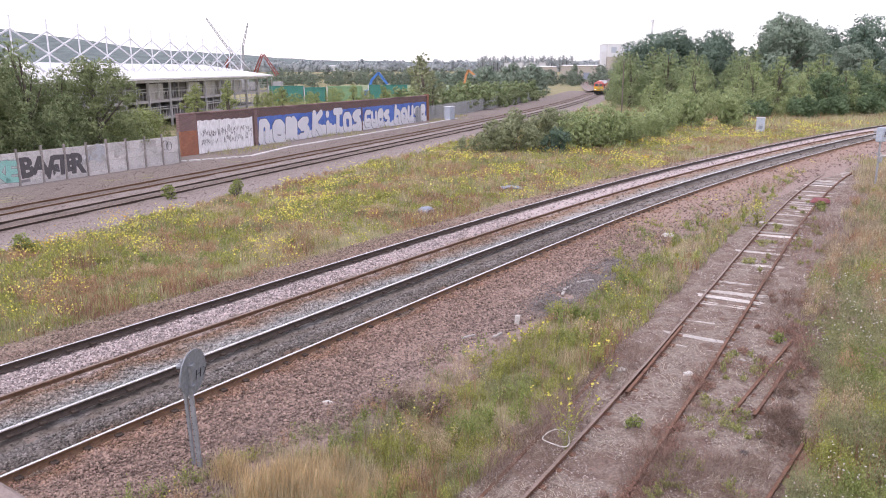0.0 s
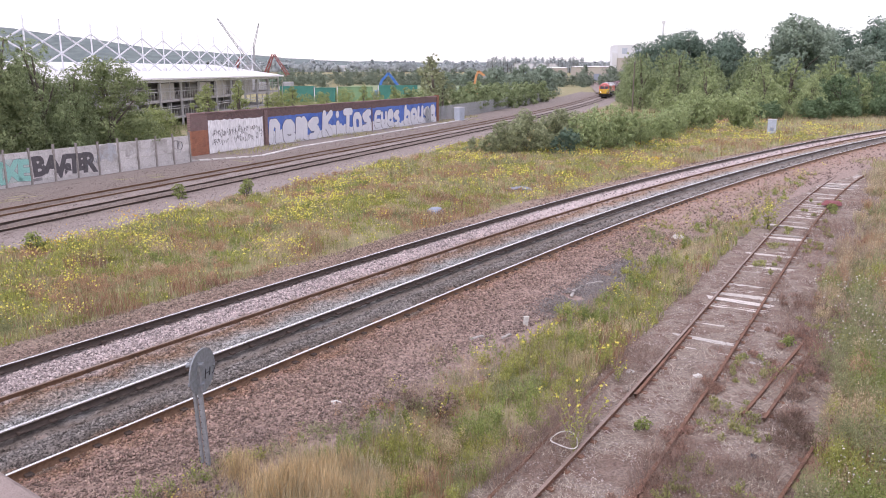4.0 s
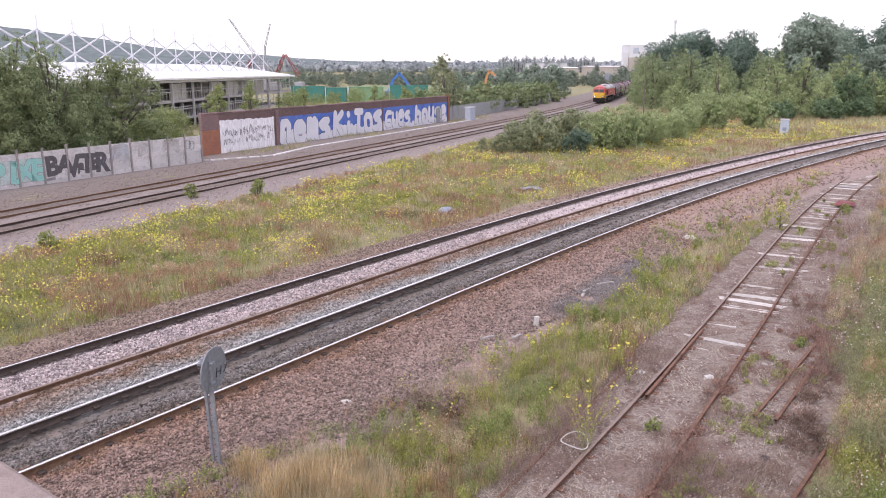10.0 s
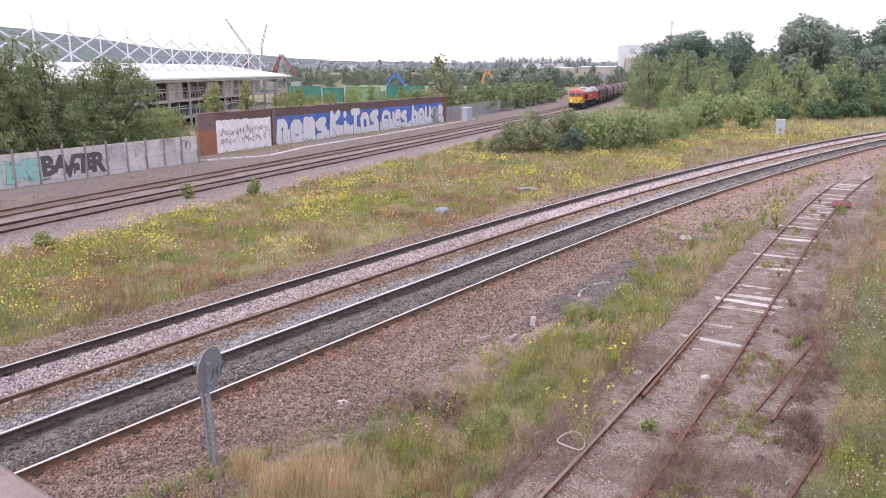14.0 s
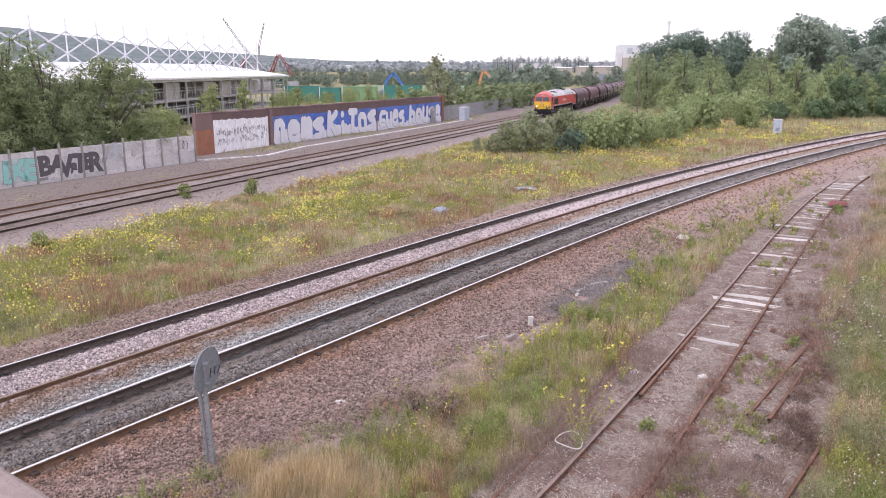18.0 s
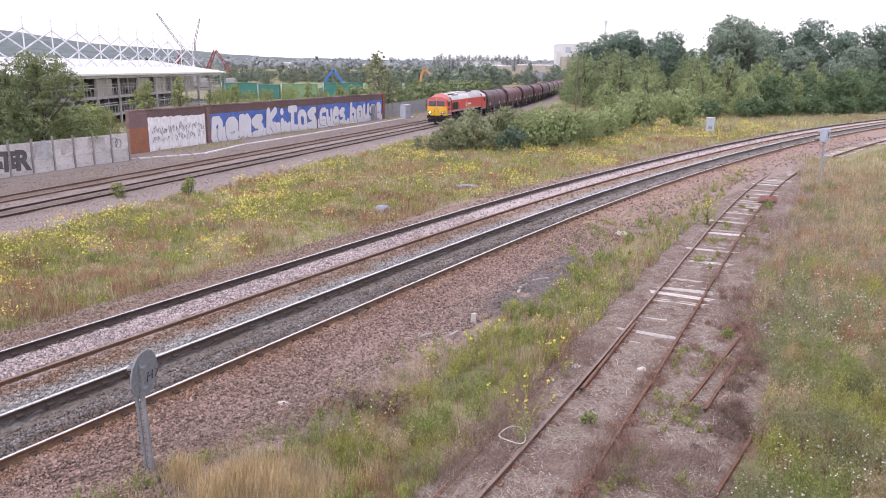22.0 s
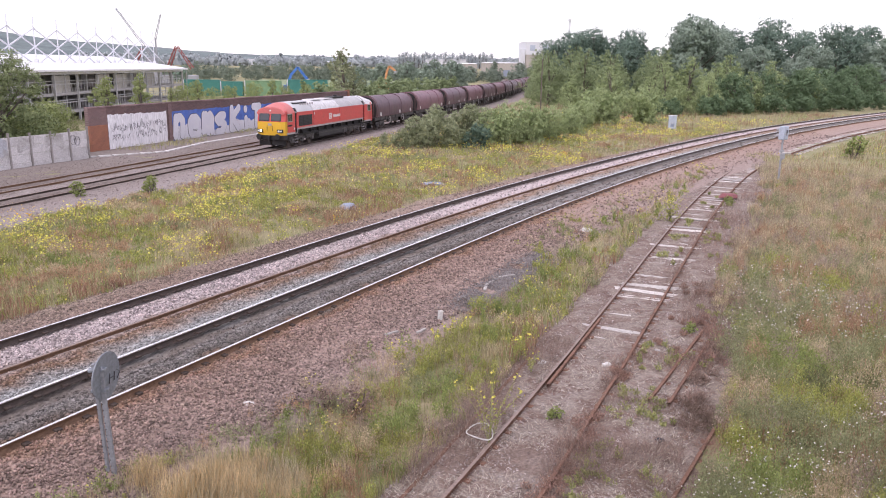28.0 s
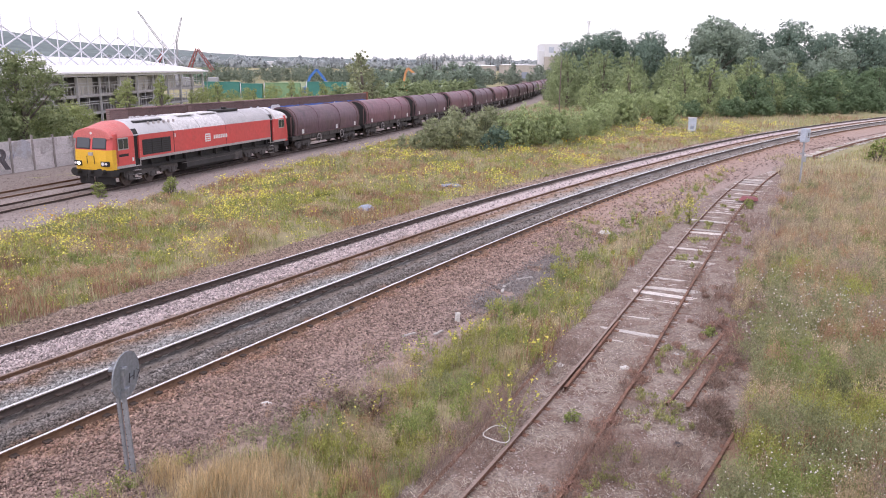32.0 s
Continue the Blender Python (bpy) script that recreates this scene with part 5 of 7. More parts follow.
# ---- trees and bushes ----
def crown_mesh(name, lobes, count, size, material, seed, up=0.25, slim=0.5, hollow=0.5, tuft=0.3, axis=None, lift=0.3):
    """Leaves gathered in tufts on lobes: each lobe is (x, y, z, rx, rz)."""
    global rng
    keep_rng, rng = rng, np.random.RandomState(seed)
    lobes = np.array(lobes)
    area = lobes[:, 3] * (lobes[:, 3] + lobes[:, 4])
    per = 18
    n = max(1, count // per)
    which = rng.choice(len(lobes), n, p=area / area.sum())
    d = rng.randn(n, 3)
    d /= np.linalg.norm(d, axis=1, keepdims=True)
    rad = hollow + (1.12 - hollow) * rng.rand(n) ** 0.5
    L = lobes[which]
    c = L[:, :3] + d * np.stack([L[:, 3], L[:, 3], L[:, 4]], 1) * rad[:, None]
    r = (L[:, 3] * tuft * (0.5 + 0.9 * rng.rand(n)))
    o = rng.randn(n, per, 3) * np.array([1, 1, 0.75])
    pts = (c[:, None] + o * r[:, None, None] * 0.62).reshape(-1, 3)
    out = (np.repeat(d, per, 0) * 0.7 + o.reshape(-1, 3) * 0.45)
    v, f = leaf_quads(pts, np.full(len(pts), size), up, out, slim, axis)
    rng = keep_rng
    me = raw_mesh(name, v, [f], material)
    # the crown is lit as rounded masses: leaves take the lean of their tuft
    q = v.reshape(-1, 4, 3)
    face = np.cross(q[:, 2] - q[:, 0], q[:, 3] - q[:, 1])
    face /= np.linalg.norm(face, axis=1, keepdims=True) + 1e-9
    soft = np.repeat(d, per, 0) * 0.9 + o.reshape(-1, 3) * 0.22 + face * 0.75 + np.array([0, 0, lift])
    soft /= np.linalg.norm(soft, axis=1, keepdims=True) + 1e-9
    me.polygons.foreach_set("use_smooth", np.ones(len(q), bool))
    me.normals_split_custom_set_from_vertices(np.repeat(soft, 4, 0).tolist())
    return me


def tree(name, label, height, radius, material, count, leaf, seed, shape="round", category="tree", group="", trunk=True, low=0.12):
    """A tree or bush: tapered trunk, limbs out to the lobes, and a crown of leaves."""
    r = random.Random(seed)
    t = thing(name, label, category, group=group)
    lobes = []
    n = {"round": 34, "tall": 34, "bush": 24, "shoots": 30, "poplar": 9, "sparse": 14}[shape]
    for i in range(n):
        f = (i + 0.5) / n
        if shape == "tall":
            zz, reach = height * (low + 0.86 * f), radius * (1.0 - 0.78 * f ** 1.3) * r.uniform(0.55, 1.1)
            rr = radius * (0.40 - 0.26 * f) * r.uniform(0.7, 1.25)
        elif shape == "poplar":
            zz, reach, rr = height * (0.1 + 0.85 * f), radius * 0.15, radius * (0.95 - 0.55 * abs(f - 0.35))
        elif shape == "shoots":
            zz, reach, rr = height * r.uniform(0.2, 0.82), radius * r.uniform(0.1, 0.95), radius * 0.22
        elif shape == "sparse":
            zz, reach, rr = height * (0.3 + 0.65 * f), radius * r.uniform(0.2, 1.0) * (1.15 - 0.8 * f), radius * 0.3
        else:
            zz = height * (low + (0.92 - low) * f)
            reach = radius * math.sqrt(max(0.05, 1 - (2.0 * f - 0.8) ** 2 * 0.62)) * r.uniform(0.3, 0.98)
            rr = radius * r.uniform(0.17, 0.40)
        a = i * 2.4 + r.uniform(-0.4, 0.4)
        tall_k = {"shoots": 2.6, "tall": 1.25, "poplar": 1.6}.get(shape, 0.85)
        lobes.append((reach * math.cos(a), reach * math.sin(a), zz, rr, min(rr * tall_k, height * 0.4)))
    if trunk:
        bm = tube((0, 0, -0.4), (0.1 * radius, 0, height * 0.45), 0.03 * height, 0.017 * height, 9)
        add_tube(bm, (0.1 * radius, 0, height * 0.45), (0, 0, height * 0.86), 0.017 * height, 0.005 * height, 7)
        part("trunk", bm, V["bark"], t)
        for lx, ly, lz, rr, rz in lobes[::3]:
            part("limb", tube((0.05 * radius, 0, max(0.1, lz * 0.55)), (lx * 0.9, ly * 0.9, lz), 0.011 * height, 0.004 * height, 6), V["bark"], t)
    else:
        for lx, ly, lz, rr, rz in lobes[::3]:
            part("stem", tube((lx * 0.15, ly * 0.15, -0.2), (lx * 0.8, ly * 0.8, lz), 0.035, 0.012, 5), V["bark"], t)
    part("crown", crown_mesh("crown", lobes, count, leaf, material, seed, 0.25, {"shoots": 0.24, "tall": 0.3}.get(shape, 0.5), axis={"shoots": (0.1, 0, 1.1), "tall": (0.5, 0.1, -0.9)}.get(shape)), None, t)
    return t


def stand_at(base, places):
    """Sets the thing at the first place and copies of it at the others: (x, y, scale, turn)."""
    for i, (px, py, k, turn) in enumerate(places):
        pz = float(ground_height([px], [py])[0])
        m = Matrix.LocRotScale((px, py, pz), Euler((0, 0, radians(turn))), (k, k, k))
        if i == 0:
            base.matrix_basis = m
        else:
            c = copy_thing(base, Matrix())
            c.matrix_basis = m


G1 = "trees beside the junction"
stand_at(tree("birch_tree", "light green birch with feathery crown", 10.6, 4.0, V["birch"], 12500, 0.17, 1, "tall", group=G1), [(40.5, 152, 0.98, 0), (46, 146, 1.02, 70), (52, 150, 1.0, 140), (43, 165, 0.95, 200), (50, 168, 1.1, 20), (58, 143, 0.98, 250), (64, 150, 1.02, 300), (48, 136, 0.9, 45), (55, 133, 0.88, 110), (47, 185, 1.05, 80)])
stand_at(tree("young_tree", "olive green young tree with rounded crown", 9.6, 3.8, V["willow"], 12500, 0.165, 2, "tall", group=G1), [(44.5, 127, 0.78, 0), (49.5, 122.5, 0.62, 80), (53.5, 126, 0.86, 300), (60, 130, 0.95, 160), (66, 133, 0.86, 240), (72, 140, 1.02, 30), (80, 139, 0.92, 100), (59, 121, 0.66, 220), (40.5, 136, 0.62, 270), (70, 128, 0.72, 10), (87, 138, 0.8, 70)])
stand_at(tree("leafy_tree", "dense mid green tree with low branches", 8.0, 3.8, V["green"], 11000, 0.16, 3, "round", group=G1), [(66, 126, 0.85, 0), (74, 131, 0.9, 60), (84, 135, 0.95, 130), (90, 143, 1.0, 190), (98, 148, 1.0, 250), (106, 152, 1.05, 310), (114, 160, 1.1, 20), (95, 139, 0.7, 90)])
stand_at(tree("willow_tree", "silver grey willow with billowing crown", 15.5, 5.4, V["silver"], 17000, 0.21, 4, "round", group=G1, low=0.2), [(69, 150, 1.16, 0), (75, 156, 1.05, 90), (84, 152, 0.8, 180), (104, 165, 0.85, 40), (126, 172, 1.0, 120), (92, 150, 0.66, 220)])
stand_at(tree("dark_tree", "tall dark green tree with uneven crown", 16.5, 5.9, V["dark"], 15200, 0.22, 5, "round", group=G1, low=0.15), [(62, 190, 1.0, 0), (57, 186, 0.93, 70), (70, 186, 0.98, 150), (97, 172, 1.1, 220), (120, 182, 1.1, 300), (88, 170, 0.95, 20), (109, 178, 0.95, 100), (134, 190, 1.1, 190), (79, 178, 0.9, 260), (140, 178, 1.05, 330), (77, 168, 0.92, 40), (66, 178, 0.8, 210), (84, 180, 1.0, 110), (103, 184, 1.0, 60), (127, 186, 1.05, 240), (53, 192, 0.84, 75), (59, 194, 0.95, 130), (65.5, 196, 0.9, 285), (73, 194, 0.92, 345), (92, 184, 1.0, 170), (114, 186, 1.0, 200)])
stand_at(tree("hawthorn_bush", "rounded green bush at the edge of the wood", 3.4, 2.4, V["green"], 6000, 0.12, 6, "bush", "bush", G1, False, 0.2), [(58, 117.5, 1.0, 0), (65, 121, 0.9, 50), (72, 124, 1.0, 100), (80, 128, 1.0, 150), (88, 132, 1.0, 200), (96, 136, 1.0, 250), (104, 142, 1.0, 300), (51, 117, 0.85, 30), (112, 147, 1.0, 20)])
G2 = "bushes between the lines"
stand_at(tree("willow_bush", "bright green willow bush with upright shoots", 3.4, 2.3, V["willow"], 13000, 0.115, 7, "shoots", "bush", G2, False), [(14.9, 72.4, 0.95, 0), (17.4, 74.0, 1.12, 70), (20.2, 75.6, 1.0, 200), (24.6, 83.0, 0.85, 140), (28.0, 90.5, 0.95, 220), (34.0, 99, 1.3, 30), (40.2, 101.0, 1.35, 90), (31.0, 97.5, 0.9, 300)])
stand_at(tree("dull_bush", "dull grey-green bramble and elder thicket", 2.7, 1.6, V["dull"], 6500, 0.085, 8, "bush", "bush", G2, False, 0.1), [(5.4, 68.8, 0.62, 0), (7.6, 70.4, 1.2, 80), (9.9, 70.9, 0.8, 160), (11.6, 73.8, 1.3, 30), (15.0, 79, 1.1, 200)])
stand_at(tree("thicket_bush", "thin grey-green thicket with bare twigs showing", 3.1, 1.4, V["dull"], 3400, 0.075, 48, "sparse", "bush", G2, False, 0.1), [(6.3, 71.8, 0.9, 0), (9.0, 73.4, 1.2, 120), (13.0, 75.0, 1.15, 250), (3.6, 68.4, 0.5, 60)])
stand_at(tree("elder_bush", "dark blue-green elder bush", 1.9, 1.35, V["blue"], 4200, 0.07, 9, "bush", "bush", G2, False, 0.1), [(12.2, 69.6, 1.12, 0)])
stand_at(tree("dead_bush", "dead brown dock bush in the near grass", 0.6, 0.45, V["dead"], 2600, 0.022, 43, "bush", "bush", "", False, 0.1), [(0.24, 16.0, 1.0, 0), (-0.5, 16.3, 0.75, 90)])
G3 = "trees behind the concrete fence"
stand_at(tree("birch_tree", "slender green birch behind the fence", 9.8, 3.0, V["birch"], 26000, 0.085, 12, "tall", group=G3), [(-28.0, 56.3, 1.0, 0), (-30.4, 52.5, 0.95, 100), (-26.6, 58.6, 0.8, 220), (-29.6, 54.6, 1.02, 160), (-31.6, 55.0, 1.05, 40)])
stand_at(tree("alder_tree", "dark green alder behind the fence", 8.8, 3.2, V["alder"], 26000, 0.085, 13, "round", group=G3), [(-24.9, 60.6, 0.98, 0), (-32.2, 53.5, 1.15, 90), (-29.6, 51.8, 0.95, 150), (-30.4, 58, 0.95, 200), (-34.8, 51, 1.0, 280), (-37, 46, 1.0, 30)])
stand_at(tree("ash_tree", "dense dark tree behind the fence", 8.6, 3.1, V["alder"], 24000, 0.085, 14, "round", group=G3), [(-29.4, 54.3, 0.85, 60), (-33.6, 49.5, 1.02, 30), (-32.0, 45.2, 0.9, 120), (-27.2, 60.5, 0.7, 250)])
stand_at(tree("sallow_bush", "yellow-green sallow bush behind the fence", 3.6, 2.0, V["sallow"], 11400, 0.059, 15, "bush", "bush", G3, False, 0.1), [(-23.6, 64.6, 1.0, 0), (-24.6, 68.4, 1.1, 80), (-25.4, 66.4, 1.1, 160), (-26.6, 63.0, 1.0, 240), (-24.6, 70.5, 1.15, 300), (-28.6, 60, 1.0, 30)])
G4 = "saplings behind the brick wall"
stand_at(tree("sapling", "thin yellow-green sapling behind the brick wall", 5.6, 1.0, V["sallow"], 4180, 0.056, 16, "sparse", "tree", G4, True, 0.2), [(-20.9, 74, 1.15, 0), (-19.2, 79, 1.2, 90), (-20.2, 82.5, 1.05, 180), (-15.4, 88, 1.05, 270), (-12.5, 95, 0.9, 40), (-8.5, 100, 1.05, 120), (-5.0, 107, 1.0, 200), (-22.4, 76, 1.0, 30), (-17.8, 86, 0.9, 300), (-23.0, 81, 1.1, 130)])
stand_at(tree("scrub_bush", "low green scrub behind the brick wall", 3.6, 1.9, V["sallow"], 8550, 0.059, 17, "bush", "bush", G4, False, 0.1), [(-20.6, 77, 1.0, 0), (-18.8, 82, 1.0, 60), (-15.8, 90, 1.0, 120), (-13.2, 98, 1.05, 180), (-9.0, 104, 1.05, 240), (-5.5, 112, 1.05, 300), (-1.5, 116, 1.0, 0), (-30, 168, 1.0, 20), (-24, 172, 0.8, 80), (-18, 165, 1.05, 140), (-12, 174, 0.85, 200), (-7, 168, 0.9, 260), (-2, 178, 1.0, 320), (-34, 176, 0.9, 50), (-27, 140, 1.0, 10), (-21, 132, 1.0, 190)])
G5 = "trees along the far line"
stand_at(tree("scraggly_tree", "scraggly thin-topped tree at the end of the wall", 10.0, 3.0, V["dull"], 2600, 0.18, 18, "sparse", group=G5), [(0.2, 126, 1.0, 0), (2.0, 130, 0.75, 90)])
stand_at(tree("lineside_bush", "green lineside bush behind the palisade", 5.0, 2.8, V["birch"], 4750, 0.18, 19, "bush", "bush", G5, False, 0.08), [(3.5, 135, 0.9, 0), (7.0, 139, 0.95, 60), (11, 147, 1.0, 120), (15, 156, 1.0, 180), (18.5, 165, 1.0, 240), (22, 175, 1.0, 300), (26, 186, 1.0, 40), (8, 150, 1.1, 100), (0.5, 133, 0.9, 20), (13, 165, 1.0, 60), (-3.5, 140, 0.9, 260)])
stand_at(tree("lineside_tree", "grey-green tree beside the far line", 9.2, 4.2, V["silver"], 7125, 0.224, 20, "round", group=G5, low=0.08), [(23.5, 198, 1.0, 0), (17, 205, 0.95, 90), (29, 208, 1.0, 180), (11, 215, 0.9, 270), (32, 226, 0.95, 45), (4, 225, 0.8, 135), (37, 245, 0.9, 10)])
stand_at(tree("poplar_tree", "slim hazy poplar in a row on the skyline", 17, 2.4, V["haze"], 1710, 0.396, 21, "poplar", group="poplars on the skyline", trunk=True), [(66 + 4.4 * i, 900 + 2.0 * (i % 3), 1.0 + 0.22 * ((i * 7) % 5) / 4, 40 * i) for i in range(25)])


# woods too far off to count
def woods(name, x0, x1, y0, y1, n, size, h0, h1, material, label, seed):
    r = np.random.RandomState(seed)
    lob = []
    for i in range(n):
        lx, ly = r.uniform(x0, x1), r.uniform(y0, y1)
        hh = r.uniform(h0, h1)
        lz = float(ground_height([lx], [ly])[0])
        lob += [(lx, ly, lz + hh * f, hh * k, hh * 0.3) for f, k in ((0.3, 0.5), (0.62, 0.4), (0.85, 0.24))]
    tagged(part(name, crown_mesh(name, lob, 330 * n, size * 1.15, material, seed, tuft=0.5, lift=1.2), None, None), label, "woods", kind="stuff")


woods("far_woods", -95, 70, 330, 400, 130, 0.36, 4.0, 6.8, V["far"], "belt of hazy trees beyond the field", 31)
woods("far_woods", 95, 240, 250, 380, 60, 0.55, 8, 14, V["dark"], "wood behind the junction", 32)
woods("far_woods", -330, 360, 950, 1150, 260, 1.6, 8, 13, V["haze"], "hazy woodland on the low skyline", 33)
woods("far_woods", -230, -60, 120, 330, 45, 0.5, 5, 8, V["dark"], "trees behind the stand", 34)
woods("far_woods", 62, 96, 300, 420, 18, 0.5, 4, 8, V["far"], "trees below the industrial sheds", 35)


# ---- the goods train ----
T = dict(
    red=shade("locomotive_red", [(0.66, 0.085, 0.08), (0.60, 0.095, 0.088)], 0.5, fine=(0.88, 1.08), fine_scale=4, rough=0.42, spots=(0.46, 0.10, 0.085), spot_scale=1.4, spot_at=(0.6, 0.8)),
    roof=shade("dusty_pale_roof", [(0.70, 0.69, 0.70), (0.60, 0.59, 0.60), (0.76, 0.75, 0.76)], 0.8, fine_scale=6, rough=0.7, spots=(0.40, 0.38, 0.38), spot_scale=1.2, spot_at=(0.6, 0.78)),
    roof_front=shade("smooth_grey_roof", [(0.48, 0.485, 0.50), (0.54, 0.54, 0.555)], 0.8, rough=0.5, fine=(0.92, 1.06), spots=(0.3, 0.29, 0.29), spot_scale=1.4, spot_at=(0.6, 0.8)),
    grey_roof=shade("sooty_grey_roof", [(0.40, 0.395, 0.405), (0.50, 0.49, 0.50)], 1.0, rough=0.75),
    yellow=shade("warning_yellow", [(0.78, 0.46, 0.03), (0.70, 0.40, 0.03)], 1.2, fine=(0.85, 1.05), rough=0.5, spots=(0.42, 0.25, 0.05), spot_scale=2.5, spot_at=(0.62, 0.8)),
    black=shade("sooty_black_steel", [(0.012, 0.011, 0.011), (0.024, 0.022, 0.021)], 1.5, rough=0.7, bump=0.2),
    grime=shade("brake_dust_grey", [(0.055, 0.05, 0.048), (0.105, 0.095, 0.09), (0.036, 0.032, 0.031)], 2.0, rough=0.9, bump=0.3),
    tank=shade("dusty_fuel_tank", [(0.05, 0.047, 0.046), (0.033, 0.031, 0.03)], 1.2, rough=0.75),
    grille=shade("dark_grille", [(0.02, 0.021, 0.024), (0.03, 0.03, 0.034)], 2, rough=0.6),
    sill=shade("pale_grey_sill", [(0.42, 0.39, 0.385), (0.34, 0.315, 0.31)], 1.2, rough=0.6),
    white=shade("white_marking", [(0.78, 0.77, 0.76), (0.7, 0.68, 0.67)], 2, rough=0.6),
    wheel=shade("wheel_steel", [(0.10, 0.075, 0.065), (0.16, 0.13, 0.115)], 4, rough=0.7, metal=0.4),
    # darker copy of the body red, with the shade below the brow painted in
    brow=shade("shaded_red_panel", [(0.33, 0.05, 0.045), (0.28, 0.05, 0.045)], 0.8, rough=0.6),
    # lighter and pinker than the body red: sky reflection put into the colour
    cab_top=shade("sky_lit_cab_roof", [(0.60, 0.14, 0.13), (0.55, 0.17, 0.155)], 0.7, rough=0.5, sheen=0.5, spots=(0.5, 0.25, 0.22), spot_scale=1.0, spot_at=(0.55, 0.8)),
    hood=shade("dark_maroon_hood", [(0.107, 0.062, 0.078), (0.140, 0.081, 0.098), (0.091, 0.058, 0.073)], 0.7, fine=(0.7, 1.3), fine_scale=5, rough=0.5, bump=0.12, bump_scale=6, each=0.12, spots=(0.125, 0.082, 0.078), spot_scale=1.1, spot_at=(0.55, 0.78), stretch=(1, 1, 0.35)),
    hood_red=shade("faded_maroon_hood", [(0.171, 0.081, 0.100), (0.210, 0.105, 0.127), (0.140, 0.073, 0.089)], 0.7, fine=(0.75, 1.25), fine_scale=5, rough=0.5, bump=0.12, bump_scale=6, each=0.12, spots=(0.17, 0.098, 0.092), spot_scale=1.1, spot_at=(0.55, 0.78), stretch=(1, 1, 0.35)),
    hood_end=shade("worn_hood_rim", [(0.15, 0.08, 0.078), (0.10, 0.06, 0.06)], 1.5, rough=0.7),
)
glass = bpy.data.materials.new("cab_glass")
glass.use_nodes = True
gb = glass.node_tree.nodes["Principled BSDF"]
gb.inputs["Base Color"].default_value, gb.inputs["Roughness"].default_value, gb.inputs["Specular IOR Level"].default_value = (0.045, 0.05, 0.055, 1), 0.06, 0.7
lamp_lit = bpy.data.materials.new("lit_headlamp")
lamp_lit.use_nodes = True
lb = lamp_lit.node_tree.nodes["Principled BSDF"]
lb.inputs["Emission Color"].default_value, lb.inputs["Emission Strength"].default_value = (1.0, 0.93, 0.8, 1), 2.5
lb.inputs["Base Color"].default_value = (0.9, 0.88, 0.8, 1)


def rounded(profile, times=1):
    """A profile with its corners cut, its two ends kept."""
    for _ in range(times):
        cut = [profile[0]]
        for (a, b), (c, d) in zip(profile, profile[1:]):
            cut += [(0.75 * a + 0.25 * c, 0.75 * b + 0.25 * d), (0.25 * a + 0.75 * c, 0.25 * b + 0.75 * d)]
        profile = cut + [profile[-1]]
    return profile


def arch(x, half, lift=0.0, scale=1.0):
    """A ring across the vehicle: up one side, over the top, down the other."""
    right = [(x, y * scale, z * 1.0 + lift) for y, z in half]
    return right + [(x, -y, z) for _, y, z in right[-2::-1]]


ROOF = rounded([(1.32, 3.02), (1.22, 3.22), (1.03, 3.47), (0.74, 3.7), (0.38, 3.85), (0.0, 3.9)])


def wheelset(parent, x, r, name="wheelset"):
    bm = bmesh.new()
    add_tube(bm, (0, -0.95, 0), (0, 0.95, 0), 0.09, None, 10)
    for side in (-1, 1):
        add_tube(bm, (0, side * 0.68, 0), (0, side * 0.715, 0), r + 0.03, None, 24)
        add_tube(bm, (0, side * 0.7, 0), (0, side * 0.82, 0), r, None, 24)
        add_tube(bm, (0, side * 0.8, 0), (0, side * 0.86, 0), 0.16, None, 12)
        for i in range(4):
            a = i * math.pi / 2
            add_beam(bm, (0.12 * math.cos(a), side * 0.825, 0.12 * math.sin(a)), ((r - 0.06) * math.cos(a), side * 0.825, (r - 0.06) * math.sin(a)), 0.05)
    ob = part(name, bm, T["wheel"], parent)
    ob.location = (x, 0, r)
    return ob


def bogie(parent, x, axles, r, wheels):
    """A bogie: side frames with axle boxes, springs and a cross beam; its wheelsets turn."""
    for side in (-1, 1):
        bm = bmesh.new()
        length = axles[-1] - axles[0]
        add_box(bm, x - length / 2 - 0.55, x + length / 2 + 0.55, side * 1.02 - 0.07, side * 1.02 + 0.07, r + 0.06, r + 0.40, 0.03)
        for a in axles:
            add_box(bm, x + a - 0.2, x + a + 0.2, side * 1.08 - 0.1, side * 1.08 + 0.1, r - 0.2, r + 0.2, 0.05)
            for q in (-0.33, 0.33):
                add_tube(bm, (x + a + q, side * 1.06, r - 0.1), (x + a + q, side * 1.06, r + 0.16), 0.085, None, 8)
        for a, b in zip(axles, axles[1:]):
            m = x + (a + b) / 2
            add_box(bm, m - 0.28, m + 0.28, side * 1.06 - 0.1, side * 1.06 + 0.1, r - 0.02, r + 0.42, 0.06)
            add_beam(bm, (m - 0.5, side * 1.14, r + 0.1), (m + 0.5, side * 1.14, r + 0.34), 0.07)
        part("bogie_frame", bm, T["grime"], parent, "grimy cast steel bogie frame")
    part("bogie_beam", box(x - 0.35, x + 0.35, -1.0, 1.0, r - 0.05, r + 0.4, 0.04), T["black"], parent)
    for a in axles:
        wheels.append((wheelset(parent, x + a, r), r))


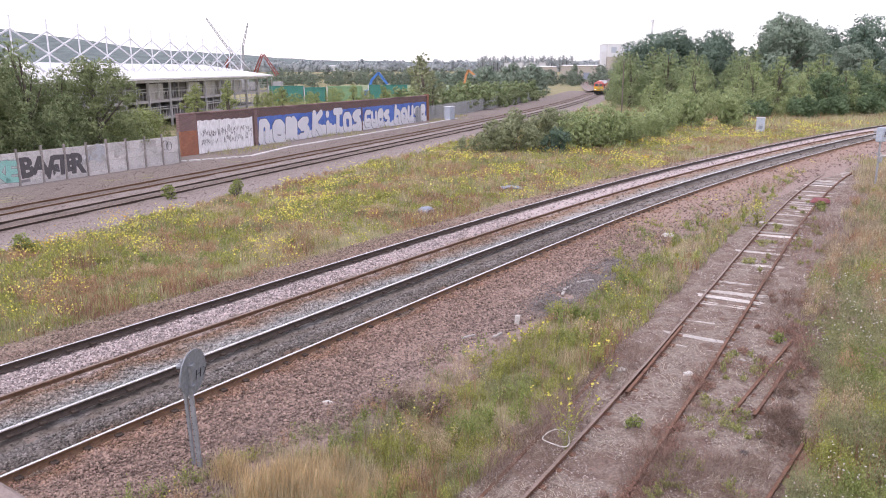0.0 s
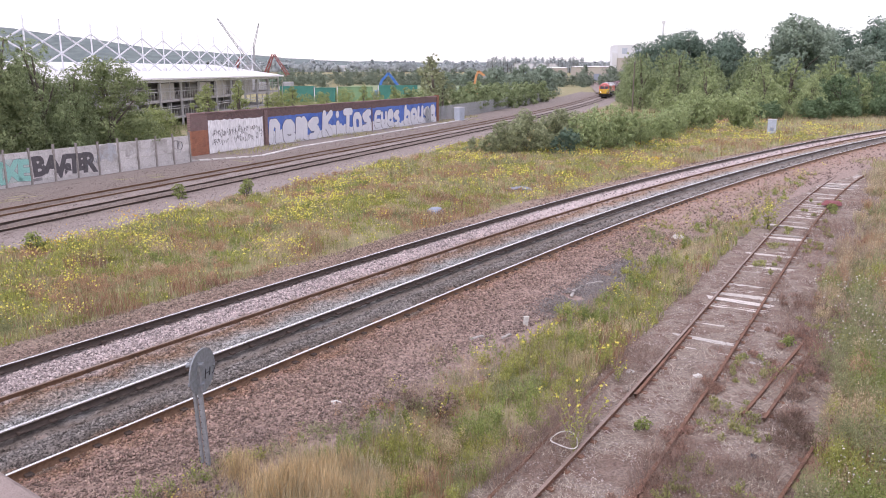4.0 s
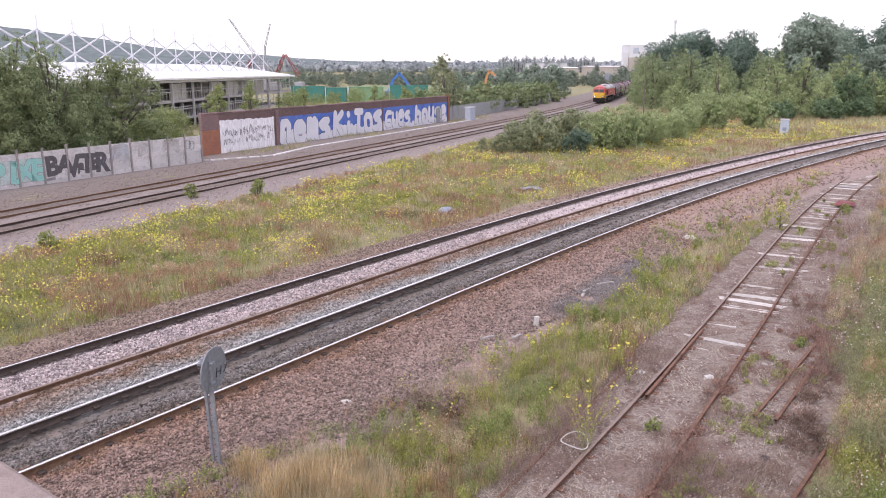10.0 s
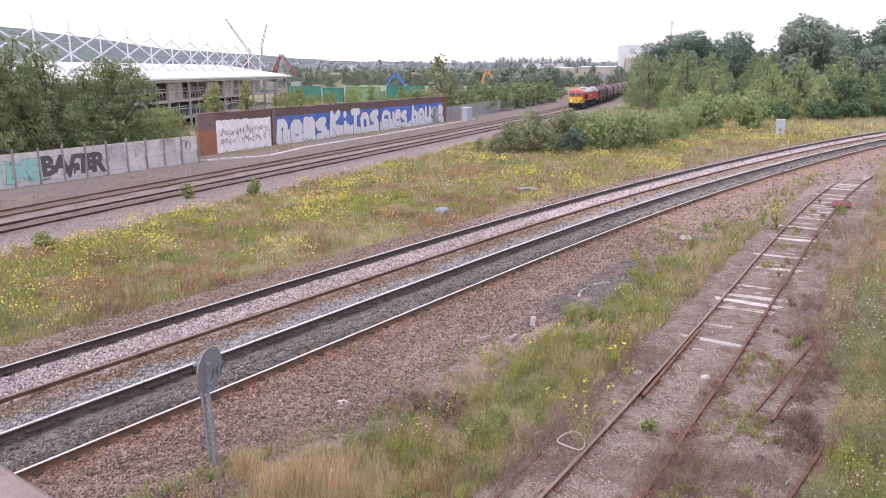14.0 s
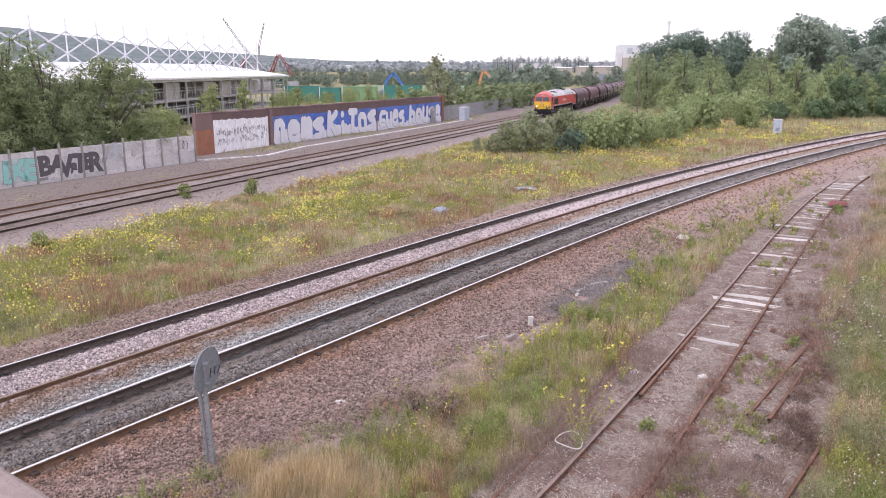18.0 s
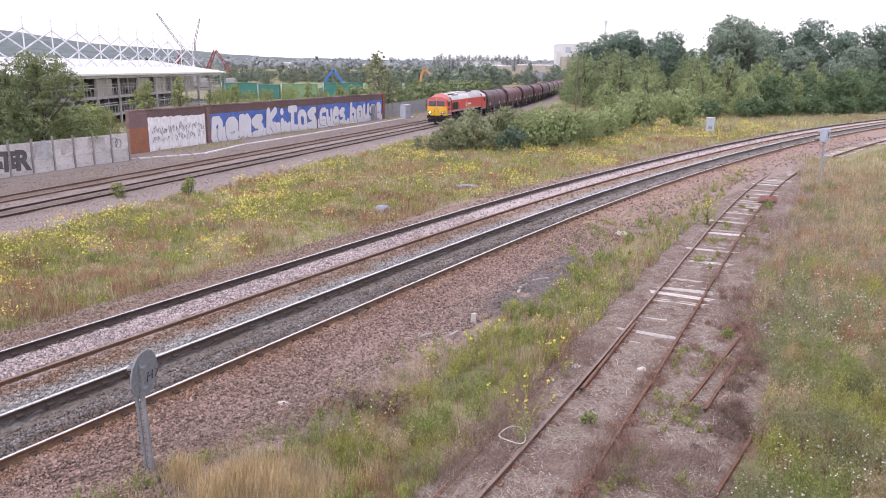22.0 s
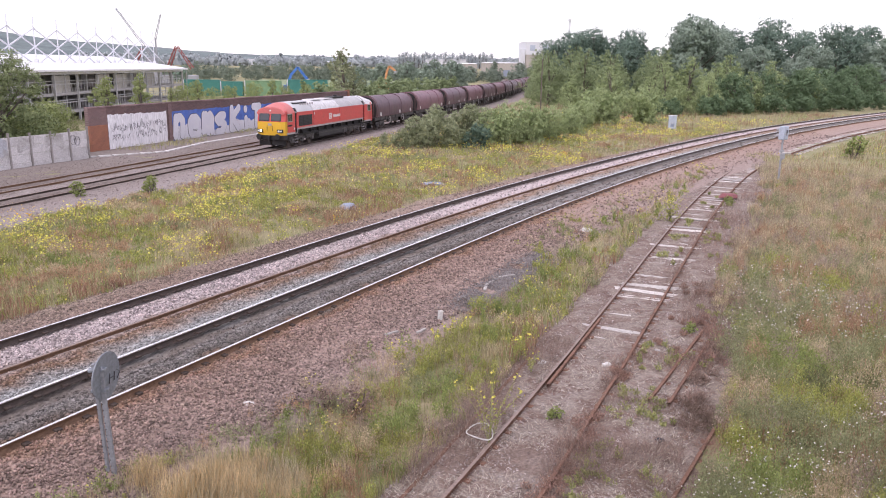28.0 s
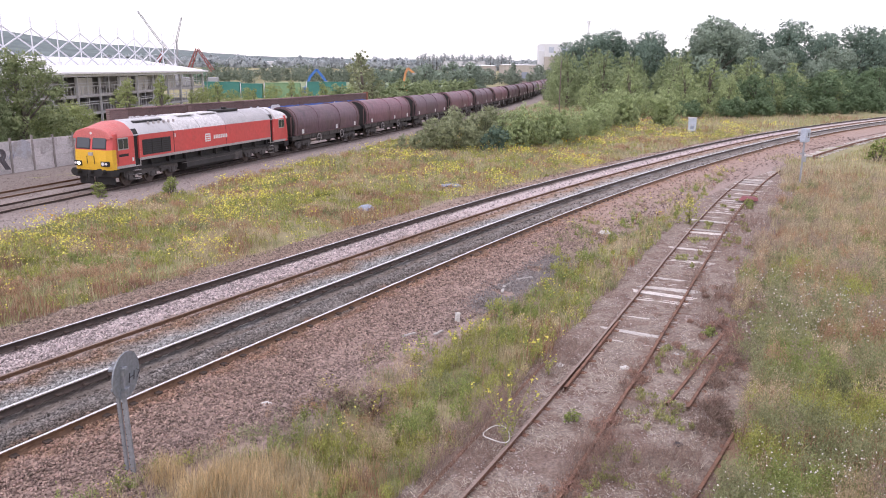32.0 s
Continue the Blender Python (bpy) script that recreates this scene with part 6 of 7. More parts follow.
def buffers(parent, x, face):
    for side in (-1, 1):
        bm = tube((x, side * 0.865, 1.06), (x + face * 0.42, side * 0.865, 1.06), 0.12, 0.1, 12)
        add_tube(bm, (x + face * 0.42, side * 0.865, 1.06), (x + face * 0.5, side * 0.865, 1.06), 0.24, 0.23, 18)
        part("buffer", bm, T["black"], parent)
    bm = box(min(x, x + face * 0.3), max(x, x + face * 0.3), -0.09, 0.09, 0.92, 1.12, 0.03)
    add_tube(bm, (x + face * 0.3, 0, 0.98), (x + face * 0.36, 0, 0.55), 0.045, None, 8)
    part("coupling", bm, T["black"], parent)


def locomotive():
    t = thing("locomotive", "red diesel goods locomotive with yellow nose and pale dusty roof", "locomotive")
    wheels = []
    # hull between the cabs, in panels broken by the recessed doors
    for x0, x1, z0 in ((-7.7, 8.03, 1.60), (-10.1, -8.12, 1.3), (8.46, 10.1, 1.3)):
        part("body_side", box(x0, x1, -1.32, 1.32, z0, 3.02, 0.025), T["red"], t)
    part("side_frame", box(-7.5, 7.9, -1.02, 1.02, 0.98, 1.5, 0.02), T["black"], t, "sooty black side frame")
    for side in (-1, 1):
        for i in range(9):
            part("frame_rib", box(-7.2 + 1.75 * i, -7.08 + 1.75 * i, side * 1.13 - 0.12, side * 1.13 + 0.12, 1.02, 1.48), T["black"], t)
        for i in range(4):
            part("step", box(8.0, 8.55, side * 1.2 - 0.12, side * 1.2 + 0.12, 0.38 + 0.26 * i, 0.42 + 0.26 * i), T["sill"], t)
            part("step", box(-8.1, -7.6, side * 1.2 - 0.12, side * 1.2 + 0.12, 0.38 + 0.26 * i, 0.42 + 0.26 * i), T["sill"], t)
    for x0, x1 in ((-8.13, -7.68), (8.02, 8.47)):
        # black filling stands in for the shade inside the doorway
        door = part("door_recess", box(x0 + 0.004, x1 - 0.004, -1.2, 1.2, 1.1, 3.2), T["black"], t, "cab doorway with its shade filled in black")
        for side in (-1, 1):
            for x in (x0 - 0.04, x1 + 0.04):
                part("handrail", tube((x, side * 1.3, 1.15), (x, side * 1.3, 2.35), 0.022, None, 6), T["white"], door)
            for i in range(3):
                part("step", box(x0 + 0.1, x1 - 0.1, side * 1.2 - 0.12, side * 1.2 + 0.12, 0.42 + 0.3 * i, 0.46 + 0.3 * i), T["grime"], door)
    part("panel_seam", box(4.62, 4.67, -1.328, 1.328, 1.2, 3.0), T["grille"], t)
    part("panel_seam", box(-1.4, -1.37, -1.326, 1.326, 1.2, 3.0), T["grille"], t)
    # roof in sections
    part("roof", loft([arch(x, ROOF) for x in (-7.68, -1.4)]), T["grey_roof"], t, "sooty grey roof panel")
    part("roof", loft([arch(x, ROOF) for x in (-1.38, 4.62)]), T["roof"], t, "pale dusty roof panel")
    part("roof", loft([arch(x, ROOF) for x in (4.66, 8.02)]), T["roof_front"], t, "smooth grey roof panel")
    for side in (-1, 1):
        for x in (-7.905, 8.245):
            # top of the same painted-in doorway shade
            part("door_head", loft([[(x + q, side * 1.33, 2.95), (x + q, side * 1.245, 3.22), (x + q, side * 1.13, 3.39), (x + q, side * 0.9, 3.4), (x + q, side * 0.9, 3.2), (x + q, side * 0.9, 2.95)] for q in (-0.2, 0.2)]), T["black"], t, "arched head of the doorway's black shade filling")
    for face in (1, -1):
        half = [(y, z - 0.01) for y, z in ROOF]
        brow = rounded([(1.315, 3.0), (1.3, 3.07), (1.12, 3.31), (0.78, 3.46), (0.4, 3.53), (0.0, 3.55)])
        mid = [((a + c) / 2, 0.45 * b + 0.55 * d) for (a, b), (c, d) in zip(half, brow)]
        tip = [(y * 0.97, z - 0.07) for y, z in brow]
        rings = [arch(face * x, h) for x, h in ((8.47, half), (9.2, half), (9.85, mid), (10.47, brow), (10.49, tip))]
        part("cab_roof", loft(rings if face > 0 else [r[::-1] for r in rings]), T["cab_top"] if face > 0 else T["roof"], t, "red cab roof sloping to the brow")
        bridge = [arch(x, half) for x in ((8.02, 8.47) if face > 0 else (-8.12, -7.68))]
        part("roof_strip", loft(bridge), T["roof_front"], t)
        # nose: yellow below, red above
        def ring(z, xf, w=1.32):
            return [(face * 9.9, -w, z), (face * (xf - 0.22), -w, z), (face * xf, -w + 0.27, z), (face * xf, w - 0.27, z), (face * (xf - 0.22), w, z), (face * 9.9, w, z)]
        nose = part("nose", loft([ring(1.14, 10.62), ring(1.6, 10.66), ring(2.3, 10.62)]), T["yellow"] if face > 0 else T["red"], t, "yellow warning panel on the nose")
        front = part("cab_front", loft([ring(2.3, 10.6), ring(3.1, 10.42), ring(3.2, 10.38)]), T["red"], t)
        # filler in the darkened red, drawn as shade under the brow
        part("brow_shade", loft([[(face * x, y, z) for y, z in [(1.26, 3.0), (1.0, 3.2), (0.4, 3.4), (-0.4, 3.4), (-1.0, 3.2), (-1.26, 3.0)]] for x in (9.9, 10.41)]), T["brow"], front)
        for side in (-1, 1):
            lean = math.degrees(math.atan2(0.18, 0.8))
            for dy, dz, m, nm, thick in ((0.49, 0.36, T["grille"], "window_frame", 0.025), (0.44, 0.31, glass, "windscreen", 0.04)):
                bm = box(-thick, thick, -dy, dy, -dz, dz, 0.015)
                ob = part(nm, bm, m, front)
                ob.matrix_basis = pose(face * 10.515, side * 0.56, 2.7, 0, -face * lean, 0)
            part("wiper", beam((face * 10.6, side * 0.55, 2.4), (face * 10.5, side * 0.8, 2.85), 0.02), T["black"], front)
            frame_ = part("side_window", box(face * 9.45 - 0.46, face * 9.45 + 0.46, side * 1.325 - 0.012, side * 1.325 + 0.012, 2.24, 2.96, 0.01), T["sill"], t, "cab side window in a pale frame")
            for q in (-0.21, 0.21):
                part("pane", box(face * 9.45 + q - 0.19, face * 9.45 + q + 0.19, side * 1.335 - 0.012, side * 1.335 + 0.012, 2.31, 2.89, 0.005), glass, frame_)
            lampbox = part("lamp_cluster", box(min(face * 10.5, face * 10.7), max(face * 10.5, face * 10.7), side * 0.93 - 0.27, side * 0.93 + 0.27, 1.36, 1.66, 0.03), T["black"], nose)
            part("headlight", tube((face * 10.68, side * 0.85, 1.52), (face * 10.73, side * 0.85, 1.52), 0.1, None, 14), lamp_lit if (face > 0 and side < 0) else T["white"], lampbox)
            part("marker_light", tube((face * 10.68, side * 1.08, 1.52), (face * 10.73, side * 1.08, 1.52), 0.075, None, 12), T["white"], lampbox)
            part("handrail", tube((face * 10.7, side * 0.25, 1.5), (face * 10.7, side * 0.25, 1.95), 0.02, None, 6), T["black"], nose)
        part("top_light", tube((face * 10.4, 0, 3.26), (face * 10.5, 0, 3.26), 0.075, None, 14), T["white"], front)
        part("horn_grille", box(min(face * 10.6, face * 10.69), max(face * 10.6, face * 10.69), -0.16, 0.16, 1.98, 2.16), T["sill"], nose)
        part("buffer_beam", box(min(face * 9.9, face * 10.62), max(face * 9.9, face * 10.62), -1.3, 1.3, 0.72, 1.14, 0.04), T["black"], t)
        bm = bmesh.new()
        for side in (-1, 1):
            add_beam(bm, (face * 10.5, side * 0.05, 0.5), (face * 10.25, side * 1.25, 0.46), 0.06, 0.4)
            add_tube(bm, (face * 10.66, side * 0.4, 0.95), (face * 10.7, side * 0.4, 0.45), 0.03, None, 6)
        part("obstacle_deflector", bm, T["black"], t)
        buffers(t, face * 10.6, face)
        bogie(t, face * 6.7, (-2.05, 0.0, 2.05), 0.52, wheels)
    # grilles, roof gear, sole bar, tank
    for side in (-1, 1):
        g = part("radiator_grille", box(5.0, 7.75, side * 1.325 - 0.012, side * 1.325 + 0.012, 1.76, 2.7), T["grille"], t, "dark radiator grille")
        for i in range(1, 3):
            part("grille_bar", box(5.0 + 0.92 * i - 0.025, 5.0 + 0.92 * i + 0.025, side * 1.34 - 0.012, side * 1.34 + 0.012, 1.76, 2.7), T["black"], g)
        for i in range(7):
            part("louvre", box(5.03, 7.72, side * 1.334 - 0.008, side * 1.334 + 0.008, 1.8 + 0.13 * i, 1.84 + 0.13 * i), T["black"], g)
        for x0, x1, z0 in ((-7.55, 7.95, 1.48), (-10.1, -8.15, 1.16), (8.6, 10.1, 1.16)):
            part("sole_bar", box(x0, x1, side * 1.27 - 0.07, side * 1.27 + 0.07, z0, z0 + 0.16, 0.01), T["sill"], t, "pale grey sole bar")
        sign = part("logo_panel", box(0.58, 1.2, side * 1.328 - 0.01, side * 1.328 + 0.01, 2.02, 2.56), T["white"], t, "white square emblem")
        for i in range(3):
            part("emblem_bar", box(0.68, 1.10, side * 1.335 - 0.008, side * 1.335 + 0.008, 2.11 + 0.15 * i, 2.17 + 0.15 * i), T["red"], sign)
        for i in range(8):
            part("lettering_bar", box(-1.5 + 0.22 * i, -1.35 + 0.22 * i, side * 1.328 - 0.008, side * 1.328 + 0.008, 2.14, 2.4), T["white"], t, "pale lettering reduced to bars")
        part("number_bar", box(9.05, 9.85, side * 1.328 - 0.006, side * 1.328 + 0.006, 1.85, 2.0), T["black"], t)
        part("data_plate", box(8.6, 8.74, side * 1.328 - 0.006, side * 1.328 + 0.006, 1.5, 1.72), T["white"], t)
        part("data_plate", box(4.45, 4.55, side * 1.328 - 0.006, side * 1.328 + 0.006, 2.6, 2.85), T["white"], t)
        part("air_tank", tube((-3.4, side * 0.95, 0.95), (-1.0, side * 0.95, 0.95), 0.17, None, 12), T["grime"], t)
        part("pipe_run", tube((-3.8, side * 1.2, 0.82), (3.8, side * 1.2, 0.82), 0.035, None, 6), T["grime"], t)
    part("underframe", box(-10.0, 10.0, -1.2, 1.2, 0.92, 1.1), T["black"], t)
    part("fuel_tank", loft([[(x, 1.22, 0.98), (x, 1.22, 0.5), (x, 0.98, 0.3), (x, -0.98, 0.3), (x, -1.22, 0.5), (x, -1.22, 0.98)] for x in (-2.5, 3.3)]), T["tank"], t, "dusty dark grey fuel tank")
    part("equipment_case", box(-3.6, -2.6, -1.22, 1.22, 0.42, 0.98, 0.04), T["grime"], t)
    rad = part("roof_radiator", box(5.0, 7.7, -0.78, 0.78, 3.66, 3.8, 0.02), T["grille"], t, "dark roof radiator")
    for i in range(10):
        part("fin", box(5.05 + 0.26 * i, 5.17 + 0.26 * i, -0.76, 0.76, 3.8, 3.84), T["grey_roof"], rad)
    for x in (2.2, -0.4):
        part("roof_hatch", box(x - 0.9, x + 0.9, -0.62, 0.62, 3.86, 3.925, 0.02), T["roof"], t)
    part("exhaust_silencer", box(-4.4, -1.8, -0.5, 0.5, 3.84, 4.02, 0.05), T["black"], t)
    part("exhaust_pipe", tube((-3.1, 0.1, 3.95), (-3.1, 0.1, 4.15), 0.18, 0.2, 12), T["black"], t)
    for i in range(5):
        part("roof_rib", loft([arch(x, [(y * 1.006, z + 0.015) for y, z in ROOF]) for x in (-7.6 + 3.1 * i, -7.55 + 3.1 * i)]), T["grey_roof"], t)
    for i in range(6):
        part("lifting_eye", box(6.5 - 0.5 * i, 6.62 - 0.5 * i, 0.88, 0.98, 3.55, 3.72), T["sill"], t)
    return t, wheels


HOOD = rounded([(1.27, 1.42), (1.36, 2.0), (1.36, 2.45), (1.24, 2.95), (0.98, 3.35), (0.58, 3.62), (0.22, 3.72), (0.0, 3.735)])


def wagon(cover, label, seams):
    t = thing("covered_wagon", label, "goods wagon", group="wagons of the goods train")
    wheels = []
    xs = (-6.8, *seams, 6.8)
    for i, (a, b) in enumerate(zip(xs, xs[1:])):
        k = 1.0 if i % 2 == 0 else 0.985
        part("hood", loft([arch(x, [(y * k, 1.42 + (z - 1.42) * k) for y, z in HOOD]) for x in (a + 0.01, b - 0.01)]), cover, t, smooth=False)
    for x in (*seams, -6.72, 6.72, -6.3, 6.3):
        part("hood_rib", loft([arch(x + q, [(y * 1.018, 1.42 + (z - 1.42) * 1.018) for y, z in HOOD]) for q in (-0.06, 0.06)]), T["hood_end"] if abs(x) > 6 else cover, t)
    for face in (-1, 1):
        part("end_wall", loft([arch(face * x, [(y * 0.97, 1.42 + (z - 1.42) * 0.96) for y, z in HOOD]) for x in (6.8, 6.95)]), T["black"], t)
        part("end_platform", box(min(face * 6.8, face * 7.25), max(face * 6.8, face * 7.25), -1.25, 1.25, 1.12, 1.3, 0.02), T["black"], t)
        for side in (-1, 1):
            part("end_post", beam((face * 7.0, side * 1.1, 1.3), (face * 7.0, side * 1.1, 3.0), 0.09), T["hood_end"], t)
        buffers(t, face * 7.25, face)
        bogie(t, face * 4.9, (-0.9, 0.9), 0.46, wheels)
    for side in (-1, 1):
        part("sole_bar", box(-7.2, 7.2, side * 1.22 - 0.08, side * 1.22 + 0.08, 1.02, 1.36, 0.02), T["grime"], t)
        part("rim_rail", box(-6.8, 6.8, side * 1.34 - 0.05, side * 1.34 + 0.05, 1.38, 1.46), T["hood_end"], t)
        for x in (-5.6, -1.4, 5.4):
            part("label_plate", box(x - 0.18, x + 0.18, side * 1.385 - 0.012, side * 1.385 + 0.012, 1.5, 1.88), T["white"], t, "small white label plate")
        for i in range(7):
            part("bracket", box(-5.4 + 1.8 * i - 0.06, -5.4 + 1.8 * i + 0.06, side * 1.3 - 0.04, side * 1.3 + 0.04, 0.98, 1.42), T["grime"], t)
        for x in (-2.6, 2.2):
            ring_bm = bmesh.new()
            pts = [(x + 0.36 * math.cos(i * math.pi / 8), side * 1.34, 0.92 + 0.36 * math.sin(i * math.pi / 8)) for i in range(17)]
            for a, b in zip(pts, pts[1:]):
                add_beam(ring_bm, a, b, 0.05)
            add_beam(ring_bm, (x - 0.34, side * 1.34, 0.92), (x + 0.34, side * 1.34, 0.92), 0.04)
            part("hand_wheel", ring_bm, T["sill"], t, "pale brake hand wheel")
        part("brake_gear", box(-2.0, 1.4, side * 0.8 - 0.2, side * 0.8 + 0.2, 0.55, 0.98, 0.05), T["grime"], t)
    part("underframe", box(-7.2, 7.2, -1.1, 1.1, 0.95, 1.2), T["black"], t)
    return t, wheels


loco, loco_wheels = locomotive()
dark_wagon, dark_wheels = wagon(T["hood"], "dark maroon covered steel wagon with rounded weathered hood", (-2.3, 2.3))
red_wagon, red_wheels = wagon(T["hood_red"], "faded maroon covered wagon with ribbed rounded hood", (-3.9, 0.0))
RIM = 15.5
vehicles = [(loco, 10.66, 6.7)]
wheel_sets = [(0, w, r) for w, r in loco_wheels]
order = "drdrdrddrdrdr"
used = set()
for i, k in enumerate(order):
    base, ws = (dark_wagon, dark_wheels) if k == "d" else (red_wagon, red_wheels)
    w = base if k not in used else copy_thing(base, Matrix())
    if k not in used:
        wheel_sets += [(i + 1, q, r) for q, r in ws]
    used.add(k)
    vehicles.append((w, 21.9 + 7.25 + RIM * i, 4.9))
# length along the far line of the locomotive's front, by time
RUN = [(0, 163), (3, 151.5), (6, 136), (9, 117.5), (11, 104), (13, 91), (17, 66), (19, 53.5), (21, 41.2), (23, 29.3), (25, 17.8), (28, 0), (30, -11.9), (32, -23.7)]
run_fit = np.polyfit([t for t, s in RUN], [s for t, s in RUN], 5)


def front_at(t):
    return float(np.polyval(run_fit, t))


def vehicle_pose(s, pivot):
    """A vehicle with its middle at length s on the near far-line track, headed towards the bridge."""
    xa, ya, _ = spot(FAR, s - pivot, 4.15)
    xb, yb, _ = spot(FAR, s + pivot, 4.15)
    return pose((xa + xb) / 2, (ya + yb) / 2, FAR_Z, 0, 0, math.degrees(math.atan2(ya - yb, xa - xb)))


def motions():
    times = [0.5 * i for i in range(65)]
    for ob, back, pivot in vehicles:
        walk(ob, [(t, vehicle_pose(front_at(t) + back, pivot)) for t in times])
    # wheels roll without slipping
    steps = [i / 10 for i in range(0, 321)]
    for _, w, r in wheel_sets:
        x, y, z = w.location
        walk(w, [(t, pose(x, y, z, 0, math.degrees((front_at(0) - front_at(t)) / r), 0)) for t in steps])


# ---- loose stones of the ballast ----
def stones(name, x, y, z, size, material, across, label):
    """Small angular stones, eight faces each."""
    n = len(x)
    base = np.array([(1, 0, 0), (0, 1, 0), (-1, 0, 0), (0, -1, 0), (0, 0, 0.75), (0, 0, -0.75)])
    tri = np.array([(0, 1, 4), (1, 2, 4), (2, 3, 4), (3, 0, 4), (1, 0, 5), (2, 1, 5), (3, 2, 5), (0, 3, 5)])
    a = rng.rand(n) * 6.283
    v = base[None] * (0.55 + 0.75 * rng.rand(n, 6, 1)) + 0.18 * rng.randn(n, 6, 3)
    c, s = np.cos(a)[:, None], np.sin(a)[:, None]
    tilt = (rng.rand(n)[:, None] - 0.5) * 1.2
    vx, vy, vz = v[:, :, 0] * c - v[:, :, 1] * s, v[:, :, 0] * s + v[:, :, 1] * c, v[:, :, 2] + v[:, :, 0] * tilt
    v = np.stack([vx, vy, vz], -1) * size[:, None, None] + np.stack([x, y, z], -1)[:, None, :]
    f = (np.arange(n)[:, None, None] * 6 + tri[None]).reshape(-1, 3)
    me = raw_mesh(name, v, [f], material, np.repeat(across, 6))
    return tagged(part(name, me, None, None), label, "stones", kind="stuff")


for count, r0, r1, k in ((290000, 10.5, 36, 1.18), (70000, 36, 100, 1.3)):
    x, y, r = sample(count, r0, r1, 0.6)
    s_, d_ = beside(MAIN, x, y, 4)
    ok = (d_ > -3.2) & (d_ < 7.9) & (s_ > -33)
    for o in (0, 1.505, 3.408, 4.913):
        ok &= np.abs(d_ - o) > 0.075
    ok &= ~((d_ > 3.48) & (d_ < 3.95) & (rng.rand(len(x)) < 0.7))
    x, y, r, d_ = x[ok], y[ok], r[ok], d_[ok]
    zb = np.interp(d_, [p[0] for p in MAIN_BED], [p[1] for p in MAIN_BED])
    stones("ballast_stones", x, y, zb + 0.012, 0.027 * k * (0.6 + 0.8 * rng.rand(len(x))) * (r / 15) ** 0.45, M["stone"], d_, "loose angular ballast stones round the rails")
x, y, r = sample(60000, 10.5, 60, 0.8, -6, 44)
s_, d_ = beside(SIDING, x, y, 4)
ok = (d_ > -1.1) & (d_ < 3.6) & (s_ > -12) & (s_ < 48) & (cloud(x, y, 0.7, 71) > 0.4)
x, y, r, d_ = x[ok][:16000], y[ok][:16000], r[ok][:16000], d_[ok][:16000]
stones("dirt_stones", x, y, np.where((d_ > -0.15) & (d_ < 1.7), -0.68, -0.645), 0.019 * (0.5 + rng.rand(len(x))) * (r / 15) ** 0.5, shade("mixed_dirt_stones", [(0.36, 0.30, 0.275), (0.46, 0.40, 0.375), (0.27, 0.2, 0.175)], 2, island=0.35), d_, "scattered stones on the siding dirt")
x, y, r = sample(60000, 30, 130, 0.6, -33, 20)
s_, d_ = beside(FAR, x, y, 8)
ok = (d_ > -5.5) & (d_ < 9.2)
for o in (0, 1.505, 3.4, 4.905):
    ok &= np.abs(d_ - o) > 0.12
x, y, r, d_ = x[ok][:26000], y[ok][:26000], r[ok][:26000], d_[ok][:26000]
stones("gravel_stones", x, y, np.interp(d_, [-7, -5.5, -2, -1, 0, 4.9, 6.2, 8, 9.6], [-0.7, -0.6, -0.58, -0.52, -0.5, -0.5, -0.52, -0.56, -0.66]) + 0.01, 0.03 * (0.6 + 0.8 * rng.rand(len(x))) * (r / 30) ** 0.5, M["gravel"], d_, "coarse gravel lying round the far tracks")


# ---- fittings and small things ----
def chairs(L, s0, s1, step, off, z, parent, material):
    """Rail clips beside a rail, on shared meshes."""
    me = bpy.data.meshes.new("rail_clip")
    bm = box(-0.13, 0.13, -0.07, 0.07, -0.02, 0.035, 0.01)
    bm.to_mesh(me)
    bm.free()
    me.materials.append(material)
    s = s0
    while s < s1:
        x, y, a = spot(L, s, off)
        ob = part("rail_clip", me, None, parent)
        ob.matrix_basis = pose(x, y, z, 0, 0, math.degrees(a) - 90)
        s += step


for ob in list(scene.objects):
    if ob.name.startswith("main_track") and ob.type == "EMPTY":
        o = 0.0 if ob.name == "main_track" else 3.408
        for k in (o, o + 1.505):
            chairs(MAIN, -29.675, 20, 0.65, k, (CANT if k == o else 0) - 0.155, ob, M["rail_dark"])
    if ob.name.startswith("siding_track") and ob.type == "EMPTY":
        for k in (0.0, 1.505):
            chairs(SIDING, -9, 40, 0.72, k, SIDING_Z - 0.15, ob, M["rust"])


def old_rail(p, q, label):
    """A length of abandoned rail lying in the dirt."""
    L = line(p[0], p[1], math.atan2(q[1] - p[1], q[0] - p[0]), [0, 100], [0, 0], -1, 40)
    ln = math.hypot(q[0] - p[0], q[1] - p[1])
    t = thing("abandoned_rail", label, "rail", group="abandoned rails")
    rail(L, 0, ln, 0.0, p[2], t, M["rust"], M["rust"], 0.5, 0.02)
    for i in range(int(ln / 0.9)):
        x, y, a = spot(L, 0.45 + 0.9 * i, 0.0)
        ob = part("chair", box(-0.16, 0.16, -0.09, 0.09, -0.02, 0.06, 0.02), M["rust"], t)
        ob.matrix_basis = pose(x, y, p[2] - 0.16, 0, 0, math.degrees(a) - 90)


def siding_spot(s, off, z):
    x, y, a = spot(SIDING, s, off)
    return (float(x), float(y), z)


